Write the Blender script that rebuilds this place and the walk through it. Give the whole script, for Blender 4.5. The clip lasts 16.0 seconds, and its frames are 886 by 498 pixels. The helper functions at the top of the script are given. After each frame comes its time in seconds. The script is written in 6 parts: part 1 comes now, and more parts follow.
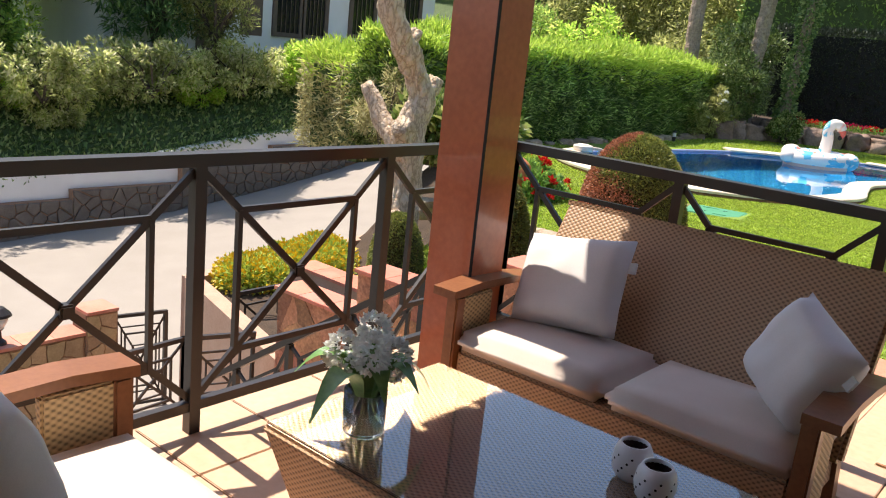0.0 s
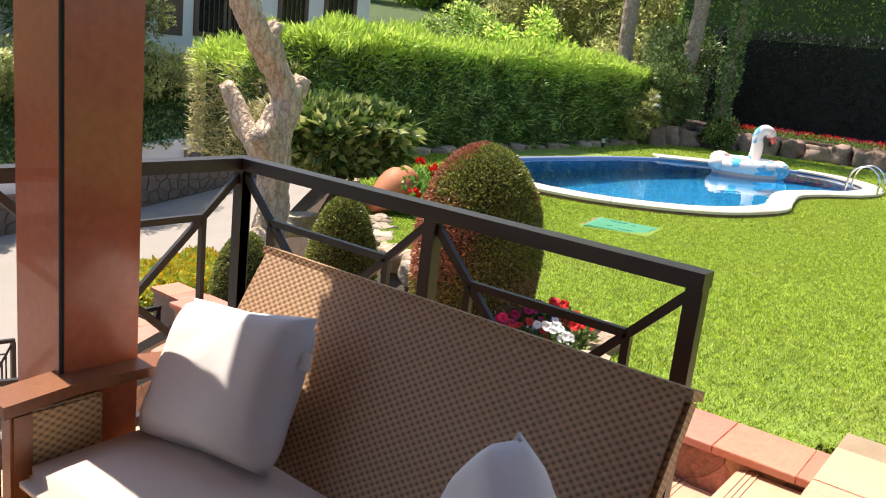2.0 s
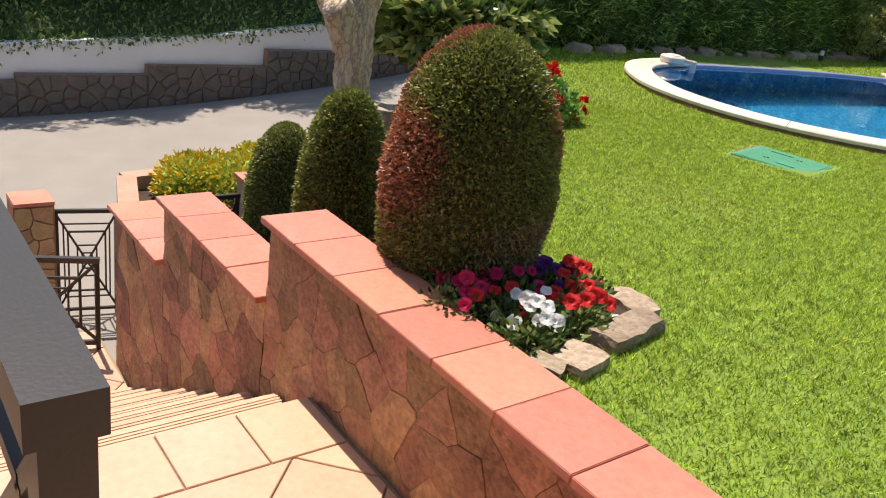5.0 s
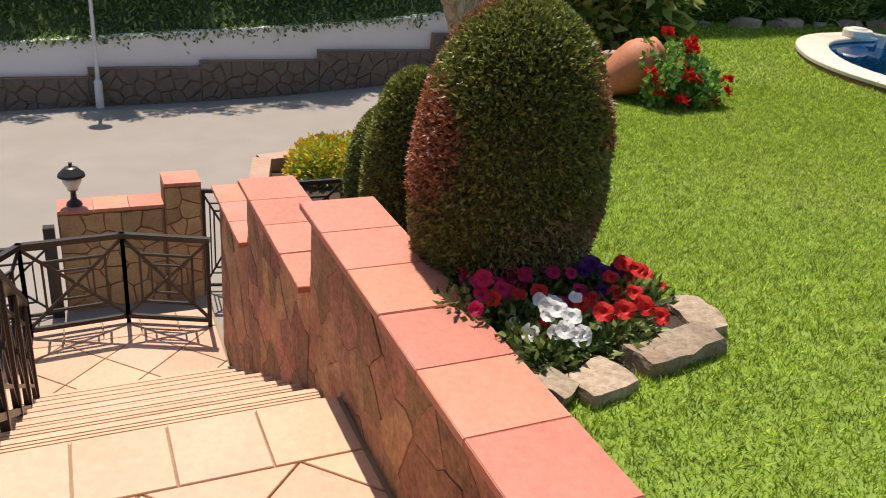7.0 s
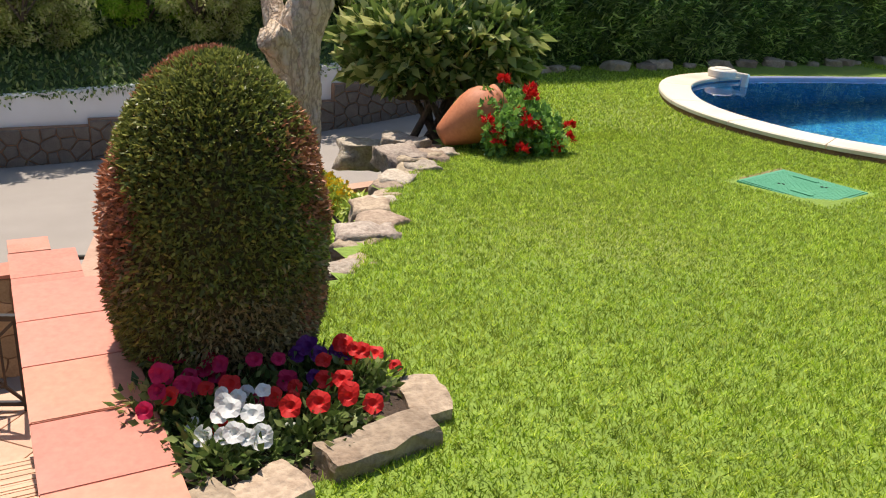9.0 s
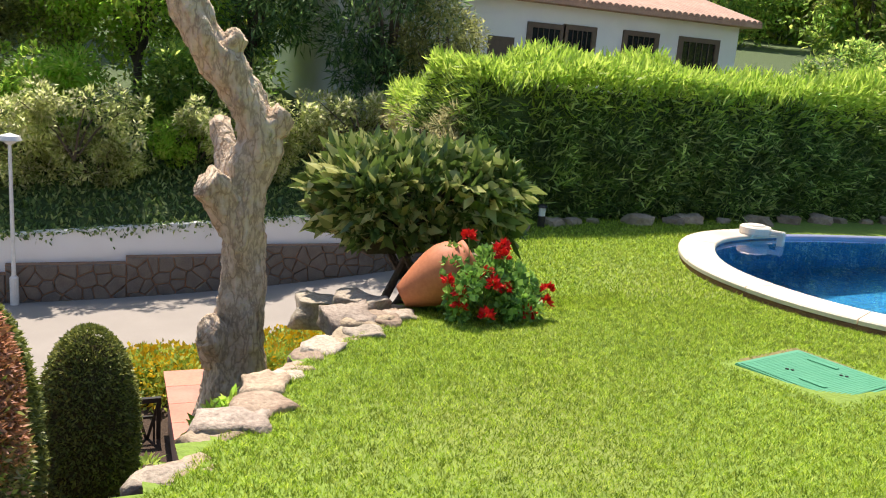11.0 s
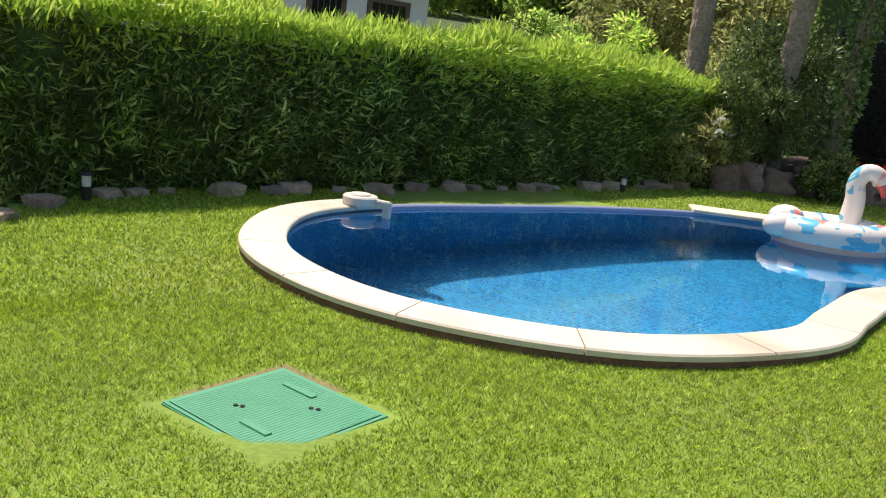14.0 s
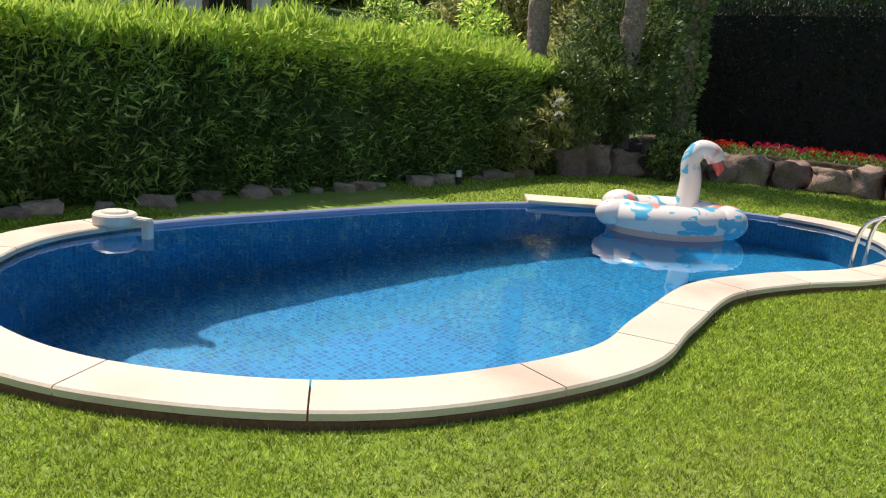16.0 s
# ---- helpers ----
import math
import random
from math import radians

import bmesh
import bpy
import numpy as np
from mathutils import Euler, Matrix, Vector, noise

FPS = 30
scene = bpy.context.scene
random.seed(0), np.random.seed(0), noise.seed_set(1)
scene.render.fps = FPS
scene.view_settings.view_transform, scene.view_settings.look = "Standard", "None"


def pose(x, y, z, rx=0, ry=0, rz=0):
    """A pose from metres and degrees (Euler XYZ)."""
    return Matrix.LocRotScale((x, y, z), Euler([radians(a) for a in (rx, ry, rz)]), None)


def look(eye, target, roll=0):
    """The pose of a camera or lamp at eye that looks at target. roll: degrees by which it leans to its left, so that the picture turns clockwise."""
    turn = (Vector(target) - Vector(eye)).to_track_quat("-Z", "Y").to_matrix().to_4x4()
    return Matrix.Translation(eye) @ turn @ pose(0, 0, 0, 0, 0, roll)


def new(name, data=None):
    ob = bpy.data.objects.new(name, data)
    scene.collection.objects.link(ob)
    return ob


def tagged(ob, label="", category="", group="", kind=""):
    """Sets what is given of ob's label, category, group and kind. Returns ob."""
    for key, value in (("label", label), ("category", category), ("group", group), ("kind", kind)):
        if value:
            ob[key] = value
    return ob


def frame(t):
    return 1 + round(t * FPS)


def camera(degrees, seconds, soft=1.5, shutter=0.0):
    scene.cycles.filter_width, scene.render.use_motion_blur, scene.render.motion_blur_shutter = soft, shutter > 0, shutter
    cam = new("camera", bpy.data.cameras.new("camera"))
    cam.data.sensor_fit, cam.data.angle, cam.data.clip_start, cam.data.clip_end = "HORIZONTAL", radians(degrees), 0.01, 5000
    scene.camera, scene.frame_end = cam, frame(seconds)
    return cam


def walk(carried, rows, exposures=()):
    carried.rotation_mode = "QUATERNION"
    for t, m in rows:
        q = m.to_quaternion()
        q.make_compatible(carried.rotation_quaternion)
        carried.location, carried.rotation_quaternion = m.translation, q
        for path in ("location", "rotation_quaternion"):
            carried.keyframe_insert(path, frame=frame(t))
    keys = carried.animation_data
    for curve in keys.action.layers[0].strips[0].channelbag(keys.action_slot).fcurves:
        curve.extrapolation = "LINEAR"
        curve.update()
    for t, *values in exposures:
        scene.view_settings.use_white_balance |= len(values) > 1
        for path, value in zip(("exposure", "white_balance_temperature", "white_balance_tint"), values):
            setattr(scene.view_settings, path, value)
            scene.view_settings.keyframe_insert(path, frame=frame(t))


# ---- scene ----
cam = camera(56.7, 16.0, soft=1.1)
METRES, EYE, TILT, LEAN, TURN = 10.0, 1.39, 0.0, 0.0, 39.3
ROWS = [
    (0.0, 0.0, 0.0, 0.0, 1.44, -14.05, -5.78),
    (0.5, 0.0212, 0.0289, 0.0013, 0.9, -13.48, -5.09),
    (1.0, 0.0455, 0.0528, 0.0025, 1.22, -13.3, -6.11),
    (1.5, 0.0665, 0.0796, 0.0014, 0.01, -13.4, -6.51),
    (2.0, 0.0872, 0.1068, 0.0012, -1.46, -13.47, -6.18),
    (2.5, 0.1086, 0.129, 0.0008, 1.77, -14.55, -6.73),
    (3.0, 0.1263, 0.1557, -0.002, 3.93, -15.96, -7.18),
    (3.5, 0.1441, 0.181, -0.0028, 3.82, -16.88, -7.48),
    (4.0, 0.1636, 0.2031, -0.0035, 3.89, -18.18, -8.68),
    (4.5, 0.1776, 0.2269, -0.0054, 6.11, -20.2, -8.87),
    (5.0, 0.1923, 0.2456, -0.0061, 14.58, -22.46, -8.12),
    (7.5, 0.2523, 0.3145, -0.0101, 27.25, -24.98, -4.75),
    (8.0, 0.2719, 0.3278, -0.0088, 24.38, -24.24, -5.71),
    (8.5, 0.2861, 0.3442, -0.0093, 22.66, -24.06, -5.67),
    (9.0, 0.2973, 0.3645, -0.0062, 22.26, -21.44, -3.97),
    (11.5, 0.3518, 0.5157, -0.0054, 27.76, -10.9, -5.1),
    (12.0, 0.3634, 0.5535, -0.0062, 23.43, -10.3, -4.27),
    (12.5, 0.3831, 0.5912, -0.0082, 19.59, -9.38, -5.01),
    (13.0, 0.3987, 0.6327, -0.0134, 15.61, -8.95, -6.63),
    (13.5, 0.4207, 0.6658, -0.0154, 12.68, -10.19, -7.01),
    (14.0, 0.4458, 0.7028, -0.0176, 9.93, -12.46, -6.62),
    (14.5, 0.4657, 0.7388, -0.019, 6.71, -12.94, -5.79),
    (15.0, 0.4884, 0.7698, -0.0197, 5.15, -13.13, -5.79),
    (15.5, 0.5082, 0.7999, -0.0202, 3.46, -12.68, -5.04),
    (16.0, 0.5235, 0.8331, -0.0189, 1.76, -12.1, -4.11),
]
walk(cam, [(t, pose(0, 0, EYE, TILT, LEAN, TURN) @ pose(METRES * x, METRES * y, METRES * z, 90 + pitch, roll, yaw)) for t, x, y, z, yaw, pitch, roll in ROWS],
     exposures=[(0.0, 0.84), (2.0, 0.85), (4.0, 0.63), (5.0, 0.38), (7.5, 0.18), (9.0, 0.34), (11.5, 0.68), (13.0, 0.55), (14.5, 0.22), (16.0, 0.12)])

# ---- world, sun, exposure ----
world = bpy.data.worlds.new("world")
scene.world = world
world.use_nodes = True
_wt = world.node_tree
_sky = _wt.nodes.new("ShaderNodeTexSky")
_sky.sky_type = "NISHITA"
_sky.sun_disc = False
SUN_ELEV = 64.0
SUN_TO = Vector((-1.0, 0.05, 0)).normalized()
_sky.sun_elevation = radians(SUN_ELEV)
_sky.sun_rotation = math.atan2(SUN_TO.x, SUN_TO.y)
_wt.links.new(_sky.outputs[0], _wt.nodes["Background"].inputs[0])
_wt.nodes["Background"].inputs[1].default_value = 0.115
sun_data = bpy.data.lights.new("sun", "SUN")
sun_data.energy, sun_data.angle, sun_data.color = 5.0, radians(0.55), (1.0, 0.89, 0.78)
sun = new("sun", sun_data)
_dir = SUN_TO * math.cos(radians(SUN_ELEV)) + Vector((0, 0, math.sin(radians(SUN_ELEV))))
sun.matrix_world = look(_dir * 60, (0, 0, 0))


# ---- materials ----
def mat(name, c1, c2=None, rough=0.7, scale=6.0, fine=60.0, bump=0.15, metal=0.0, spec=0.5, dist=0.01, rnd=0.0, coat=0.0, stain=None):
    """Colour mottled at two sizes between c1 and c2, with fine relief. rnd: change of value from piece to piece."""
    m = bpy.data.materials.new(name)
    m.use_nodes = True
    nt = m.node_tree
    b = nt.nodes["Principled BSDF"]
    c2 = c2 or tuple(v * 0.8 for v in c1)
    tc = nt.nodes.new("ShaderNodeTexCoord")
    n1 = nt.nodes.new("ShaderNodeTexNoise")
    n1.inputs["Scale"].default_value, n1.inputs["Detail"].default_value = scale, 4
    n2 = nt.nodes.new("ShaderNodeTexNoise")
    n2.inputs["Scale"].default_value, n2.inputs["Detail"].default_value = fine, 3
    for n in (n1, n2):
        nt.links.new(tc.outputs["Object"], n.inputs["Vector"])
    add = nt.nodes.new("ShaderNodeMath")
    add.operation = "ADD"
    mul = nt.nodes.new("ShaderNodeMath")
    mul.operation = "MULTIPLY"
    mul.inputs[1].default_value = 0.5
    nt.links.new(n1.outputs[0], add.inputs[0])
    nt.links.new(n2.outputs[0], add.inputs[1])
    nt.links.new(add.outputs[0], mul.inputs[0])
    ramp = nt.nodes.new("ShaderNodeMapRange")
    ramp.inputs[1].default_value, ramp.inputs[2].default_value = 0.35, 0.65
    nt.links.new(mul.outputs[0], ramp.inputs[0])
    mix = nt.nodes.new("ShaderNodeMix")
    mix.data_type = "RGBA"
    mix.inputs[6].default_value, mix.inputs[7].default_value = (*c1, 1), (*c2, 1)
    nt.links.new(ramp.outputs[0], mix.inputs[0])
    col = mix.outputs[2]
    if stain:
        n3 = nt.nodes.new("ShaderNodeTexNoise")
        n3.inputs["Scale"].default_value, n3.inputs["Detail"].default_value = scale * 0.35, 6
        nt.links.new(tc.outputs["Object"], n3.inputs["Vector"])
        r3 = nt.nodes.new("ShaderNodeMapRange")
        r3.inputs[1].default_value, r3.inputs[2].default_value, r3.inputs[4].default_value = 0.52, 0.72, 0.75
        nt.links.new(n3.outputs[0], r3.inputs[0])
        m3 = nt.nodes.new("ShaderNodeMix")
        m3.data_type = "RGBA"
        m3.inputs[7].default_value = (*stain, 1)
        nt.links.new(r3.outputs[0], m3.inputs[0])
        nt.links.new(col, m3.inputs[6])
        col = m3.outputs[2]
    if rnd:
        info = nt.nodes.new("ShaderNodeObjectInfo")
        mr = nt.nodes.new("ShaderNodeMapRange")
        mr.inputs[3].default_value, mr.inputs[4].default_value = 1 - rnd, 1 + rnd
        nt.links.new(info.outputs["Random"], mr.inputs[0])
        hsv = nt.nodes.new("ShaderNodeHueSaturation")
        nt.links.new(mr.outputs[0], hsv.inputs["Value"])
        hr = nt.nodes.new("ShaderNodeMapRange")
        hr.inputs[3].default_value, hr.inputs[4].default_value = 0.5 - rnd * 0.05, 0.5 + rnd * 0.05
        fr = nt.nodes.new("ShaderNodeMath")
        fr.operation = "FRACT"
        m7 = nt.nodes.new("ShaderNodeMath")
        m7.operation = "MULTIPLY"
        m7.inputs[1].default_value = 7.31
        nt.links.new(info.outputs["Random"], m7.inputs[0])
        nt.links.new(m7.outputs[0], fr.inputs[0])
        nt.links.new(fr.outputs[0], hr.inputs[0])
        nt.links.new(hr.outputs[0], hsv.inputs["Hue"])
        nt.links.new(col, hsv.inputs["Color"])
        col = hsv.outputs[0]
    nt.links.new(col, b.inputs["Base Color"])
    bp = nt.nodes.new("ShaderNodeBump")
    bp.inputs["Strength"].default_value, bp.inputs["Distance"].default_value = bump, dist
    nt.links.new(mul.outputs[0], bp.inputs["Height"])
    nt.links.new(bp.outputs[0], b.inputs["Normal"])
    b.inputs["Roughness"].default_value, b.inputs["Metallic"].default_value = rough, metal
    b.inputs["Specular IOR Level"].default_value, b.inputs["Coat Weight"].default_value = spec, coat
    return m


def leaf_mat(name, dark, mid, light, rough=0.45, trans=0.3, stops=(0.0, 0.55, 1.0), patch=None, mottle=None):
    """Leaves whose tone changes from leaf to leaf; patch: a second tone that comes in drifts."""
    m = bpy.data.materials.new(name)
    m.use_nodes = True
    nt = m.node_tree
    b = nt.nodes["Principled BSDF"]
    g = nt.nodes.new("ShaderNodeNewGeometry")
    r = nt.nodes.new("ShaderNodeValToRGB")
    r.color_ramp.elements.new(0.5)
    for e, c, s in zip(r.color_ramp.elements, (dark, mid, light), stops):
        e.position, e.color = s, (*c, 1)
    nt.links.new(g.outputs["Random Per Island"], r.inputs[0])
    col = r.outputs[0]
    if patch:
        tc = nt.nodes.new("ShaderNodeTexCoord")
        n = nt.nodes.new("ShaderNodeTexNoise")
        n.inputs["Scale"].default_value, n.inputs["Detail"].default_value = patch[1], 5
        nt.links.new(tc.outputs["Object"], n.inputs["Vector"])
        mr = nt.nodes.new("ShaderNodeMapRange")
        mr.inputs[1].default_value, mr.inputs[2].default_value, mr.inputs[4].default_value = patch[2], patch[3], 0.4
        nt.links.new(n.outputs[0], mr.inputs[0])
        mx = nt.nodes.new("ShaderNodeMix")
        mx.data_type = "RGBA"
        mx.inputs[7].default_value = (*patch[0], 1)
        nt.links.new(mr.outputs[0], mx.inputs[0])
        nt.links.new(col, mx.inputs[6])
        col = mx.outputs[2]
    if mottle:
        tc = nt.nodes.new("ShaderNodeTexCoord")
        n = nt.nodes.new("ShaderNodeTexNoise")
        n.inputs["Scale"].default_value, n.inputs["Detail"].default_value = mottle[0], 3
        nt.links.new(tc.outputs["Object"], n.inputs["Vector"])
        mr = nt.nodes.new("ShaderNodeMapRange")
        mr.inputs[1].default_value, mr.inputs[2].default_value = 0.38, 0.62
        mr.inputs[3].default_value, mr.inputs[4].default_value = mottle[1], mottle[2]
        nt.links.new(n.outputs[0], mr.inputs[0])
        hs = nt.nodes.new("ShaderNodeHueSaturation")
        nt.links.new(mr.outputs[0], hs.inputs["Value"])
        nt.links.new(col, hs.inputs["Color"])
        col = hs.outputs[0]
    nt.links.new(col, b.inputs["Base Color"])
    b.inputs["Roughness"].default_value = rough
    b.inputs["Specular IOR Level"].default_value = 0.4
    tr = nt.nodes.new("ShaderNodeBsdfTranslucent")
    nt.links.new(col, tr.inputs[0])
    ms = nt.nodes.new("ShaderNodeMixShader")
    ms.inputs[0].default_value = trans
    out = nt.nodes["Material Output"]
    nt.links.new(b.outputs[0], ms.inputs[1])
    nt.links.new(tr.outputs[0], ms.inputs[2])
    nt.links.new(ms.outputs[0], out.inputs[0])
    return m


def weave_mat(name, c1, c2, scale=40.0):
    """Woven rattan: over-and-under strands from two crossed waves."""
    m = mat(name, c1, c2, rough=0.5, scale=10, fine=90, bump=0.1)
    nt = m.node_tree
    b = nt.nodes["Principled BSDF"]
    tc = nt.nodes.new("ShaderNodeTexCoord")
    sp = nt.nodes.new("ShaderNodeSeparateXYZ")
    nt.links.new(tc.outputs["UV"], sp.inputs[0])

    def calc(op, p, q):
        n = nt.nodes.new("ShaderNodeMath")
        n.operation = op
        for k, v in enumerate((p, q)):
            if isinstance(v, (int, float)):
                n.inputs[k].default_value = v
            else:
                nt.links.new(v, n.inputs[k])
        return n.outputs[0]
    su = calc("SINE", calc("MULTIPLY", sp.outputs[0], scale * 6.0), 0)
    sv = calc("SINE", calc("MULTIPLY", sp.outputs[1], scale * 9.0), 0)
    h = calc("MULTIPLY_ADD", calc("MULTIPLY", su, sv), 0.5)
    h.node.inputs[2].default_value = 0.5
    # low spots between strands get a darker colour, painting in their shade
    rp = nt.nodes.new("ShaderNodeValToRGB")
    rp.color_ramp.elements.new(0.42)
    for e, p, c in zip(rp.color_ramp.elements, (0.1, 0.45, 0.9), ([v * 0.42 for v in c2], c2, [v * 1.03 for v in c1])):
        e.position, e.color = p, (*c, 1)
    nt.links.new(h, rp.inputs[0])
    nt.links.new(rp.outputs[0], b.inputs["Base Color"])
    bp = nt.nodes.new("ShaderNodeBump")
    bp.inputs["Strength"].default_value, bp.inputs["Distance"].default_value = 0.45, 0.004
    nt.links.new(h, bp.inputs["Height"])
    nt.links.new(bp.outputs[0], b.inputs["Normal"])
    return m


M_IRON = mat("dark_iron", (0.022, 0.017, 0.015), (0.03, 0.024, 0.021), rough=0.38, fine=200, bump=0.06)
M_COLUMN = mat("varnished_wood", (0.47, 0.13, 0.05), (0.36, 0.09, 0.034), rough=0.3, scale=3, fine=40, bump=0.05, coat=0.25)
M_ARM = mat("arm_wood", (0.27, 0.11, 0.045), (0.2, 0.075, 0.03), rough=0.35, scale=8, fine=70, bump=0.05)
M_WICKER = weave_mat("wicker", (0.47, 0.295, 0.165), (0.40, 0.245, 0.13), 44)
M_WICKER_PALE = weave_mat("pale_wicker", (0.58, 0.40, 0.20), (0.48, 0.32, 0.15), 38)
M_CUSHION = mat("cushion_cloth", (0.72, 0.62, 0.54), (0.66, 0.56, 0.48), rough=0.9, scale=8, fine=300, bump=0.1, dist=0.003)
M_PILLOW = mat("pillow_cloth", (0.78, 0.74, 0.72), (0.72, 0.68, 0.66), rough=0.9, scale=8, fine=300, bump=0.12, dist=0.004)
M_TILE = mat("terrace_tile", (0.63, 0.40, 0.26), (0.55, 0.325, 0.205), rough=0.55, scale=2.5, fine=30, bump=0.08, rnd=0.1)
M_GROUT = mat("grout", (0.36, 0.27, 0.17), (0.28, 0.2, 0.12), rough=0.9, fine=120)
M_COPING = mat("terracotta_coping", (0.62, 0.235, 0.15), (0.51, 0.175, 0.11), rough=0.55, scale=5, fine=40, bump=0.12, rnd=0.1, stain=(0.55, 0.29, 0.21))
M_STONE = mat("wall_stone", (0.56, 0.29, 0.165), (0.25, 0.125, 0.075), rough=0.85, scale=6, fine=38, bump=0.9, dist=0.03, rnd=0.36, stain=(0.40, 0.18, 0.10))
M_STONE_PALE = mat("gate_stone", (0.52, 0.36, 0.2), (0.38, 0.25, 0.13), rough=0.85, scale=7, fine=45, bump=0.5, dist=0.02, rnd=0.2)
M_MORTAR = mat("mortar", (0.38, 0.22, 0.13), (0.24, 0.14, 0.085), rough=0.95, scale=10, fine=90, bump=0.4)
M_ROCK = mat("garden_rock", (0.46, 0.36, 0.25), (0.24, 0.175, 0.115), rough=0.9, scale=6, fine=40, bump=0.8, dist=0.03, rnd=0.2, stain=(0.33, 0.22, 0.14))
M_ROCK_GREY = mat("grey_rock", (0.52, 0.44, 0.34), (0.25, 0.195, 0.145), rough=0.9, scale=6, fine=40, bump=0.8, dist=0.03, rnd=0.25)
M_BOULDER = mat("boulder", (0.36, 0.255, 0.19), (0.18, 0.125, 0.09), rough=0.95, scale=5, fine=30, bump=1.0, dist=0.04, rnd=0.25)
M_ROAD = mat("asphalt", (0.32, 0.285, 0.25), (0.27, 0.24, 0.21), rough=0.9, scale=1.2, fine=120, bump=0.25, stain=(0.28, 0.25, 0.215))
M_WHITE = mat("white_render", (0.86, 0.85, 0.84), (0.80, 0.79, 0.78), rough=0.85, scale=1.5, fine=60, bump=0.1, stain=(0.74, 0.72, 0.69))
M_ROADSTONE = mat("road_wall_stone", (0.24, 0.205, 0.17), (0.14, 0.115, 0.095), rough=0.9, scale=5, fine=40, bump=0.6, rnd=0.2)
M_SOIL = mat("soil", (0.085, 0.055, 0.035), (0.045, 0.03, 0.02), rough=1.0, scale=6, fine=60, bump=0.8, dist=0.03)
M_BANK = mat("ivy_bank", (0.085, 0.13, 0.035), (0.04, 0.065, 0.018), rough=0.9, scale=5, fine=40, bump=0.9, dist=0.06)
M_TURF = mat("turf", (0.22, 0.32, 0.038), (0.14, 0.21, 0.028), rough=0.9, scale=0.9, fine=30, bump=0.8, dist=0.03, stain=(0.24, 0.23, 0.07))
M_POOLCOP = mat("pool_coping_stone", (0.74, 0.66, 0.53), (0.67, 0.56, 0.43), rough=0.6, scale=2.5, fine=50, bump=0.08, rnd=0.06, stain=(0.52, 0.36, 0.27))
M_SKIRT = mat("pool_coping_edge", (0.34, 0.17, 0.09), (0.18, 0.09, 0.05), rough=0.95, scale=8, fine=60, bump=0.6)
M_PLASTIC = mat("ivory_plastic", (0.78, 0.72, 0.62), (0.72, 0.66, 0.56), rough=0.4, bump=0.02)
M_HATCH = mat("green_plastic", (0.07, 0.29, 0.15), (0.10, 0.33, 0.18), rough=0.5, scale=5, fine=60, bump=0.1)
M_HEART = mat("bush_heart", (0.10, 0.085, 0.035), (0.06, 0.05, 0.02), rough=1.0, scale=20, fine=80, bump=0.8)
M_DRYSOIL = mat("dry_soil", (0.27, 0.22, 0.09), (0.17, 0.15, 0.06), rough=1.0, scale=12, fine=80, bump=0.6)
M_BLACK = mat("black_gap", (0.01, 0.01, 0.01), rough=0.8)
M_POT = mat("terracotta_pot", (0.56, 0.20, 0.085), (0.46, 0.15, 0.06), rough=0.65, scale=5, fine=40, bump=0.08)
M_BARK = mat("olive_bark", (0.80, 0.64, 0.45), (0.46, 0.33, 0.22), rough=0.95, scale=7, fine=24, bump=1.0, dist=0.06)
_nt = M_BARK.node_tree
_tc = _nt.nodes.new("ShaderNodeTexCoord")
_mp = _nt.nodes.new("ShaderNodeMapping")
_mp.inputs["Scale"].default_value = (9, 9, 3.2)
_nt.links.new(_tc.outputs["Object"], _mp.inputs["Vector"])
_wn = _nt.nodes.new("ShaderNodeTexNoise")
_wn.inputs["Scale"].default_value, _wn.inputs["Detail"].default_value = 2.2, 5
_nt.links.new(_mp.outputs[0], _wn.inputs["Vector"])
_av = _nt.nodes.new("ShaderNodeVectorMath")
_av.operation = "ADD"
_nt.links.new(_mp.outputs[0], _av.inputs[0])
_nt.links.new(_wn.outputs["Color"], _av.inputs[1])
_vo = _nt.nodes.new("ShaderNodeTexVoronoi")
_vo.feature = "DISTANCE_TO_EDGE"
_vo.inputs["Scale"].default_value = 1.5
_nt.links.new(_av.outputs[0], _vo.inputs["Vector"])
_rp = _nt.nodes.new("ShaderNodeValToRGB")
for _e, _p, _c in zip((_rp.color_ramp.elements[0], _rp.color_ramp.elements[1], _rp.color_ramp.elements.new(0.12)), (0.0, 0.5, 0.12), ((0.20, 0.13, 0.085), (0.82, 0.67, 0.48), (0.64, 0.49, 0.33))):
    _e.position, _e.color = _p, (*_c, 1)
_nt.links.new(_vo.outputs["Distance"], _rp.inputs[0])
_ml = _nt.nodes.new("ShaderNodeMix")
_ml.data_type = "RGBA"
_ml.inputs[0].default_value = 0.55
_pb = _nt.nodes["Principled BSDF"]
_nt.links.new(_pb.inputs["Base Color"].links[0].from_socket, _ml.inputs[6])
_nt.links.new(_rp.outputs[0], _ml.inputs[7])
_nt.links.new(_ml.outputs[2], _pb.inputs["Base Color"])
_b2 = _nt.nodes.new("ShaderNodeBump")
_b2.inputs["Strength"].default_value, _b2.inputs["Distance"].default_value = 0.9, 0.03
_nt.links.new(_vo.outputs["Distance"], _b2.inputs["Height"])
_nt.links.new(_pb.inputs["Normal"].links[0].from_socket, _b2.inputs["Normal"])
_nt.links.new(_b2.outputs[0], _pb.inputs["Normal"])
M_BARK_DARK = mat("dark_bark", (0.12, 0.09, 0.065), (0.06, 0.045, 0.035), rough=0.95, scale=9, fine=32, bump=1.0, dist=0.05)
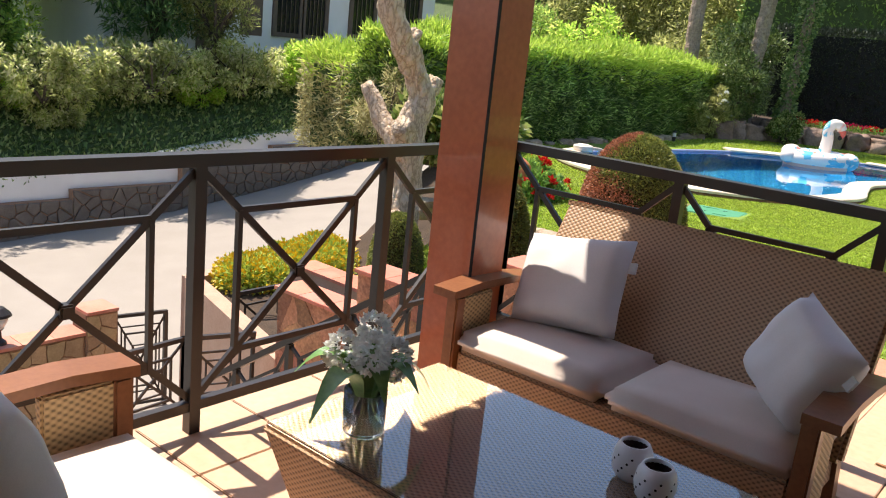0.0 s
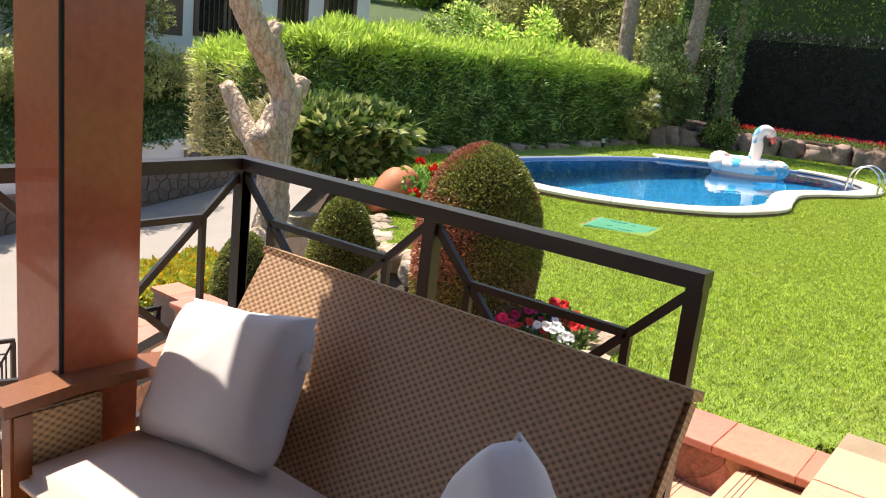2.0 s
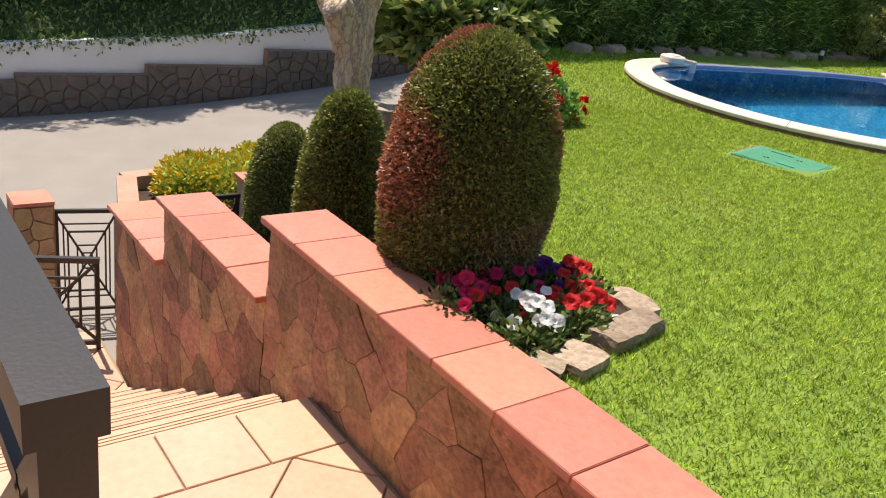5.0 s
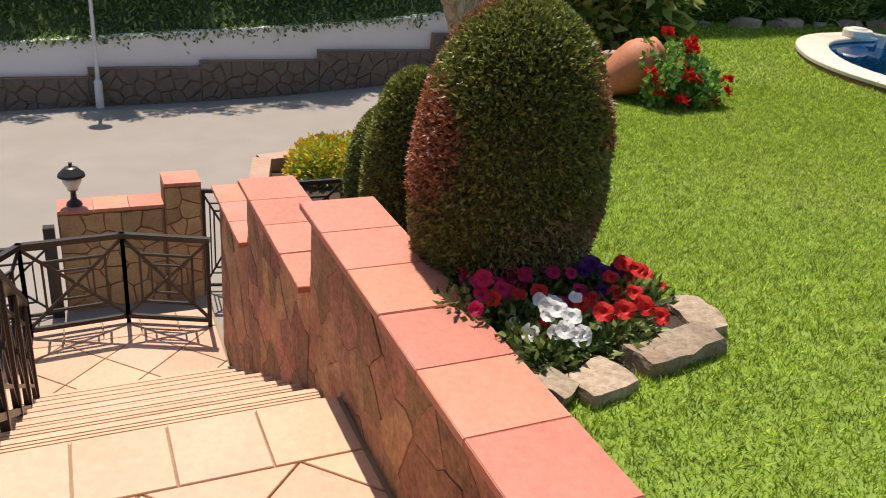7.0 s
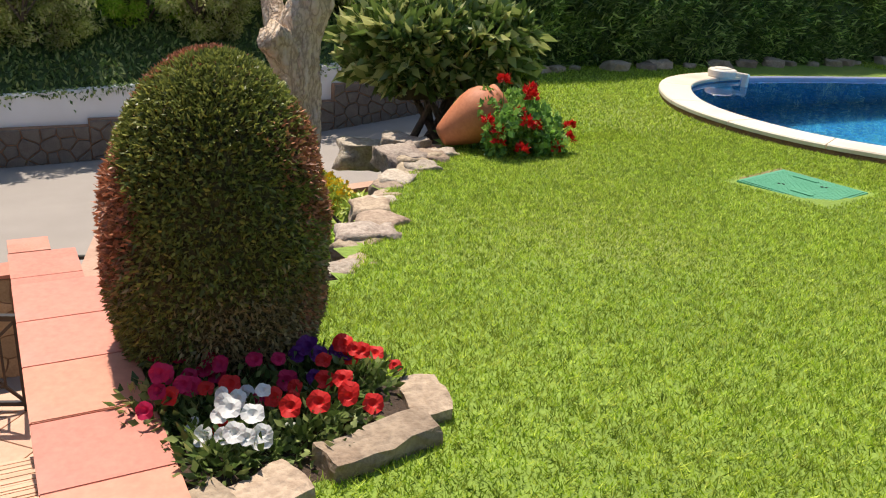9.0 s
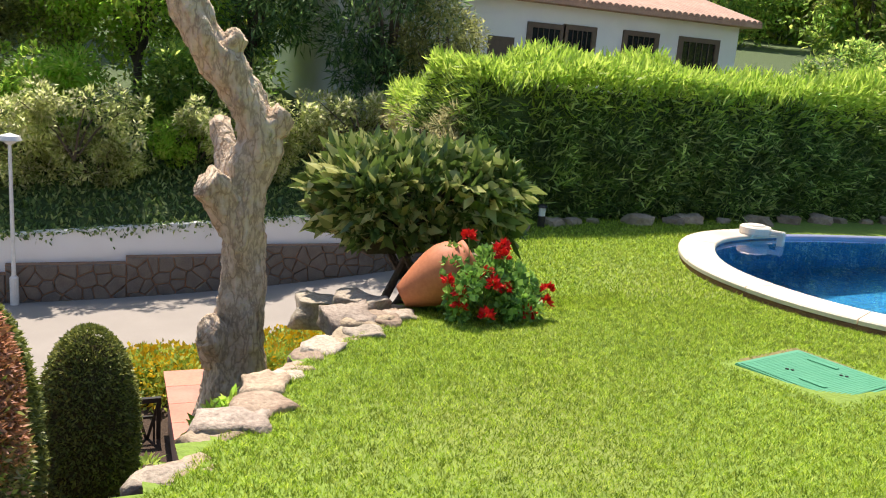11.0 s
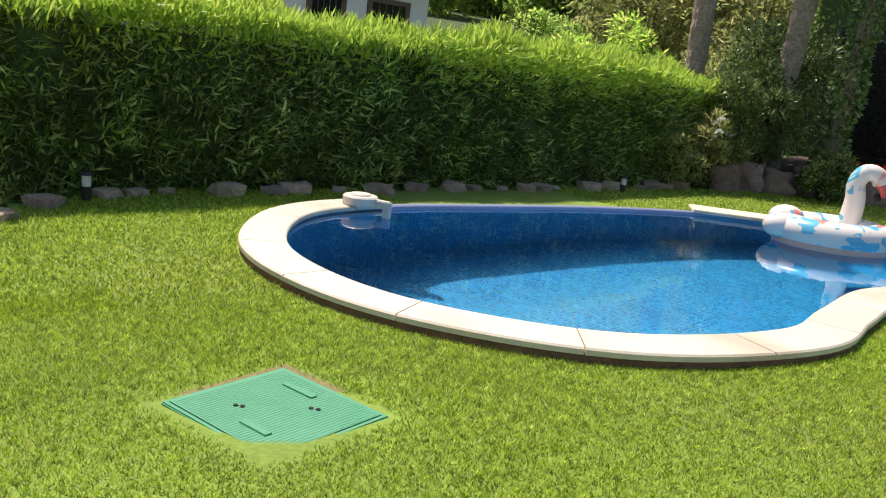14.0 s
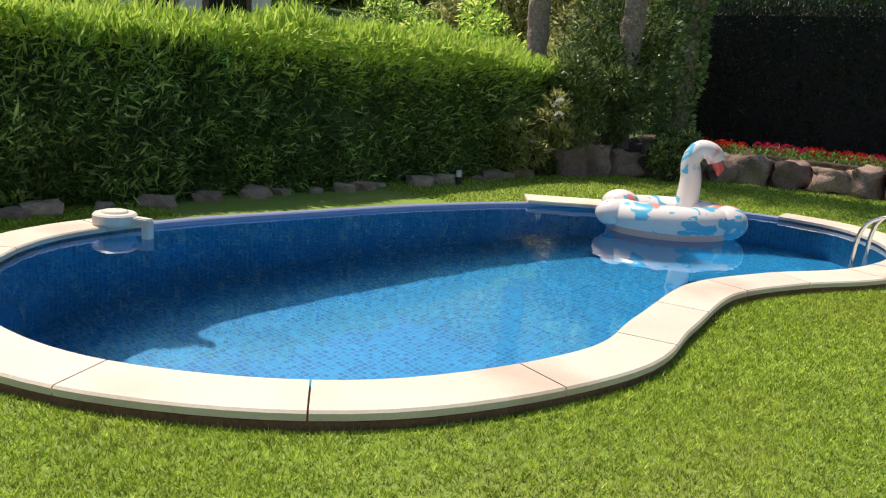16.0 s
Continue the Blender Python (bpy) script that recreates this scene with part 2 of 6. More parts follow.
M_PALM = mat("palm_bark", (0.46, 0.36, 0.27), (0.20, 0.15, 0.11), rough=0.95, scale=14, fine=40, bump=1.0, dist=0.05)
M_ROOF = mat("roof_tile", (0.50, 0.31, 0.22), (0.36, 0.21, 0.15), rough=0.8, scale=3, fine=20, bump=0.2, stain=(0.52, 0.36, 0.26))
M_FRAME = mat("brown_surround", (0.17, 0.12, 0.09), (0.12, 0.085, 0.06), rough=0.8)
M_DARKGLASS = mat("dark_window", (0.015, 0.017, 0.02), rough=0.15, bump=0.0)
M_WOODCEIL = mat("porch_boards", (0.22, 0.09, 0.04), (0.15, 0.06, 0.025), rough=0.5, scale=4, fine=40)
M_LAMPWHITE = mat("lamp_white", (0.75, 0.75, 0.73), rough=0.4, bump=0.02)
M_STEEL = mat("stainless_steel", (0.7, 0.7, 0.7), (0.65, 0.65, 0.65), rough=0.15, metal=1.0, bump=0.0)

L_OLEANDER = leaf_mat("oleander_leaf", (0.07, 0.125, 0.026), (0.17, 0.27, 0.055), (0.66, 0.76, 0.26), rough=0.28, trans=0.5, stops=(0.0, 0.6, 1.0), mottle=(2.6, 0.6, 1.5))
# brighter oleander leaf for the hedge tops: sunlight put into the colour
L_LIT_SHOOT = leaf_mat("sunlit_oleander_shoot", (0.30, 0.46, 0.06), (0.48, 0.64, 0.09), (0.64, 0.74, 0.16), trans=0.55)
L_TOPIARY = leaf_mat("clipped_leaf", (0.115, 0.144, 0.034), (0.207, 0.236, 0.052), (0.414, 0.425, 0.103), trans=0.3)
L_TOPIARY_RED = leaf_mat("scorched_leaf", (0.230, 0.103, 0.058), (0.436, 0.184, 0.092), (0.689, 0.321, 0.184), trans=0.15)
L_TOPIARY_BROWN = leaf_mat("dry_leaf", (0.192, 0.153, 0.065), (0.306, 0.229, 0.102), (0.459, 0.357, 0.153), trans=0.15)
L_SHRUB = leaf_mat("broad_leaf", (0.07, 0.12, 0.028), (0.17, 0.25, 0.055), (0.62, 0.62, 0.24), rough=0.24, trans=0.3)
L_GRASS = leaf_mat("grass_blade", (0.11, 0.195, 0.015), (0.345, 0.475, 0.03), (0.70, 0.77, 0.13), rough=0.5, trans=0.4, patch=((0.50, 0.50, 0.08), 0.6, 0.56, 0.78), mottle=(20.0, 0.66, 1.3))
L_TREE = leaf_mat("tree_leaf", (0.154, 0.294, 0.069), (0.360, 0.516, 0.110), (0.680, 0.750, 0.190), trans=0.75, mottle=(0.9, 0.7, 1.3))
L_TREE_BRIGHT = leaf_mat("bright_tree_leaf", (0.268, 0.475, 0.060), (0.505, 0.750, 0.105), (0.750, 0.750, 0.208), trans=0.75)
L_TREE_GREY = leaf_mat("grey_tree_leaf", (0.20, 0.23, 0.075), (0.37, 0.39, 0.125), (0.58, 0.57, 0.25), trans=0.7, mottle=(0.9, 0.7, 1.3))
L_FIR = leaf_mat("fir_needle", (0.06, 0.13, 0.05), (0.12, 0.22, 0.08), (0.36, 0.52, 0.19), trans=0.6)
# dark and sunlit copies of one cypress leaf; the light is in the colour
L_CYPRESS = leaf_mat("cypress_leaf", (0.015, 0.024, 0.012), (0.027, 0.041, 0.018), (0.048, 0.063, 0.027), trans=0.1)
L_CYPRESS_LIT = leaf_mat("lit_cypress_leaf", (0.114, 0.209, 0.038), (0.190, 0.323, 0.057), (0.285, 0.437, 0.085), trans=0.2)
L_IVY = leaf_mat("ivy_leaf", (0.076, 0.142, 0.038), (0.152, 0.247, 0.067), (0.456, 0.513, 0.190), trans=0.25)
L_YELLOW = leaf_mat("yellow_bloom", (0.62, 0.36, 0.01), (0.72, 0.50, 0.02), (0.75, 0.60, 0.06), trans=0.2)
L_LANTANA = leaf_mat("lantana_leaf", (0.247, 0.361, 0.057), (0.418, 0.532, 0.095), (0.646, 0.722, 0.152), trans=0.3)
L_DARK = leaf_mat("dark_shrub_leaf", (0.05, 0.09, 0.02), (0.12, 0.18, 0.04), (0.40, 0.47, 0.17), rough=0.3, trans=0.3)
L_DRYSTEM = leaf_mat("dry_oleander", (0.30, 0.27, 0.12), (0.50, 0.46, 0.22), (0.66, 0.62, 0.34), trans=0.5)
L_PALE = leaf_mat("pale_shrub_leaf", (0.32, 0.39, 0.12), (0.62, 0.66, 0.26), (0.84, 0.80, 0.54), trans=0.7, mottle=(1.4, 0.7, 1.25))
L_RED = leaf_mat("red_petal", (0.50, 0.008, 0.012), (0.68, 0.015, 0.012), (0.75, 0.04, 0.03), rough=0.6, trans=0.25)
L_MAGENTA = leaf_mat("magenta_petal", (0.40, 0.005, 0.05), (0.56, 0.008, 0.08), (0.68, 0.02, 0.12), rough=0.6, trans=0.25)
L_PURPLE = leaf_mat("purple_petal", (0.06, 0.006, 0.10), (0.10, 0.01, 0.15), (0.14, 0.02, 0.2), rough=0.6, trans=0.2)
L_LILAC = leaf_mat("lilac_petal", (0.36, 0.2, 0.48), (0.48, 0.3, 0.6), (0.58, 0.42, 0.68), rough=0.6, trans=0.25)
L_WHITE = leaf_mat("white_petal", (0.72, 0.72, 0.68), (0.8, 0.8, 0.76), (0.85, 0.85, 0.8), rough=0.6, trans=0.25)
L_GERANIUM = leaf_mat("geranium_leaf", (0.104, 0.228, 0.048), (0.209, 0.380, 0.076), (0.418, 0.646, 0.133), trans=0.3)


# ---- building helpers ----
def link(name, me, material, parent=None, label="", smooth=False):
    me.materials.append(material)
    if smooth:
        me.polygons.foreach_set("use_smooth", [True] * len(me.polygons))
    ob = new(name, me)
    if parent:
        ob.parent = parent
    if label:
        ob["label"] = label
    return ob


def uv_box(bm):
    """Flat maps in metres, face by face."""
    uv = bm.loops.layers.uv.verify()
    bm.normal_update()
    for f in bm.faces:
        n = [abs(v) for v in f.normal]
        k = n.index(max(n))
        for lp in f.loops:
            c = lp.vert.co
            lp[uv].uv = (c.y, c.z) if k == 0 else (c.x, c.z) if k == 1 else (c.x, c.y)


def part(name, bm, material, parent=None, label="", smooth=False):
    """Links a bmesh as ONE mesh object."""
    if material in (M_WICKER, M_WICKER_PALE):
        uv_box(bm)
    me = bpy.data.meshes.new(name)
    bm.to_mesh(me)
    bm.free()
    return link(name, me, material, parent, label, smooth)


def arr(name, verts, faces, material, parent=None, label="", smooth=False):
    me = bpy.data.meshes.new(name)
    verts, faces = np.asarray(verts, "f"), np.asarray(faces, "i")
    n, k = faces.shape
    me.vertices.add(len(verts))
    me.vertices.foreach_set("co", verts.ravel())
    me.loops.add(n * k)
    me.loops.foreach_set("vertex_index", faces.ravel())
    me.polygons.add(n)
    me.polygons.foreach_set("loop_start", np.arange(0, n * k, k, dtype="i"))
    me.update(calc_edges=True)
    return link(name, me, material, parent, label, smooth)


def empty(name, at=(0, 0, 0), rz=0):
    ob = new(name)
    ob.matrix_basis = pose(*at, 0, 0, rz)
    return ob


def box(bm, lo, hi, bevel=0.0):
    b = bmesh.new()
    bmesh.ops.create_cube(b, size=1)
    for v in b.verts:
        v.co = Vector([lo[i] + (v.co[i] + 0.5) * (hi[i] - lo[i]) for i in range(3)])
    if bevel:
        bmesh.ops.bevel(b, geom=b.edges[:], offset=bevel, segments=2, affect="EDGES")
    me = bpy.data.meshes.new("tmp")
    b.to_mesh(me)
    b.free()
    bm.from_mesh(me)
    bpy.data.meshes.remove(me)
    return bm


def bar(bm, a, b, w, h=None, up=(0, 0, 1)):
    """A square bar from a to b, w wide and h high."""
    h = h or w
    a, b = Vector(a), Vector(b)
    d = (b - a).normalized()
    u = Vector(up)
    if abs(d.dot(u)) > 0.98:
        u = Vector((1, 0, 0))
    s = d.cross(u).normalized()
    u = s.cross(d)
    vs = [bm.verts.new(p + s * (i * w / 2) + u * (j * h / 2)) for p in (a, b) for i, j in ((-1, -1), (1, -1), (1, 1), (-1, 1))]
    for f in ((0, 1, 2, 3), (7, 6, 5, 4), (0, 4, 5, 1), (1, 5, 6, 2), (2, 6, 7, 3), (3, 7, 4, 0)):
        bm.faces.new([vs[i] for i in f])
    return bm


def tube(bm, pts, radii, sides=10, wob=0.0, seed=0, cap=True):
    """A tapered, uneven tube along points."""
    pts = [Vector(p) for p in pts]
    rings = []
    prev = Vector((1, 0, 0.1))
    for i, p in enumerate(pts):
        d = (pts[min(i + 1, len(pts) - 1)] - pts[max(i - 1, 0)]).normalized()
        s = (prev - d * prev.dot(d)).normalized()
        prev = s
        t = d.cross(s)
        ring = []
        for k in range(sides):
            a = 2 * math.pi * k / sides
            o = s * math.cos(a) + t * math.sin(a)
            r = radii[i] * (1 + wob * noise.noise(p * 3.1 + o * 1.7 + Vector((seed, 0, 0))))
            ring.append(bm.verts.new(p + o * r))
        rings.append(ring)
    for r0, r1 in zip(rings, rings[1:]):
        for k in range(sides):
            bm.faces.new((r0[k], r0[(k + 1) % sides], r1[(k + 1) % sides], r1[k]))
    if cap:
        bm.faces.new(rings[0][::-1])
        bm.faces.new(rings[-1])
    return bm


def curve_pts(pts, n=8):
    """Catmull-Rom through points."""
    pts = [Vector(p) for p in pts]
    out = []
    for i in range(len(pts) - 1):
        p0, p1, p2, p3 = pts[max(i - 1, 0)], pts[i], pts[i + 1], pts[min(i + 2, len(pts) - 1)]
        for k in range(n):
            t = k / n
            out.append(0.5 * (2 * p1 + (p2 - p0) * t + (2 * p0 - 5 * p1 + 4 * p2 - p3) * t * t + (3 * p1 - p0 - 3 * p2 + p3) * t ** 3))
    out.append(pts[-1])
    return out


def lathe(bm, profile, sides=24, at=(0, 0, 0)):
    """Turns (radius, height) pairs about z."""
    rings = []
    for r, z in profile:
        rings.append([bm.verts.new((at[0] + r * math.cos(2 * math.pi * k / sides), at[1] + r * math.sin(2 * math.pi * k / sides), at[2] + z)) for k in range(sides)])
    for r0, r1 in zip(rings, rings[1:]):
        for k in range(sides):
            bm.faces.new((r0[k], r0[(k + 1) % sides], r1[(k + 1) % sides], r1[k]))
    return bm


def blob(bm, c, r, seed=0, rough=0.25, sub=3, freq=1.2, flat=1.0):
    """An uneven stone-like lump."""
    b = bmesh.new()
    bmesh.ops.create_icosphere(b, subdivisions=sub, radius=1)
    for v in b.verts:
        d = v.co.normalized()
        q = Vector((max(-0.72, min(0.72, d.x)), max(-0.72, min(0.72, d.y)), max(-0.7, min(0.62 * flat, d.z)))) * 1.3
        n = 1 + rough * noise.noise(d * freq + Vector((seed * 7.3, seed, 0))) + rough * 0.4 * noise.noise(d * freq * 3 + Vector((seed, 3, 0)))
        v.co = Vector((c[0] + q.x * r[0] * n, c[1] + q.y * r[1] * n, c[2] + q.z * r[2] * n))
    me = bpy.data.meshes.new("tmp")
    b.to_mesh(me)
    b.free()
    bm.from_mesh(me)
    bpy.data.meshes.remove(me)
    return bm


def rand_dirs(rng, n):
    d = rng.normal(size=(n, 3))
    return d / np.linalg.norm(d, axis=1)[:, None]


def leaf_arrays(rng, pts, out, length, width, spread=0.8, droop=0.0, fold=0.25, flat=0.0):
    """Folded four-cornered leaves that start at pts and point along out, scattered by spread."""
    n = len(pts)
    d = out + spread * rand_dirs(rng, n)
    d[:, 2] -= droop
    d /= np.linalg.norm(d, axis=1)[:, None] + 1e-9
    s = np.cross(d, rand_dirs(rng, n) + np.array([0, 0, flat]))
    s /= np.linalg.norm(s, axis=1)[:, None] + 1e-9
    u = np.cross(s, d)
    L = length * rng.uniform(0.65, 1.3, (n, 1))
    W = width * rng.uniform(0.7, 1.25, (n, 1)) * 0.5
    mid = pts + d * L * 0.45
    v = np.stack([pts, mid + s * W + u * W * fold, pts + d * L, mid - s * W + u * W * fold], 1).reshape(-1, 3)
    i = np.arange(n)[:, None] * 4
    f = np.concatenate([i + np.array([[0, 1, 2]]), i + np.array([[0, 2, 3]])], 1).reshape(-1, 3)
    return v, f


def leaves(name, rng, pts, out, length, width, material, parent=None, label="", **kw):
    v, f = leaf_arrays(rng, np.asarray(pts), np.asarray(out), length, width, **kw)
    return arr(name, v, f, material, parent, label)


def clip(poly, n, d):
    """The part of a flat polygon on which p.n <= d."""
    out = []
    for i in range(len(poly)):
        a, b = poly[i], poly[(i + 1) % len(poly)]
        da, db = a[0] * n[0] + a[1] * n[1] - d, b[0] * n[0] + b[1] * n[1] - d
        if da <= 0:
            out.append(a)
        if (da < 0 < db) or (db < 0 < da):
            t = da / (da - db)
            out.append((a[0] + t * (b[0] - a[0]), a[1] + t * (b[1] - a[1])))
    return out


def inset(poly, g):
    """A convex polygon drawn in by g."""
    cx, cy = sum(p[0] for p in poly) / len(poly), sum(p[1] for p in poly) / len(poly)
    out = list(poly)
    for i in range(len(poly)):
        a, b = poly[i], poly[(i + 1) % len(poly)]
        nx, ny = b[1] - a[1], a[0] - b[0]
        L = math.hypot(nx, ny)
        if L < 1e-6:
            continue
        nx, ny = nx / L, ny / L
        if (cx - a[0]) * nx + (cy - a[1]) * ny > 0:
            nx, ny = -nx, -ny
        out = clip(out, (nx, ny), a[0] * nx + a[1] * ny - g)
        if len(out) < 3:
            return []
    return out


def voronoi(rng, w, h, cell, squash=1.0):
    """Crazy-paving cells in a rectangle w by h."""
    nx, ny = max(1, round(w / cell)), max(1, round(h / (cell * squash)))
    s = [((i + 0.5 + rng.uniform(-0.42, 0.42)) * w / nx, (j + 0.5 + rng.uniform(-0.42, 0.42)) * h / ny) for i in range(nx) for j in range(ny)]
    cells = []
    for k, p in enumerate(s):
        poly = [(0, 0), (w, 0), (w, h), (0, h)]
        for q in s:
            if q is p or math.hypot(q[0] - p[0], q[1] - p[1]) > cell * 3.2:
                continue
            n = (q[0] - p[0], q[1] - p[1])
            poly = clip(poly, n, (q[0] ** 2 + q[1] ** 2 - p[0] ** 2 - p[1] ** 2) / 2)
            if len(poly) < 3:
                break
        if len(poly) >= 3:
            cells.append(poly)
    return cells


def prism(bm, poly, to_world, depth, chamfer=0.006):
    """A flat piece on a face: to_world(u, v, w) maps its plane, w outwards."""
    top = inset(poly, chamfer) if chamfer else poly
    if len(top) != len(poly):
        top = poly
    if not chamfer:
        cx, cy = sum(p[0] for p in poly) / len(poly), sum(p[1] for p in poly) / len(poly)
        top = [(u + (cx - u) * 0.008, v + (cy - v) * 0.008) for u, v in poly]
    b = [bm.verts.new(to_world(u, v, 0)) for u, v in poly]
    m = [bm.verts.new(to_world(u, v, depth * 0.7)) for u, v in poly]
    t = [bm.verts.new(to_world(u, v, depth)) for u, v in top]
    n = len(poly)
    for i in range(n):
        j = (i + 1) % n
        bm.faces.new((b[i], b[j], m[j], m[i]))
        bm.faces.new((m[i], m[j], t[j], t[i]))
    bm.faces.new(t)
    return bm


def smooth_step(a, b, x):
    t = np.clip((x - a) / (b - a), 0, 1)
    return t * t * (3 - 2 * t)


# ---- plan ----
RAIL_X, RAIL_Y, WALL_Y = -2.27, 3.235, 4.735   # terrace rails and the stair wall's near face
LAND_Z, LOW_Z = -0.775, -2.29                # upper and lower landings
COPE_Z = -0.088                              # top of the stair wall
POOL_Z = -0.24                               # top of the pool's coping
WATER_Z = -0.30


def lawn_z(x, y):
    near = -0.01 + 0.07 * np.clip(x, -6.2, 0) - 0.05 * (1 - smooth_step(5.05, 5.5, y)) * smooth_step(-1.7, -1.2, x)
    far = -0.335 + 0.008 * np.clip(-x - 4, 0, 4) + 0.01 * (np.clip(x, -4, 3) + 4)
    return near + (far - near) * smooth_step(7.6, 12.2, y)


def road_z(x, y):
    return -3.86 - 0.04 * np.clip(-x - 9.7, 0, 30) + 0.0065 * np.clip(y - 4, 0, 22) ** 2 - 0.03 * np.clip(4 - y, 0, 30)


# lawn's edge against the sloping bank: the x at which the lawn ends, for each y
EDGE_Y = [5.0, 6.1, 6.6, 6.95, 7.4, 7.9, 9.0, 10.4, 11.5, 20.0, 21.5, 24.5]
EDGE_X = [-2.4, -3.3, -4.1, -4.7, -5.2, -5.75, -7.3, -8.75, -9.6, -9.6, -9.4, -9.0]


def edge_x(y):
    return np.interp(y, EDGE_Y, EDGE_X)


# ---- pool outline ----
POOL_CTRL = [(-3.20, 17.6), (-3.60, 16.7), (-3.84, 15.7), (-3.66, 14.5), (-3.52, 13.6), (-3.90, 12.45), (-4.72, 11.72), (-5.6, 11.5), (-6.5, 11.7),
             (-7.35, 12.45), (-7.60, 13.5), (-7.47, 14.9), (-7.1, 16.9), (-6.35, 18.7), (-5.2, 19.95), (-4.1, 20.1), (-3.4, 19.5), (-3.1, 18.6)]


def closed_curve(ctrl, n):
    k = len(ctrl)
    out = []
    for i in range(k):
        p0, p1, p2, p3 = (Vector(ctrl[(i + j) % k]) for j in (-1, 0, 1, 2))
        for s in range(n):
            t = s / n
            out.append(0.5 * (2 * p1 + (p2 - p0) * t + (2 * p0 - 5 * p1 + 4 * p2 - p3) * t * t + (3 * p1 - p0 - 3 * p2 + p3) * t ** 3))
    return out


POOL = closed_curve(POOL_CTRL, 8)
_n = len(POOL)
POOL_N = []
for _i in range(_n):
    _d = POOL[(_i + 1) % _n] - POOL[_i - 1]
    POOL_N.append(Vector((-_d.y, _d.x)).normalized())
if (POOL[0] + POOL_N[0] - Vector((-5.5, 15.5))).length < (POOL[0] - POOL_N[0] - Vector((-5.5, 15.5))).length:
    POOL_N = [-v for v in POOL_N]
POOL = [p + v * 0.115 for p, v in zip(POOL, POOL_N)]


def in_pool(x, y, grow=0.0):
    """Whether points lie inside the pool's outline grown by a margin."""
    poly = np.array([(p + nn * grow)[:] for p, nn in zip(POOL, POOL_N)])
    x, y = np.asarray(x), np.asarray(y)
    inside = np.zeros(x.shape, bool)
    j = len(poly) - 1
    for i in range(len(poly)):
        xi, yi, xj, yj = *poly[i], *poly[j]
        hit = ((yi > y) != (yj > y)) & (x < (xj - xi) * (y - yi) / (yj - yi + 1e-12) + xi)
        inside ^= hit
        j = i
    return inside


# ---- ground ----
def sheet(name, xs, ys, zf, keep, material, label):
    X, Y = np.meshgrid(xs, ys)
    Z = zf(X, Y)
    v = np.stack([X, Y, Z], -1).reshape(-1, 3)
    nx, ny = len(xs), len(ys)
    i = (np.arange(ny - 1)[:, None] * nx + np.arange(nx - 1)[None]).ravel()
    f = np.stack([i, i + 1, i + nx + 1, i + nx], 1)
    if keep is not None:
        c = v[f].mean(1)
        f = f[keep(c[:, 0], c[:, 1])]
    ob = arr(name, v, f, material, smooth=True)
    return tagged(ob, label, name.split("_")[0], kind="structure")


sheet("lawn", np.arange(-10.2, 9.01, 0.15), np.arange(5.0, 27.1, 0.15),
      lambda x, y: lawn_z(x, y) - 0.004, lambda x, y: (x > edge_x(y) - 0.15) & ~in_pool(x, y, 0.2) & ((y > 5.1) | (x < -0.55)),
      M_TURF, "close-mown sunlit green lawn with yellowed patches")


def bank_z(x, y):
    d = np.clip(edge_x(y) - x, 0, 20)
    return np.maximum(lawn_z(x, y) - 0.12 - 0.30 * d - 0.45 * np.clip(d, 0, 1.6), -1.95) + 0.06 * np.sin(x * 3.3) * np.sin(y * 2.7)


sheet("soil_bank", np.arange(-9.3, -1.9, 0.2), np.arange(5.12, 12.1, 0.2), bank_z, lambda x, y: (x < edge_x(y) + 0.3) & (y > 4.99 + 0.2727 * (-5.9 - x)) & (x > -8.72 - 0.145 * (y - 5.68)),
      M_SOIL, "sloping planted soil bank below the lawn")
sheet("road", np.concatenate([np.arange(-60, -21, 3.0), np.arange(-21, -6.9, 0.5)]), np.concatenate([np.arange(-60, -5, 4.0), np.arange(-5, 30, 0.5), np.arange(30, 60, 3)]),
      road_z, lambda x, y: (x > -20.4), M_ROAD, "grey asphalt driveway rising along a wall")


def hill_z(x, y):
    d = np.clip(-x - 20.2, 0, 200)
    top = np.interp(y, (-60, 3, 11, 18, 26, 60), (-3.3, -2.9, -2.4, -1.5, -0.3, 1.5))
    return top + 0.55 * np.clip(d, 0, 3.2) + 0.10 * np.clip(d - 3.2, 0, 60) + 0.5 * np.clip(d - 40, 0, 160) * 0.35


sheet("hillside", np.concatenate([np.arange(-200, -40, 8.0), np.arange(-40, -20.1, 0.6)]), np.concatenate([np.arange(-80, -6, 6.0), np.arange(-6, 40, 0.8), np.arange(40, 200, 8)]), hill_z, None,
      M_BANK, "shaded green bank rising behind the road wall")
sheet("ground", np.linspace(-900, 900, 13), np.linspace(-900, 900, 13), lambda x, y: -6.0 + 0 * x, None, M_SOIL, "dark earth ground reaching the horizon")
sheet("yard", np.concatenate([np.arange(-20, -9.2, 0.9)]), np.arange(20, 60, 1.0), lambda x, y: np.maximum(road_z(x, y), -0.6) + 0.03 * (y - 20), lambda x, y: y > 24, M_BANK, "scrubby ground behind the garden hedge")

# ---- terrace, passage, stairs ----
def solid(name, lo, hi, material, label, category="", bevel=0.0):
    return tagged(part(name, box(bmesh.new(), lo, hi, bevel), material), label, category or name.split("_")[0], kind="structure")


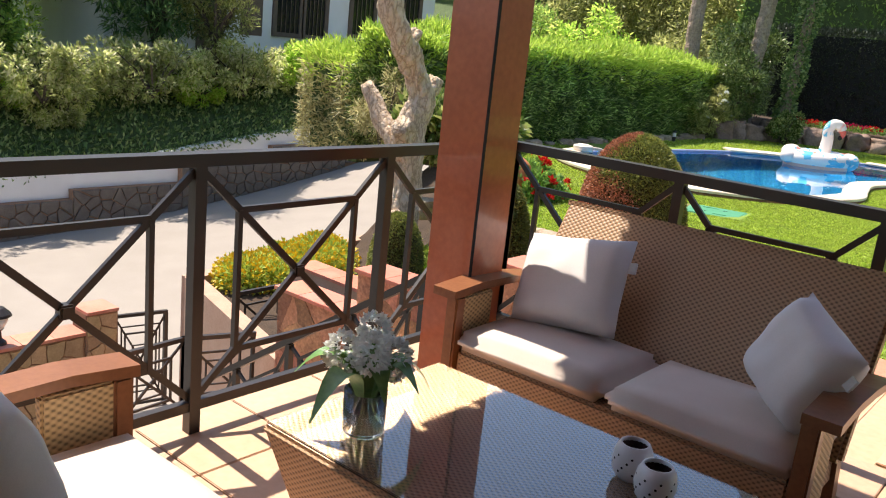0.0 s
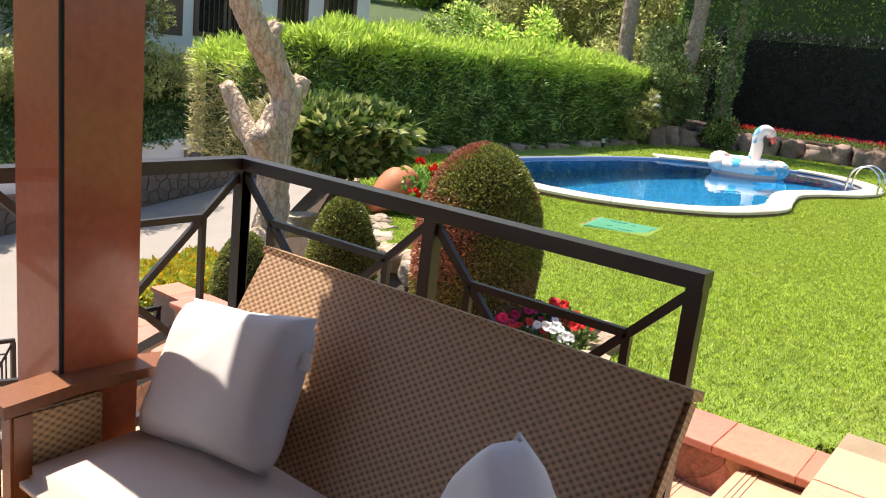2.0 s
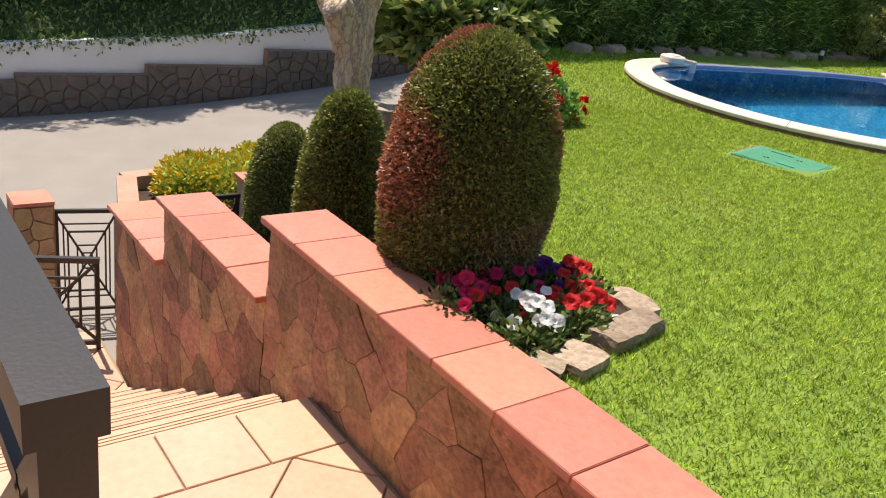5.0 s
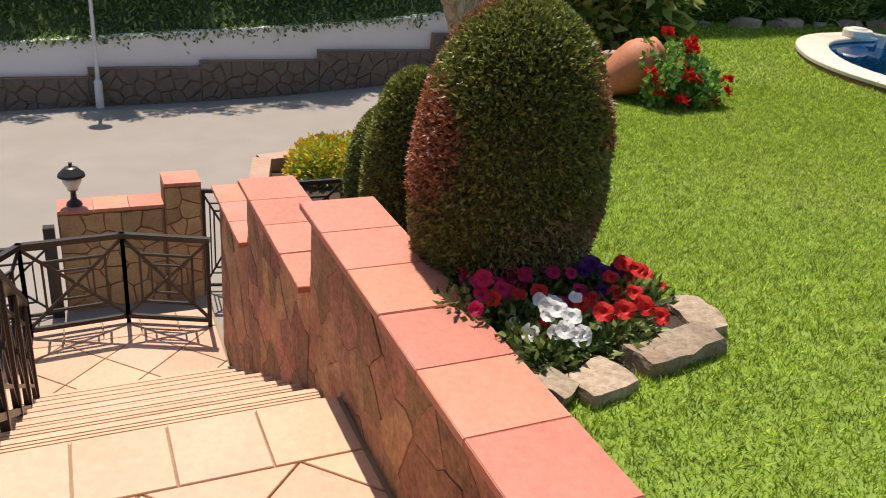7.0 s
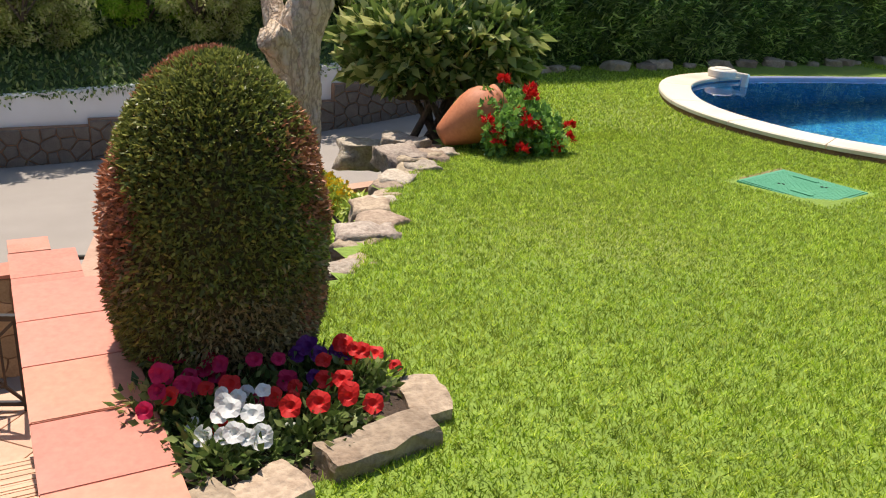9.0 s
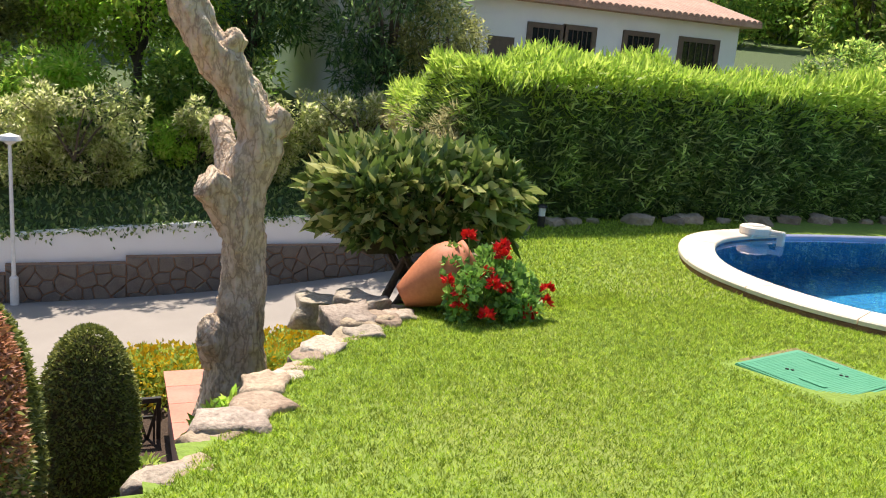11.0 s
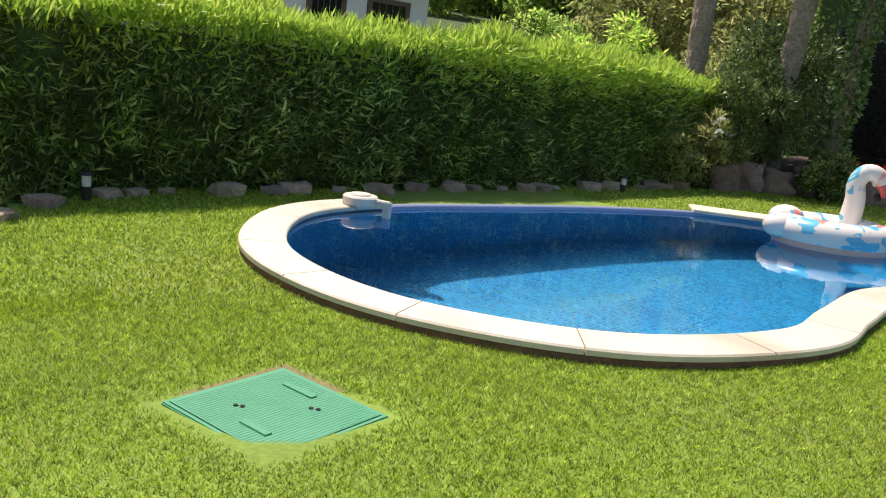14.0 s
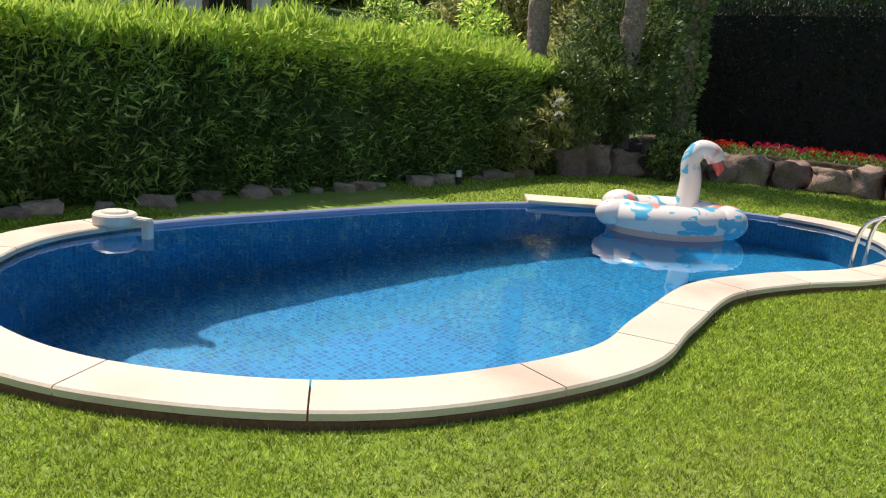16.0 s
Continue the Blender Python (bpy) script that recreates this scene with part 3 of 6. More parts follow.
terrace = solid("floor_terrace", (-2.42, -6, -4.2), (6, 3.34, -0.012), M_GROUT, "pale ochre stone-tiled terrace floor", "floor")
passage = solid("floor_passage", (-0.50, 3.345, -4.2), (6, 5.165, -0.012), M_GROUT, "pale ochre tiled walk beside the terrace", "floor")
landing = solid("floor_landing", (-2.83, 3.345, -4.2), (-1.66, WALL_Y + 0.02, LAND_Z - 0.012), M_GROUT, "ochre tiled stair landing with diamond pattern", "floor")
low_landing = solid("floor_low_landing", (-6.42, 3.0, -4.4), (-5.19, WALL_Y + 0.02, LOW_Z - 0.012), M_GROUT, "ochre tiled lower landing", "floor")


def flight(name, x0, z0, x1, z1, n, y0, y1):
    """Steps that fall towards -x, each a tiled tread with a grooved nosing."""
    ob = empty(name, (0, 0, 0))
    tagged(ob, "ochre tiled outdoor steps with grooved nosings", "stairs", kind="structure")
    for i in range(n):
        xa, xb = x0 + (x1 - x0) * i / n, x0 + (x1 - x0) * (i + 1) / n
        z = z0 + (z1 - z0) * (i + 1) / (n + 1)
        bm = box(bmesh.new(), (xb - 0.02, y0, z - 0.035), (xa + 0.02, y1, z), 0.006)
        for g in range(3):
            box(bm, (xb + 0.01 + g * 0.022, y0, z - 0.001), (xb + 0.022 + g * 0.022, y1, z + 0.004))
        part("step", bm, M_TILE, ob)
        part("riser", box(bmesh.new(), (xb, y0, z - 0.5), (xa + 0.015, y1, z - 0.036)), M_TILE, ob)
    return ob


flight("stairs_upper", -0.50, 0.0, -1.66, LAND_Z, 4, 3.345, WALL_Y)
flight("stairs_lower", -2.83, LAND_Z, -5.19, LOW_Z, 8, 3.345, WALL_Y)

# ---- stair wall: three stepped lengths ----
SECTIONS = [(-3.34, -0.505, COPE_Z, LAND_Z - 0.45), (-4.79, -3.34, -0.515, -1.95), (-5.83, -4.79, -0.95, -2.5)]
wall_obs = []
for k, (xa, xb, top, bot) in enumerate(SECTIONS):
    w = solid("wall_stairs" if k == 0 else "wall_stairs_%d" % (k + 1), (xa + 0.03, WALL_Y + 0.03, -4.2), (xb, WALL_Y + 0.285, top - 0.035), M_MORTAR,
              "brown crazy-paved stone stair wall with terracotta coping", "wall")
    wall_obs.append((w, xa, xb, top, bot))

# ---- road wall ----
solid("wall_road", (-20.45, -40, -8), (-20.0, 3.0, -2.88), M_WHITE, "white rendered wall along the driveway", "wall")
YS = [3.0, 5.0, 7.0, 9.0, 11.0, 13.0, 15.0, 17.0, 19.0, 21.0, 23.0, 25.0, 27.0]
bm = bmesh.new()
for ya, yb in zip(YS, YS[1:]):
    za, zb = (float(hill_z(np.array(-20.2), np.array(y))) for y in (ya, yb))
    vs = [bm.verts.new(p) for p in ((-20.0, ya, -8), (-20.0, yb, -8), (-20.0, yb, zb + 0.04), (-20.0, ya, za + 0.04), (-20.45, ya, -8), (-20.45, yb, -8), (-20.45, yb, zb + 0.04), (-20.45, ya, za + 0.04))]
    for f in ((0, 1, 2, 3), (5, 4, 7, 6), (3, 2, 6, 7)):
        bm.faces.new([vs[i] for i in f])
tagged(part("wall_road_upper", bm, M_WHITE), "white rendered wall rising with the driveway", "wall", kind="structure")
STONE_STEPS = [(-20.0, 4.22, -3.62), (4.22, 6.66, -3.42), (6.66, 9.5, -3.28), (9.5, 12.55, -3.05), (12.55, 15.6, -2.62), (15.6, 18.6, -2.1), (18.6, 22, -1.4)]

# ---- porch roof and column ----
roof = solid("ceiling_porch", (-2.27, -6, 2.52), (6, 3.12, 2.60), M_WOODCEIL, "dark boarded porch ceiling", "ceiling")
bm_col = box(bmesh.new(), (-1.961, 2.303, 0.0), (-1.745, 2.507, 2.52), 0.008)
col_ob = empty("porch_column", (0, 0, 0))
tagged(col_ob, "red-brown varnished square timber porch column", "column")
part("shaft", bm_col, M_COLUMN, col_ob)
part("beam", box(bmesh.new(), (-1.955, -6, 2.32), (-1.75, 3.1, 2.519), 0.008), M_COLUMN, col_ob)
gap = part("shadow_gap", box(bmesh.new(), (-1.751, 2.301, 0.0), (-1.743, 2.309, 2.32)), M_BLACK, col_ob, "thin dark joint along the column's edge")
eave = tagged(empty("roof_eave", (-2.27, 0, 2.60)), "row of barrel tiles along the porch eave", "roof", kind="structure")
tm = bpy.data.meshes.new("roof_tile")
_t = bmesh.new()
ra = [_t.verts.new((x, 0.1 * math.cos(a), 0.07 * math.sin(a))) for x in (-0.07, 0.3) for a in np.linspace(0, math.pi, 7)]
for k in range(6):
    _t.faces.new((ra[k], ra[k + 1], ra[8 + k], ra[7 + k]))
_t.faces.new(ra[:7])
_t.to_mesh(tm)
_t.free()
tm.materials.append(mat("eave_tile", (0.46, 0.24, 0.15), (0.33, 0.17, 0.10), rough=0.8))
for k in range(40):
    tl = new("roof_tile", tm)
    tl.parent = eave
    tl.location = (0, 3.0 - k * 0.22, 0)
solid("wall_house", (4.6, -6, -0.1), (4.9, 3.3, 3.2), M_WHITE, "white rendered house wall behind the terrace", "wall")
solid("wall_house_south", (-2.4, -6.3, -0.1), (4.9, -6.0, 3.2), M_WHITE, "white rendered house wall closing the terrace", "wall")


# ---- railings ----
def rail_run(name, a, b, posts, label, zs=None, top=0.975, low=0.10, post_w=0.042, top_w=0.06, nest=()):
    """An iron railing from a to b (floor points): posts, top and bottom rails, and crossed panels with a framed middle."""
    ob = empty(name, a)
    tagged(ob, label, "railing", group="iron railings")
    a, b = Vector(a), Vector(b)
    o = a.copy()

    def P(t, h):
        return a.lerp(b, t) - o + Vector((0, 0, h))
    ext = (b - a).normalized() * 0.022
    part("top_rail", bar(bmesh.new(), P(0, top - 0.02) - ext, P(1, top - 0.02) + ext, top_w, 0.042), M_IRON, ob)
    part("bottom_rail", bar(bmesh.new(), P(0, low), P(1, low), 0.03, 0.035), M_IRON, ob)
    for t in posts:
        part("post", bar(bmesh.new(), P(t, -0.0), P(t, top - 0.04), post_w), M_IRON, ob)
    hi, lo = top - 0.045, low + 0.015
    for t0, t1 in zip(posts, posts[1:]):
        bm = bmesh.new()
        bar(bm, P(t0, hi), P(t1, lo), 0.016, 0.024)
        bar(bm, P(t0, lo), P(t1, hi), 0.016, 0.024)
        part("cross_bar", bm, M_IRON, ob)
        f = 0.19
        ta, tb, ha, hb = t0 + (t1 - t0) * f, t1 - (t1 - t0) * f, lo + (hi - lo) * f, hi - (hi - lo) * f
        bm = bmesh.new()
        for q, r in (((ta, ha), (ta, hb)), ((tb, ha), (tb, hb)), ((ta, hb), (tb, hb)), ((ta, ha), (tb, ha))):
            bar(bm, P(*q), P(*r), 0.018, 0.022)
        part("inner_frame", bm, M_IRON, ob)
        for f in nest:
            ta, tb, ha, hb = t0 + (t1 - t0) * f, t1 - (t1 - t0) * f, lo + (hi - lo) * f, hi - (hi - lo) * f
            bm = bmesh.new()
            for q, r in (((ta, ha), (ta, hb)), ((tb, ha), (tb, hb)), ((ta, hb), (tb, hb)), ((ta, ha), (tb, ha))):
                bar(bm, P(*q), P(*r), 0.014, 0.016)
            part("nested_frame", bm, M_IRON, ob)
        c = P((t0 + t1) / 2, (hi + lo) / 2)
        part("boss", box(bmesh.new(), c - Vector((0.022, 0.022, 0.022)), c + Vector((0.022, 0.022, 0.022)), 0.006), M_IRON, ob)
    return ob


rail_run("terrace_railing", (RAIL_X, 3.24 - 0.87 * 8, 0), (RAIL_X, 3.24, 0), [i / 8 for i in range(9)], "dark iron railing with crossed panels along the terrace edge")
rail_run("terrace_railing", (RAIL_X, RAIL_Y, 0), (-0.621, RAIL_Y, 0), [0.0, 0.52, 1.0], "dark iron railing ending above the garden steps")
rail_run("stair_railing", (-2.9, 3.42, LAND_Z), (-5.19, 3.42, LOW_Z), [0, 0.25, 0.5, 0.75, 1.0], "dark iron railing falling with the stairs", top=0.9)
# curved railing on the lower landing
cr = [(-6.09, 4.69), (-6.33, 4.08), (-6.28, 3.36), (-5.85, 3.06)]
for p, q in zip(cr, cr[1:]):
    rail_run("landing_railing", (*p, LOW_Z), (*q, LOW_Z), [0.0, 1.0], "dark iron curved railing round the lower landing", post_w=0.032, top_w=0.045, top=0.80, low=0.06, nest=(0.32,))

# ---- pool ----
def ring(inner, outer, z0, z1, i0, i1, material, parent, name="coping_slab"):
    """One coping slab between two places on the outline."""
    bm = bmesh.new()
    rows = []
    for i in range(i0, i1 + 1):
        p, nn = POOL[i % _n], POOL_N[i % _n]
        tg = Vector((nn.y, -nn.x)) * (0.005 if name == "coping_slab" else 0)
        if (POOL[(i + 1) % _n] - p).dot(tg) < 0:
            tg = -tg
        p = p + (tg if i == i0 else -tg if i == i1 else Vector((0, 0)))
        a, b = p + nn * inner, p + nn * outer
        rows.append([bm.verts.new((*a, z0)), bm.verts.new((*a, z1 - 0.012)), bm.verts.new((*(a + nn * 0.012), z1)), bm.verts.new((*(b - nn * 0.012), z1)), bm.verts.new((*b, z1 - 0.012)), bm.verts.new((*b, z0))])
    for r0, r1 in zip(rows, rows[1:]):
        for k in range(5):
            bm.faces.new((r0[k], r1[k], r1[k + 1], r0[k + 1]))
    bm.faces.new(rows[0][::-1])
    bm.faces.new(rows[-1])
    bmesh.ops.recalc_face_normals(bm, faces=bm.faces)
    return part(name, bm, material, parent)


M_POOLTILE = bpy.data.materials.new("pool_mosaic")
M_POOLTILE.use_nodes = True
_nt = M_POOLTILE.node_tree
_b = _nt.nodes["Principled BSDF"]
_tc = _nt.nodes.new("ShaderNodeTexCoord")
_br = _nt.nodes.new("ShaderNodeTexBrick")
_br.offset = 0.0
_br.inputs["Scale"].default_value = 1.0
_br.inputs["Brick Width"].default_value = _br.inputs["Row Height"].default_value = 0.05
_br.inputs["Mortar Size"].default_value = 0.006
_br.inputs["Color1"].default_value, _br.inputs["Color2"].default_value = (0.0015, 0.085, 0.235, 1), (0.006, 0.22, 0.46, 1)
_br.inputs["Mortar"].default_value = (0.02, 0.22, 0.42, 1)
_br.inputs["Bias"].default_value = -0.1
_nt.links.new(_tc.outputs["UV"], _br.inputs["Vector"])
_nz = _nt.nodes.new("ShaderNodeTexNoise")
_nz.inputs["Scale"].default_value = 1.3
_nt.links.new(_tc.outputs["Object"], _nz.inputs["Vector"])
_hs = _nt.nodes.new("ShaderNodeHueSaturation")
_mr = _nt.nodes.new("ShaderNodeMapRange")
_mr.inputs[3].default_value, _mr.inputs[4].default_value = 0.8, 1.2
_nt.links.new(_nz.outputs[0], _mr.inputs[0])
_nt.links.new(_mr.outputs[0], _hs.inputs["Value"])
_nt.links.new(_br.outputs["Color"], _hs.inputs["Color"])
_nt.links.new(_hs.outputs[0], _b.inputs["Base Color"])
_b.inputs["Roughness"].default_value = 0.35

M_WATER = bpy.data.materials.new("pool_water")
M_WATER.use_nodes = True
_nt = M_WATER.node_tree
_b = _nt.nodes["Principled BSDF"]
_b.inputs["Base Color"].default_value = (0.93, 0.98, 1.0, 1)
_b.inputs["Roughness"].default_value, _b.inputs["IOR"].default_value = 0.0, 1.33
_b.inputs["Transmission Weight"].default_value = 1.0
_tc = _nt.nodes.new("ShaderNodeTexCoord")
_nz = _nt.nodes.new("ShaderNodeTexNoise")
_nz.inputs["Scale"].default_value, _nz.inputs["Detail"].default_value = 2.6, 2
_nt.links.new(_tc.outputs["Object"], _nz.inputs["Vector"])
_bp = _nt.nodes.new("ShaderNodeBump")
_bp.inputs["Strength"].default_value, _bp.inputs["Distance"].default_value = 0.12, 0.03
_nt.links.new(_nz.outputs[0], _bp.inputs["Height"])
_nt.links.new(_bp.outputs[0], _b.inputs["Normal"])

POOL_FLOOR = -2.25
bm = bmesh.new()
uv = bm.loops.layers.uv.new("UVMap")
top = [bm.verts.new((*p, POOL_Z - 0.03)) for p in POOL]
mid = [bm.verts.new((*p, POOL_FLOOR)) for p in POOL]
run = 0.0
for i in range(_n):
    j = (i + 1) % _n
    L = (POOL[j] - POOL[i]).length
    f = bm.faces.new((top[i], top[j], mid[j], mid[i]))
    for lp, (u, v) in zip(f.loops, ((run, 0), (run + L, 0), (run + L, POOL_FLOOR), (run, POOL_FLOOR))):
        lp[uv].uv = (u, v)
    run += L
f = bm.faces.new(mid)
for lp in f.loops:
    lp[uv].uv = lp.vert.co.xy
bmesh.ops.triangulate(bm, faces=[f])
pool_ob = tagged(part("pool_basin", bm, M_POOLTILE), "kidney-shaped pool basin lined with blue mosaic", "pool", kind="structure")
bm = bmesh.new()
f = bm.faces.new([bm.verts.new((*(p + nn * 0.01), WATER_Z)) for p, nn in zip(POOL, POOL_N)])
bmesh.ops.triangulate(bm, faces=[f])
for f in bm.faces:
    if f.normal.z < 0:
        f.normal_flip()
water = tagged(part("water", bm, M_WATER), "clear still blue swimming pool water", "water", kind="structure")
water.visible_shadow = False

coping = empty("pool_coping")
tagged(coping, "cream stone coping slabs round the pool", "pool coping", kind="structure")
START, END = -28, 80          # wide slabs run round the near side; the hedge side has a narrow tiled rim
i = START
while i < END:
    j = min(i + 7, END)
    ring(-0.02, 0.355, POOL_Z - 0.045, POOL_Z, i, j, M_POOLCOP, coping)
    i = j
ring(0.0, 0.34, POOL_Z - 0.19, POOL_Z - 0.047, START, END, M_SKIRT, coping, "bedding")
M_RIM = mat("rim_mosaic", (0.26, 0.29, 0.45), (0.32, 0.34, 0.5), rough=0.3, fine=90, bump=0.05)
for i in range(END, _n + START, 6):
    ring(-0.01, 0.09, POOL_Z - 0.1, POOL_Z - 0.02, i, min(i + 6, _n + START), M_RIM, coping, "rim_tile")


# ---- plants ----
def egg_bush(name, c, rx, ry, h, n, label, mats, seed, leaf=0.03):
    """A clipped egg-shaped bush: dark heart and a dense coat of small leaves in several tones."""
    rng = np.random.default_rng(seed)
    ob = empty(name, c)
    tagged(ob, label, "bush", group="clipped bushes")

    def prof(t):
        return np.clip(np.where(t < 0.42, 0.80 + 0.20 * np.sin(np.clip(t / 0.42, 0, 1) * np.pi / 2), np.sqrt(np.clip(1 - np.clip((t - 0.42) / 0.58, 0, 1) ** 2.25, 0, 1))), 0.02, 1)
    bm = bmesh.new()
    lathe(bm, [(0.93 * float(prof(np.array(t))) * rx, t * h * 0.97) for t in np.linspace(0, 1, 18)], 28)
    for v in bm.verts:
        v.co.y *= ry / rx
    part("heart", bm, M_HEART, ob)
    t = rng.uniform(0, 1, n) ** 0.9
    a = rng.uniform(0, 2 * np.pi, n)
    r = prof(t)
    dz = (prof(t + 0.01) - prof(t - 0.01)) / 0.02
    nrm = np.stack([np.cos(a), np.sin(a), -dz * rx / h], 1)
    nrm /= np.linalg.norm(nrm, axis=1)[:, None]
    lump = 1 + 0.03 * np.sin(a * 5 + t * 9 + seed) * np.sin(t * 14 + a * 2)
    rad = r * lump * rng.uniform(0.9, 1.0, n)
    pts = np.stack([np.cos(a) * rad * rx, np.sin(a) * rad * ry, t * h], 1)
    # drifts of scorched and dry growth
    nz = np.array([noise.noise(Vector(p) * 2.2 + Vector((seed, 0, 0))) for p in pts]) + rng.normal(0, 0.13, n)
    side = np.cos(a - np.radians(200)) * 0.55 + (0.42 - np.abs(t - 0.62)) * 0.9
    kind = np.zeros(n, int)
    kind[(nz + side - 0.05 > mats[1])] = 1
    low = (t < 0.62) & (nz > mats[2] + (t - 0.3) * 0.9)
    kind[low & (kind == 0)] = 2
    if mats[1] < 1:
        kind[(np.cos(a - np.radians(62)) > 0.86) & (np.abs(t - 0.43) < 0.2) & (nz > -0.02)] = 1
    for k, (nm, m) in enumerate((("green_foliage", L_TOPIARY), ("scorched_foliage", L_TOPIARY_RED), ("dry_foliage", L_TOPIARY_BROWN))):
        s = kind == k
        if s.sum() > 10:
            leaves(nm, rng, pts[s], nrm[s], leaf, leaf * 0.42, m, ob, spread=0.9)
    return ob


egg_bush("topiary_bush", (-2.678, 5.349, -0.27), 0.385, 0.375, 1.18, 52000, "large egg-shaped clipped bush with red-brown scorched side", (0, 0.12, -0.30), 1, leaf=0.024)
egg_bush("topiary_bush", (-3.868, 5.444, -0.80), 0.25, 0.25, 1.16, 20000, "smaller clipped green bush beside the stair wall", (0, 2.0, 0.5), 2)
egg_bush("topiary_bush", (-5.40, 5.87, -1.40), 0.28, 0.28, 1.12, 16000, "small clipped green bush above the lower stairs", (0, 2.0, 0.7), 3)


def leaf_hedge(name, lo, hi, n, leaf, wid, material, label, seed, category="hedge", shaggy=0.25, core=M_BANK, spread=0.8, shoots=None, rise=0.35):
    """A clipped hedge: a dark heart and long leaves over its front, top and ends."""
    rng = np.random.default_rng(seed)
    ob = empty(name, ((lo[0] + hi[0]) / 2, (lo[1] + hi[1]) / 2, lo[2]))
    tagged(ob, label, category)
    o = np.array(ob.location)
    lo, hi = np.array(lo), np.array(hi)
    g = 0.16
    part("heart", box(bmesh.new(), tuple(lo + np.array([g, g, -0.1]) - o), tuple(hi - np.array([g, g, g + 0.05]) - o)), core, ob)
    w, d, h = hi - lo
    areas = np.array([d * h, d * h, w * h, w * h, w * d * 1.6])
    side = rng.choice(5, n, p=areas / areas.sum())
    u, v = rng.uniform(0, 1, n), rng.uniform(0, 1, n)
    p, nr = np.zeros((n, 3)), np.zeros((n, 3))
    for k, (ax, sgn) in enumerate(((0, 1), (0, -1), (1, 1), (1, -1), (2, 1))):
        s = side == k
        other = [i for i in range(3) if i != ax]
        p[s, ax] = (hi if sgn > 0 else lo)[ax]
        p[s, other[0]] = lo[other[0]] + u[s] * (hi - lo)[other[0]]
        p[s, other[1]] = lo[other[1]] + v[s] * (hi - lo)[other[1]]
        nr[s, ax] = sgn
    p -= nr * rng.uniform(-0.02, g, (n, 1))
    wave = np.array([noise.noise(Vector(q) * 1.1) for q in p])
    p += nr * (wave * shaggy)[:, None]
    nr[:, 2] += rise
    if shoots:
        # shoots stand unevenly above the clipped top; sunlight is painted into their pale colour
        lit_top = (p[:, 2] > hi[2] - 0.14 - 0.6 * rng.uniform(0, 1, n) ** 2)
        p[lit_top, 2] += rng.uniform(-0.05, 0.13, lit_top.sum()) * (1 + 0.9 * wave[lit_top])
        d = nr[lit_top].copy()
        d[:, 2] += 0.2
        leaves("sunlit_shoot", rng, p[lit_top] - o, d, leaf, wid * 1.1, shoots, ob, "uneven top shoots, coloured bright for sunlight", spread=1.0)
        p, nr = p[~lit_top], nr[~lit_top]
    leaves("foliage", rng, p - o, nr, leaf, wid, material, ob, spread=spread, flat=0.5)
    return ob


leaf_hedge("oleander_hedge", (-10.3, 9.9, -0.5), (-8.88, 22.0, 1.46), 98000, 0.165, 0.028, L_OLEANDER, "tall clipped oleander hedge, sunlit on top, beside the lawn", 5, shaggy=0.26, rise=0.35, shoots=L_LIT_SHOOT, spread=1.0)
leaf_hedge("oleander_hedge", (-11.9, 9.95, -0.7), (-10.3, 11.3, 1.02), 9000, 0.16, 0.026, L_DRYSTEM, "lower pale dry stretch of oleander hedge beside the driveway", 8, shaggy=0.26, shoots=L_LIT_SHOOT, spread=1.0)
# the near-black heart box stands in for deep shade between the leaves
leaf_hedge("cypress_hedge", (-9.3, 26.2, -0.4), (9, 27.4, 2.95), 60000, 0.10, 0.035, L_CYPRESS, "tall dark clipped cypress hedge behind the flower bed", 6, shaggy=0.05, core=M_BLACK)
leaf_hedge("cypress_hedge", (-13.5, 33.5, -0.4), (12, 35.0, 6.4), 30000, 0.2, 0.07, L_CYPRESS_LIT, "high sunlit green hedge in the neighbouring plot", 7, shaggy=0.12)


def crown(name, rng, c, r, n, leaf, wid, material, parent, label="", clumps=26, spread=0.9, hollow=0.55, droop=0.0, flat=1.3):
    """A crown of many leaf clumps with gaps between them."""
    cd = rand_dirs(rng, clumps)
    cc = np.array(c) + cd * np.array(r) * rng.uniform(hollow, 1.0, (clumps, 1))
    cr = rng.uniform(0.22, 0.46, clumps) * min(r)
    k = rng.integers(0, clumps, n)
    d = rand_dirs(rng, n)
    p = cc[k] + d * cr[k][:, None] * rng.uniform(0.55, 1.0, (n, 1))
    return leaves(name, rng, p, d, leaf, wid, material, parent, label, spread=spread, droop=droop, flat=flat)


def tree(name, at, h, r, n, material, label, seed, leaf=0.16, wid=0.06, trunk=0.14, bark=M_BARK_DARK, clumps=34, base=0.3, squash=0.8):
    rng = np.random.default_rng(seed)
    ob = empty(name, at)
    tagged(ob, label, "tree")
    bm = bmesh.new()
    tube(bm, [(0, 0, -0.3), (0.05, 0.05, h * base), (0.0, 0.1, h * 0.75)], [trunk, trunk * 0.8, trunk * 0.3], 9, 0.3, seed)
    for k in range(6):
        a = k * 1.05 + rng.uniform(0, 0.5)
        e = (math.cos(a) * r * 0.7, math.sin(a) * r * 0.7, h * rng.uniform(0.6, 0.85))
        tube(bm, [(0, 0, h * base), (e[0] * 0.4, e[1] * 0.4, h * 0.5), e], [trunk * 0.5, trunk * 0.35, trunk * 0.1], 6, 0.3, k)
    part("trunk", bm, bark, ob)
    crown("crown", rng, (0, 0, h * (0.5 + base / 2)), (r, r, h * (0.5 - base / 2) * 1.0), n, leaf, wid, material, ob, clumps=clumps)
    return ob


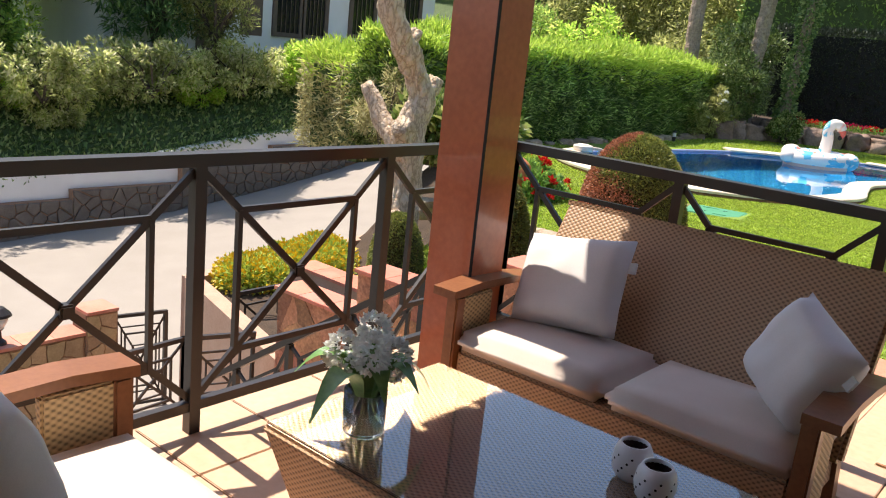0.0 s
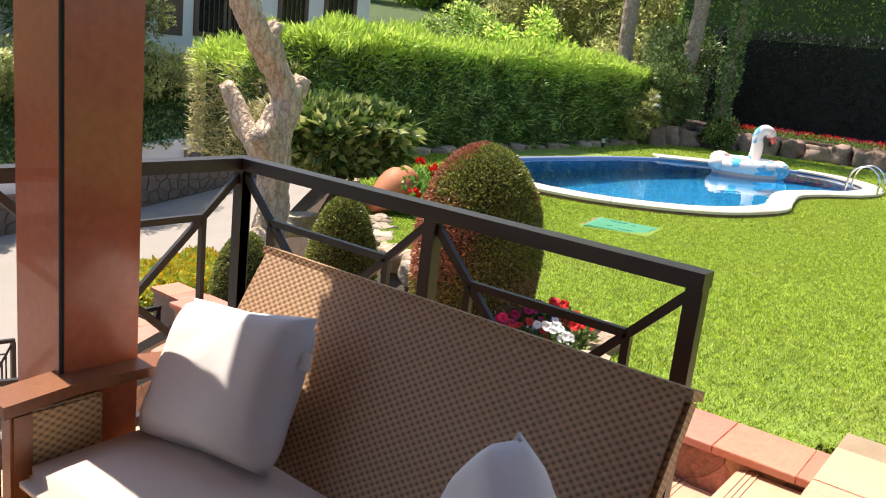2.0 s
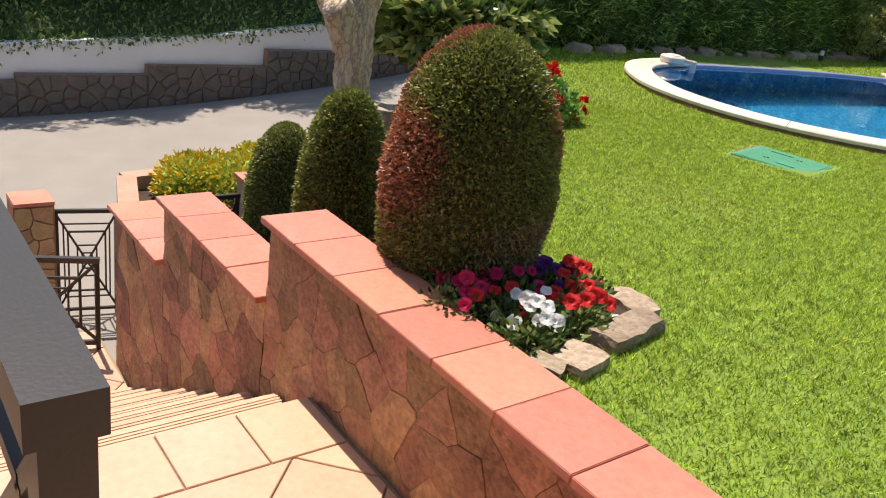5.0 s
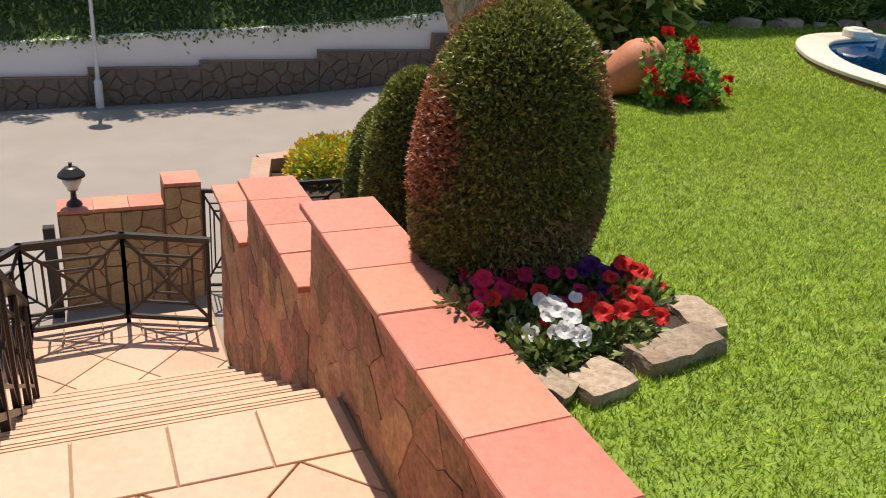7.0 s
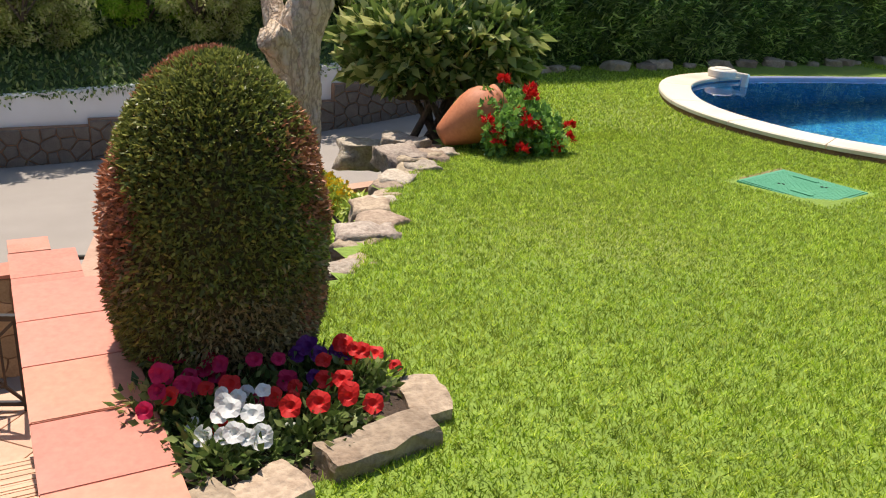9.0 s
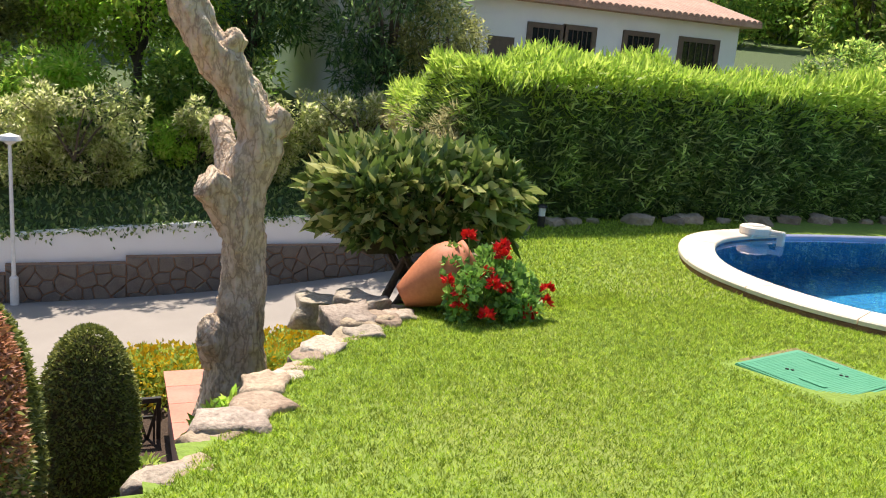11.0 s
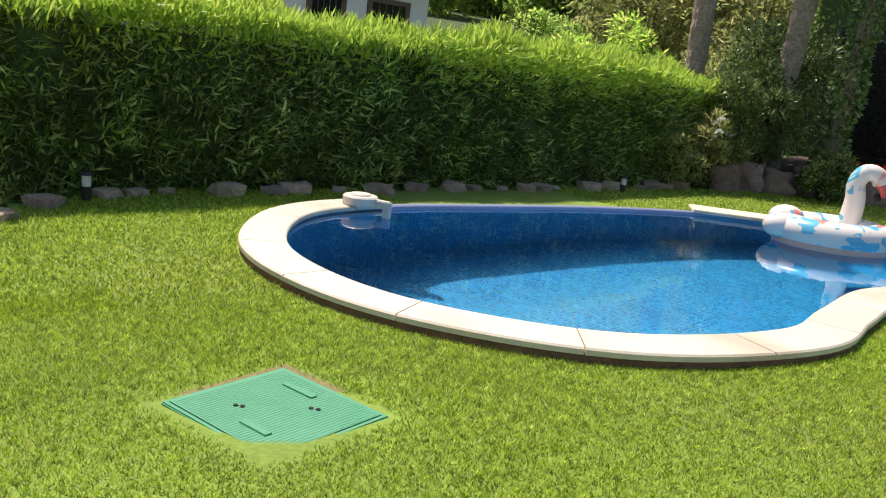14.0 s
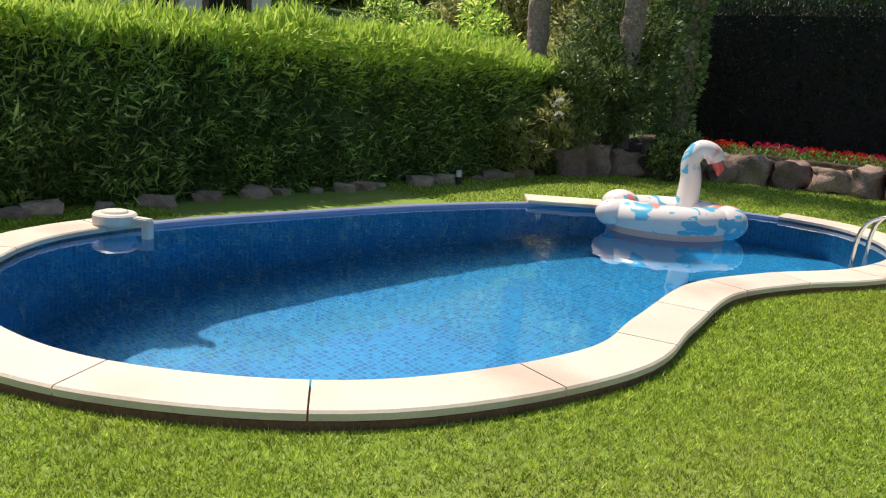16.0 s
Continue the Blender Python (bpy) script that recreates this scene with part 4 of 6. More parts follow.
def shrub(name, at, r, n, material, label, seed, leaf=0.1, wid=0.04, clumps=22, category="shrub", **kw):
    rng = np.random.default_rng(seed)
    ob = empty(name, at)
    tagged(ob, label, category)
    bm = bmesh.new()
    for k in range(5):
        a = k * 1.3 + seed
        tube(bm, [(0, 0, -0.1), (math.cos(a) * r[0] * 0.3, math.sin(a) * r[1] * 0.3, r[2] * 0.8), (math.cos(a) * r[0] * 0.7, math.sin(a) * r[1] * 0.7, r[2] * 1.5)], [0.035, 0.025, 0.01], 6, 0.2, k)
    part("stem", bm, M_BARK_DARK, ob)
    crown("foliage", rng, (0, 0, r[2]), r, n, leaf, wid, material, ob, clumps=clumps, **kw)
    return ob


# olive tree with a bent, pruned trunk
olive = empty("olive_tree", (-6.3, 7.0, -1.3))
tagged(olive, "old pruned olive tree with a gnarled bent pale trunk", "tree")
o = Vector(olive.location)
olive.location.y -= 0.12


def gnarl(bm, amp=0.05):
    """Ridged, furrowed bark."""
    bm.normal_update()
    for v in bm.verts:
        q = Vector((v.co.x * 9, v.co.y * 9, v.co.z * 3.2))
        v.co += v.normal * (amp * noise.noise(q) + amp * 0.6 * (0.4 - abs(noise.noise(q * 2.3))) + amp * 0.35 * noise.noise(v.co * 34))
    return bm


bm = bmesh.new()
tr = curve_pts([Vector(p) - o for p in ((-6.3, 6.97, -1.4), (-6.3, 7.0, -0.95), (-6.3, 7.01, -0.65), (-6.29, 7.04, -0.35), (-6.3, 7.03, 0.0), (-6.3, 6.99, 0.25), (-6.29, 7.05, 0.50), (-6.28, 7.12, 0.79), (-6.3, 7.02, 1.05), (-6.32, 6.82, 1.34), (-6.34, 6.64, 1.62), (-6.38, 6.58, 1.95), (-6.4, 6.6, 2.25))], 9)
rad = np.interp(np.linspace(0, 1, len(tr)), (0, 0.08, 0.17, 0.25, 0.33, 0.42, 0.5, 0.58, 0.67, 0.75, 0.83, 1), (0.27, 0.21, 0.165, 0.15, 0.145, 0.175, 0.16, 0.145, 0.135, 0.13, 0.125, 0.10))
tube(bm, tr, rad, 44, 0.18, 3)
part("trunk", gnarl(bm), M_BARK, olive, smooth=True)
for pts, r0, r1, k in ((((-6.3, 7.0, 0.12), (-6.25, 6.86, 0.38), (-6.2, 6.73, 0.49)), 0.15, 0.115, 5), (((-6.35, 7.02, 0.1), (-6.7, 7.0, 0.45), (-6.98, 6.95, 0.85)), 0.14, 0.075, 9), (((-6.28, 7.08, 0.85), (-6.25, 7.2, 0.90), (-6.23, 7.29, 0.98)), 0.13, 0.085, 6),
                       (((-6.31, 6.85, 1.36), (-6.28, 6.93, 1.44), (-6.27, 6.98, 1.49)), 0.09, 0.06, 7), (((-6.3, 6.9, -0.8), (-6.2, 6.8, -0.62), (-6.17, 6.76, -0.58)), 0.16, 0.09, 8)):
    bm = bmesh.new()
    cp = curve_pts([Vector(p) - o for p in pts], 6)
    tube(bm, cp, np.linspace(r0, r1, len(cp)), 26, 0.3, k)
    part("cut_stub", gnarl(bm, 0.028), M_BARK, olive, smooth=True)
for k, e in enumerate(((-6.9, 6.3, 2.75), (-6.1, 6.3, 2.7), (-6.3, 6.95, 2.7))):
    bm = bmesh.new()
    tube(bm, [tr[-1], (tr[-1] + Vector(e) - o) / 2 + Vector((0, 0, 0.2)), Vector(e) - o], [0.1, 0.07, 0.03], 10, 0.3, k)
    part("limb", bm, M_BARK, olive, smooth=True)

laurel = leaf_hedge("laurel_shrub", (-7.3, 7.80, -0.05), (-6.45, 9.2, 0.50), 4300, 0.185, 0.085, L_SHRUB, "broad-leaved evergreen shrub with a flat clipped top and variegated leaves", 11, category="shrub", shaggy=0.3, core=M_HEART, spread=1.25, rise=0.25)
bm = bmesh.new()
for k in range(6):
    a = k * 1.1
    tube(bm, [(0.05 * k - 0.12, 0.1 * k - 0.3, -0.75), (math.cos(a) * 0.2, math.sin(a) * 0.35 - 0.05, 0.1), (math.cos(a) * 0.3, math.sin(a) * 0.7, 0.6)], [0.04, 0.03, 0.015], 7, 0.2, k)
part("stem", bm, M_BARK_DARK, laurel)
shrub("young_shrub", (-9.5, 9.75, -0.5), (0.55, 0.35, 0.78), 4200, L_DRYSTEM, "dry pale sparse end of the oleander hedge", 12, leaf=0.15, wid=0.016, clumps=30)

# ---- far trees, house ----
house = empty("neighbour_house", (-25, 20, 0))
tagged(house, "white rendered neighbouring house with terracotta tiled roof", "house")
HX = -24.0


def hpart(name, lo, hi, m, parent=house, bevel=0.0):
    return part(name, box(bmesh.new(), Vector(lo) - Vector(house.location), Vector(hi) - Vector(house.location), bevel), m, parent)


body = hpart("wall", (HX - 9, 12.5, -3), (HX, 27.1, 3.9), M_WHITE)
for y0, y1, z0, z1 in ((18.8, 19.8, 1.2, 2.98), (20.1, 21.0, 1.2, 3.02), (22.4, 23.5, 1.4, 3.05), (24.7, 26.1, 2.0, 3.05)):
    wdw = hpart("window", (HX + 0.004, y0, z0), (HX + 0.02, y1, z1), M_DARKGLASS)
    fr = bmesh.new()
    for lo, hi in (((0, y0 - 0.18, z1), (0.07, y1 + 0.18, z1 + 0.16)), ((0, y0 - 0.18, z0), (0.07, y0, z1)), ((0, y1, z0), (0.07, y1 + 0.18, z1)), ((0, y0 - 0.18, z0 - 0.16), (0.1, y1 + 0.18, z0))):
        box(fr, Vector((HX + lo[0], *lo[1:])) - Vector(house.location), Vector((HX + hi[0], *hi[1:])) - Vector(house.location))
    part("frame", fr, M_FRAME, wdw)
    gb = bmesh.new()
    for k in range(1, 5):
        y = y0 + (y1 - y0) * k / 5
        bar(gb, Vector((HX + 0.05, y, z0)) - Vector(house.location), Vector((HX + 0.05, y, z1)) - Vector(house.location), 0.02)
    part("grille", gb, M_FRAME, wdw)
# doors and windows further along the facade
for y0, y1, z0, z1 in ((15.6, 16.6, -0.6, 2.2), (17.3, 18.2, 1.0, 2.6)):
    hpart("door", (HX + 0.004, y0, z0), (HX + 0.03, y1, z1), M_FRAME)
# roof: barrel-tile rows
bm = bmesh.new()
hz0, hz1, xr, xe = 3.86, 5.3, HX - 4.5, HX + 0.55
y = 12.1
while y < 27.5:
    pts = []
    for s in range(7):
        a = math.pi * s / 6
        pts.append((y + 0.13 - 0.12 * math.cos(a), 0.10 * math.sin(a)))
    r0 = [bm.verts.new(Vector((xe, p[0], hz0 + p[1])) - Vector(house.location)) for p in pts]
    r1 = [bm.verts.new(Vector((xr, p[0], hz1 + p[1])) - Vector(house.location)) for p in pts]
    for k in range(6):
        bm.faces.new((r0[k], r0[k + 1], r1[k + 1], r1[k]))
    bm.faces.new(r0)
    y += 0.25
tagged(part("roof_tiles", bm, M_ROOF, house), kind="stuff")
bm = bmesh.new()
vs = [bm.verts.new(Vector(p) - Vector(house.location)) for p in ((xe, 12.0, hz0 - 0.01), (xe, 27.6, hz0 - 0.01), (xr, 27.6, hz1 - 0.01), (xr, 12.0, hz1 - 0.01), (xe, 12.0, hz0 - 0.14), (xe, 27.6, hz0 - 0.14), (xr - 4.5, 27.6, hz0 - 0.14), (xr - 4.5, 12.0, hz0 - 0.14))]
for f in ((0, 1, 2, 3), (4, 5, 1, 0), (5, 6, 2, 1), (7, 4, 0, 3), (6, 7, 3, 2), (4, 7, 6, 5)):
    bm.faces.new([vs[i] for i in f])
part("roof", bm, M_ROOF, house)
hpart("chimney", (HX - 2.5, 18.4, 3.9), (HX - 1.9, 18.95, 5.9), M_WHITE, bevel=0.02)
vent = hpart("vent_stack", (HX - 3.2, 26.3, 4.2), (HX - 2.8, 26.8, 5.05), M_ROOF, bevel=0.02)
part("cap", box(bmesh.new(), Vector((HX - 3.3, 26.2, 5.12)) - Vector(house.location), Vector((HX - 2.7, 26.9, 5.2)) - Vector(house.location), 0.02), M_ROOF, vent)
hpart("upper_storey", (HX - 9, 20.0, 4.4), (HX - 3.6, 24.3, 7.0), M_WHITE)

tree("fir_tree", (-25.4, 10.2, -0.6), 8.0, 2.3, 8500, L_FIR, "dark drooping fir tree on the bank", 21, leaf=0.35, wid=0.06, clumps=60, base=0.15)
tree("fir_tree", (-23.3, 13.8, -0.8), 7.0, 1.9, 8000, L_FIR, "dark drooping fir tree on the bank", 22, leaf=0.35, wid=0.06, clumps=60, base=0.15)
tree("broadleaf_tree", (-26.0, 7.2, -0.5), 6.8, 2.9, 14000, L_TREE_BRIGHT, "bright green rounded tree above the road wall", 23, leaf=0.18, wid=0.09, clumps=50, base=0.2)
tree("broadleaf_tree", (-26.4, 2.6, -0.5), 6.4, 2.9, 14000, L_TREE_GREY, "pale green rounded tree above the road wall", 24, leaf=0.2, wid=0.09, clumps=50, base=0.2)
tree("olive_tree_grey", (-22.0, 15.0, -0.6), 4.0, 1.2, 5500, L_TREE_GREY, "small grey-green tree before the house", 25, leaf=0.16, wid=0.05, clumps=40, base=0.3)
for k, (x, y, h, r) in enumerate(((-29.0, 0.5, 8.0, 3.2), (-29.5, 5.5, 9.0, 3.4), (-29.0, 10.0, 8.5, 3.0), (-27.0, -5.0, 7.5, 3.4))):
    tree("broadleaf_tree", (x, y, -0.3), h, r, 13000, L_TREE, "tall dense green tree behind the bank", 260 + k, leaf=0.28, wid=0.13, clumps=60, base=0.08)
for k, (x, y, z, rx, ry, rz, m, n) in enumerate(((-21.3, 9.5, -1.0, 1.0, 1.6, 0.7, L_PALE, 4200), (-21.4, 12.6, -0.8, 1.0, 1.8, 0.8, L_PALE, 4400), (-21.3, 15.6, -0.7, 1.0, 1.7, 0.8, L_PALE, 4400),
                                                (-21.5, 18.6, -0.4, 1.0, 1.7, 0.7, L_TREE_BRIGHT, 4800), (-21.3, 5.6, -1.2, 1.0, 1.7, 0.8, L_PALE, 4200), (-21.4, 1.8, -1.3, 1.0, 1.9, 0.9, L_PALE, 4200))):
    shrub("bank_shrub", (x, y, z), (rx, ry, rz), n, m, "loose green shrub above the road wall", 30 + k, leaf=0.16, wid=0.06, clumps=36)
for k, (x, y, r, h) in enumerate(((-23.6, 4.6, 1.7, 1.3), (-23.8, 8.6, 1.7, 1.5), (-23.6, 0.8, 1.8, 1.4), (-17.5, 29.5, 2.6, 1.7), (-21.5, 30.5, 2.8, 1.9), (-13.5, 29.5, 2.4, 1.5))):
    z = -0.2 if y > 20 else float(hill_z(np.array(x), np.array(y))) - 0.3
    shrub("large_shrub", (x, y, z), (1.3, r, h), 7000, (L_TREE_BRIGHT, L_TREE, L_TREE_GREY)[k % 3], "large loose evergreen shrub among the trees", 330 + k, leaf=0.2, wid=0.08, clumps=48)
rng = np.random.default_rng(15)
for k in range(12):
    y = -2 + k * 2.0 + rng.uniform(-0.5, 0.5)
    x = -22.3 + rng.uniform(-0.4, 0.6)
    shrub("slope_shrub", (x, y, float(hill_z(np.array(x), np.array(y))) - 0.1), (0.9, 1.2, rng.uniform(0.6, 0.9) * (1.0 if y < 13 else 0.6)), 4000, (L_PALE, L_PALE, L_TREE_BRIGHT)[k % 3], "sunlit loose shrub on the bank above the road", 210 + k, leaf=0.13, wid=0.05, clumps=34)
tree("acacia_tree", (-21, 36, 0.5), 7.0, 3.4, 18000, L_TREE_GREY, "rounded grey-green tree beyond the hedge", 41, leaf=0.28, wid=0.08, clumps=70, base=0.1)
tree("acacia_tree", (-16.5, 36, 0.3), 6.3, 2.8, 16000, L_TREE_GREY, "rounded olive-green tree beyond the hedge", 42, leaf=0.28, wid=0.08, clumps=70, base=0.1)


def far_z(x, y):
    return -0.5 + 0.36 * np.clip(y - 44, 0, 90) + 1.2 * np.sin(x * 0.09)


sheet("far_hill", np.arange(-130, 71, 5.0), np.arange(40, 136, 4.0), far_z, None, M_BANK, "wooded green slope rising beyond the gardens")
for row, (yr, cnt, step) in enumerate(((54, 18, 4.6), (68, 17, 6.0), (84, 14, 8.0))):
    for k in range(cnt):
        rng = np.random.default_rng(60 + k + 40 * row)
        x, y = -72 + k * step + rng.uniform(-1.2, 1.2), yr + rng.uniform(-3, 4)
        tree("woodland_tree", (x, y, float(far_z(np.array(x), np.array(y))) - 0.2), 10 + 2 * row + rng.uniform(-1.5, 2.5), 4.0 + row, 4500, L_TREE if (k + row) % 2 else L_TREE_GREY, "tall evergreen tree of the wooded slope", 70 + k + 40 * row, leaf=0.6, wid=0.26, clumps=56, base=0.1)
for k in range(10):
    rng = np.random.default_rng(160 + k)
    x, y = -46 + rng.uniform(-4, 4), -8 + k * 6
    tree("woodland_tree", (x, y, 2.0), 11 + rng.uniform(-1.5, 2.5), 4.0, 6000, L_TREE if k % 2 else L_FIR, "tall evergreen tree of the wooded slope", 170 + k, leaf=0.5, wid=0.2, clumps=60, base=0.1)

# ---- terrace furniture ----
def pillow_bm(w, h, t, n=14, seed=0):
    """A stuffed square pillow with drawn-out corners and creases, standing in the xz plane."""
    bm = bmesh.new()
    grid = {}
    for sgn in (1, -1):
        for i in range(n + 1):
            for j in range(n + 1):
                u, v = i / n * 2 - 1, j / n * 2 - 1
                edge = max(abs(u), abs(v))
                if sgn < 0 and edge > 0.999:
                    grid[(sgn, i, j)] = grid[(1, i, j)]
                    continue
                pin = 1 - 0.07 * (1 - abs(u * v)) * edge ** 4
                th = t / 2 * (max(0, (1 - u ** 4) * (1 - v ** 4))) ** 0.42
                th *= 1 + 0.16 * noise.noise(Vector((u * 2.2, v * 2.2, seed * 3.7 + sgn)))
                grid[(sgn, i, j)] = bm.verts.new((u * w / 2 * pin, sgn * th, v * h / 2 * pin))
        for i in range(n):
            for j in range(n):
                q = [grid[(sgn, *k)] for k in ((i, j), (i + 1, j), (i + 1, j + 1), (i, j + 1))]
                bm.faces.new(q if sgn < 0 else q[::-1])
    return bm


def pad_bm(lo, hi, puff=0.02):
    """A flat seat pad with soft edges and a slightly domed top."""
    bm = box(bmesh.new(), lo, hi, 0.028)
    bmesh.ops.subdivide_edges(bm, edges=[e for e in bm.edges if e.calc_length() > 0.3], cuts=5, use_grid_fill=True)
    cx, cy = (lo[0] + hi[0]) / 2, (lo[1] + hi[1]) / 2
    for v in bm.verts:
        if v.co.z > (lo[2] + hi[2]) / 2:
            u, w = (v.co.x - cx) / (hi[0] - lo[0]) * 2, (v.co.y - cy) / (hi[1] - lo[1]) * 2
            v.co.z += puff * max(0, 1 - u * u) * max(0, 1 - w * w) + 0.004 * noise.noise(v.co * 6)
    return bm


def slab(bm, x0, x1, prof, uv=False):
    """A shape of constant width in x from a closed yz outline."""
    a = [bm.verts.new((x0, y, z)) for y, z in prof]
    b = [bm.verts.new((x1, y, z)) for y, z in prof]
    n = len(prof)
    for i in range(n):
        j = (i + 1) % n
        bm.faces.new((a[i], a[j], b[j], b[i]))
    bm.faces.new(a[::-1])
    bm.faces.new(b)
    bmesh.ops.recalc_face_normals(bm, faces=bm.faces)
    return bm


def wicker_seat(name, at, rz, w, label, pads):
    """A wicker seat facing -y: body, slanted back, wooden arms on wicker-wrapped legs, and seat pads."""
    ob = empty(name, at, rz)
    tagged(ob, label, "sofa" if w > 1 else "armchair")
    h = w / 2
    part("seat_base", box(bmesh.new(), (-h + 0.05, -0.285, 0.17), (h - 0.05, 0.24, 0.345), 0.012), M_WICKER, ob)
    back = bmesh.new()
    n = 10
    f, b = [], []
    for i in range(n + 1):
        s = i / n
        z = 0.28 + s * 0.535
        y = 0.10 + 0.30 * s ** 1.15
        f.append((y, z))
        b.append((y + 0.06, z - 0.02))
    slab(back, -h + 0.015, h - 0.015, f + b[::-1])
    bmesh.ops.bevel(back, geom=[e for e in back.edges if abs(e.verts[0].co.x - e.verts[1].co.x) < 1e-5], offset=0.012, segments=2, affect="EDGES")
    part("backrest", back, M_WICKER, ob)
    part("back_edge", slab(bmesh.new(), -h + 0.012, h - 0.012, [(0.397, 0.808), (0.462, 0.788), (0.467, 0.808), (0.40, 0.83)]), M_WICKER, ob)
    for sx in (-1, 1):
        x0, x1 = (sx * h, sx * (h - 0.05)) if sx < 0 else (sx * (h - 0.05), sx * h)
        arm = [(-0.325, 0.535), (-0.325, 0.565), (-0.16, 0.578), (0.02, 0.572), (0.16, 0.555), (0.27, 0.535), (0.27, 0.51), (0.16, 0.53), (0.02, 0.545), (-0.16, 0.55)]
        part("armrest", slab(bmesh.new(), sx * h - 0.05, sx * h + 0.05, arm), M_ARM, ob)
        part("arm_panel", box(bmesh.new(), (x0 + 0.008, -0.29, 0.17), (x1 - 0.008, -0.09, 0.535), 0.006), M_WICKER_PALE, ob)
        part("front_leg", box(bmesh.new(), (x0, -0.31, 0), (x1, -0.26, 0.54), 0.006), M_ARM, ob)
        bm = bmesh.new()
        bar(bm, (sx * (h - 0.06), 0.27, 0.0), (sx * (h - 0.06), 0.18, 0.3), 0.05)
        bar(bm, (sx * (h - 0.06), 0.18, 0.3), (sx * (h - 0.06), 0.42, 0.78), 0.04)
        part("back_leg", bm, M_ARM, ob)
    for lo, hi in pads:
        part("seat_pad", pad_bm((lo, -0.30, 0.345), (hi, 0.15, 0.415)), M_CUSHION, ob, smooth=True)
    return ob


SOFA = (-1.09, 2.465, 0.0)
wicker_seat("wicker_sofa", SOFA, 0, 1.27, "brown wicker two-seat sofa with wooden arms and pale seat pads", [(-0.60, -0.004), (0.004, 0.60)])
for at, rot, lab, k in (((-1.475, 2.57, 0.585), (-30, -8, 4), "cream stuffed pillow leaning in the sunlit sofa corner", 1), ((-0.60, 2.42, 0.60), (-20, 20, -40), "pale grey-white stuffed pillow standing on its corner", 2)):
    p = empty("throw_pillow")
    p.matrix_basis = pose(*at, *rot)
    tagged(p, lab, "pillow", group="throw pillows")
    part("cover", pillow_bm(0.43 if k == 1 else 0.31, 0.37 if k == 1 else 0.31, 0.18, seed=k), M_PILLOW, p, smooth=True)
    part("care_tag", box(bmesh.new(), (0.19 if k == 1 else 0.14, -0.004, 0.06), (0.235 if k == 1 else 0.175, 0.004, 0.10)), M_LAMPWHITE, p, "small white sewn-in label")
wicker_seat("wicker_armchair", (-1.285, 0.66, 0), 180, 0.95, "brown wicker armchair with wooden arms and cream pad", [(-0.415, 0.415)])
p = empty("throw_pillow")
p.matrix_basis = pose(-1.42, 0.50, 0.62, 22, 5, 4)
tagged(p, "cream stuffed pillow on the wicker armchair", "pillow", group="throw pillows")
part("cover", pillow_bm(0.42, 0.38, 0.16, seed=4), M_PILLOW, p, smooth=True)

# low table with a glass top
table = empty("coffee_table", (-0.85, 1.56, 0))
tagged(table, "low wicker coffee table with a clear glass top", "table")
W2, D2 = 0.68, 0.345
part("tabletop", box(bmesh.new(), (-W2, -D2, 0.385), (W2, D2, 0.410), 0.01), M_WICKER, table)
bm = bmesh.new()
lo = [bm.verts.new((sx * (W2 - 0.14), sy * (D2 - 0.1), 0.0)) for sx, sy in ((-1, -1), (1, -1), (1, 1), (-1, 1))]
hi = [bm.verts.new((sx * (W2 - 0.01), sy * (D2 - 0.01), 0.386)) for sx, sy in ((-1, -1), (1, -1), (1, 1), (-1, 1))]
for i in range(4):
    bm.faces.new((lo[i], lo[(i + 1) % 4], hi[(i + 1) % 4], hi[i]))
bm.faces.new(lo[::-1])
part("base", bm, M_WICKER, table)
M_GLASS = bpy.data.materials.new("clear_glass")
M_GLASS.use_nodes = True
_g = M_GLASS.node_tree.nodes["Principled BSDF"]
_g.inputs["Base Color"].default_value = (0.96, 0.99, 0.97, 1)
_g.inputs["Roughness"].default_value, _g.inputs["IOR"].default_value, _g.inputs["Transmission Weight"].default_value = 0.0, 1.5, 1.0
_g.inputs["Coat Weight"].default_value = 0.6
gl = part("glass_top", box(bmesh.new(), (-W2 + 0.01, -D2 + 0.01, 0.411), (W2 - 0.01, D2 - 0.01, 0.419), 0.002), M_GLASS, table, "clear reflecting glass sheet")
gl.visible_shadow = False

# vase of white flowers
vase = empty("flower_vase", (-1.33, 1.38, 0.4195))
vase.scale = (1.0, 1.0, 0.76)
tagged(vase, "clear glass vase with white hyacinths and green leaves", "vase")
gv = part("glass", lathe(bmesh.new(), [(0.0, 0.0), (0.052, 0.0), (0.055, 0.01), (0.055, 0.15), (0.051, 0.15), (0.051, 0.015), (0.0, 0.012)], 28), M_GLASS, vase, smooth=True)
gv.visible_shadow = False
rng = np.random.default_rng(91)
M_STEM = mat("green_stem", (0.16, 0.28, 0.05), (0.1, 0.2, 0.04), rough=0.5)
M_BROADLEAF = mat("lily_leaf", (0.18, 0.32, 0.09), (0.09, 0.2, 0.05), rough=0.4, scale=12)
for k in range(4):
    a = k * 1.7 + 0.5
    top = (math.cos(a) * 0.068, math.sin(a) * 0.068, 0.27 + 0.045 * (k % 2))
    part("stem", tube(bmesh.new(), curve_pts([(math.cos(a + 2) * 0.03, math.sin(a + 2) * 0.03, 0.02), (0, 0, 0.14), top], 4), [0.006] * 9, 6), M_STEM, vase)
    d = rand_dirs(rng, 260)
    c = np.array(top) + d * np.array([0.03, 0.03, 0.062])
    leaves("blossom", rng, c, d, 0.021, 0.018, L_WHITE, vase, "dense white blossom", spread=0.5)
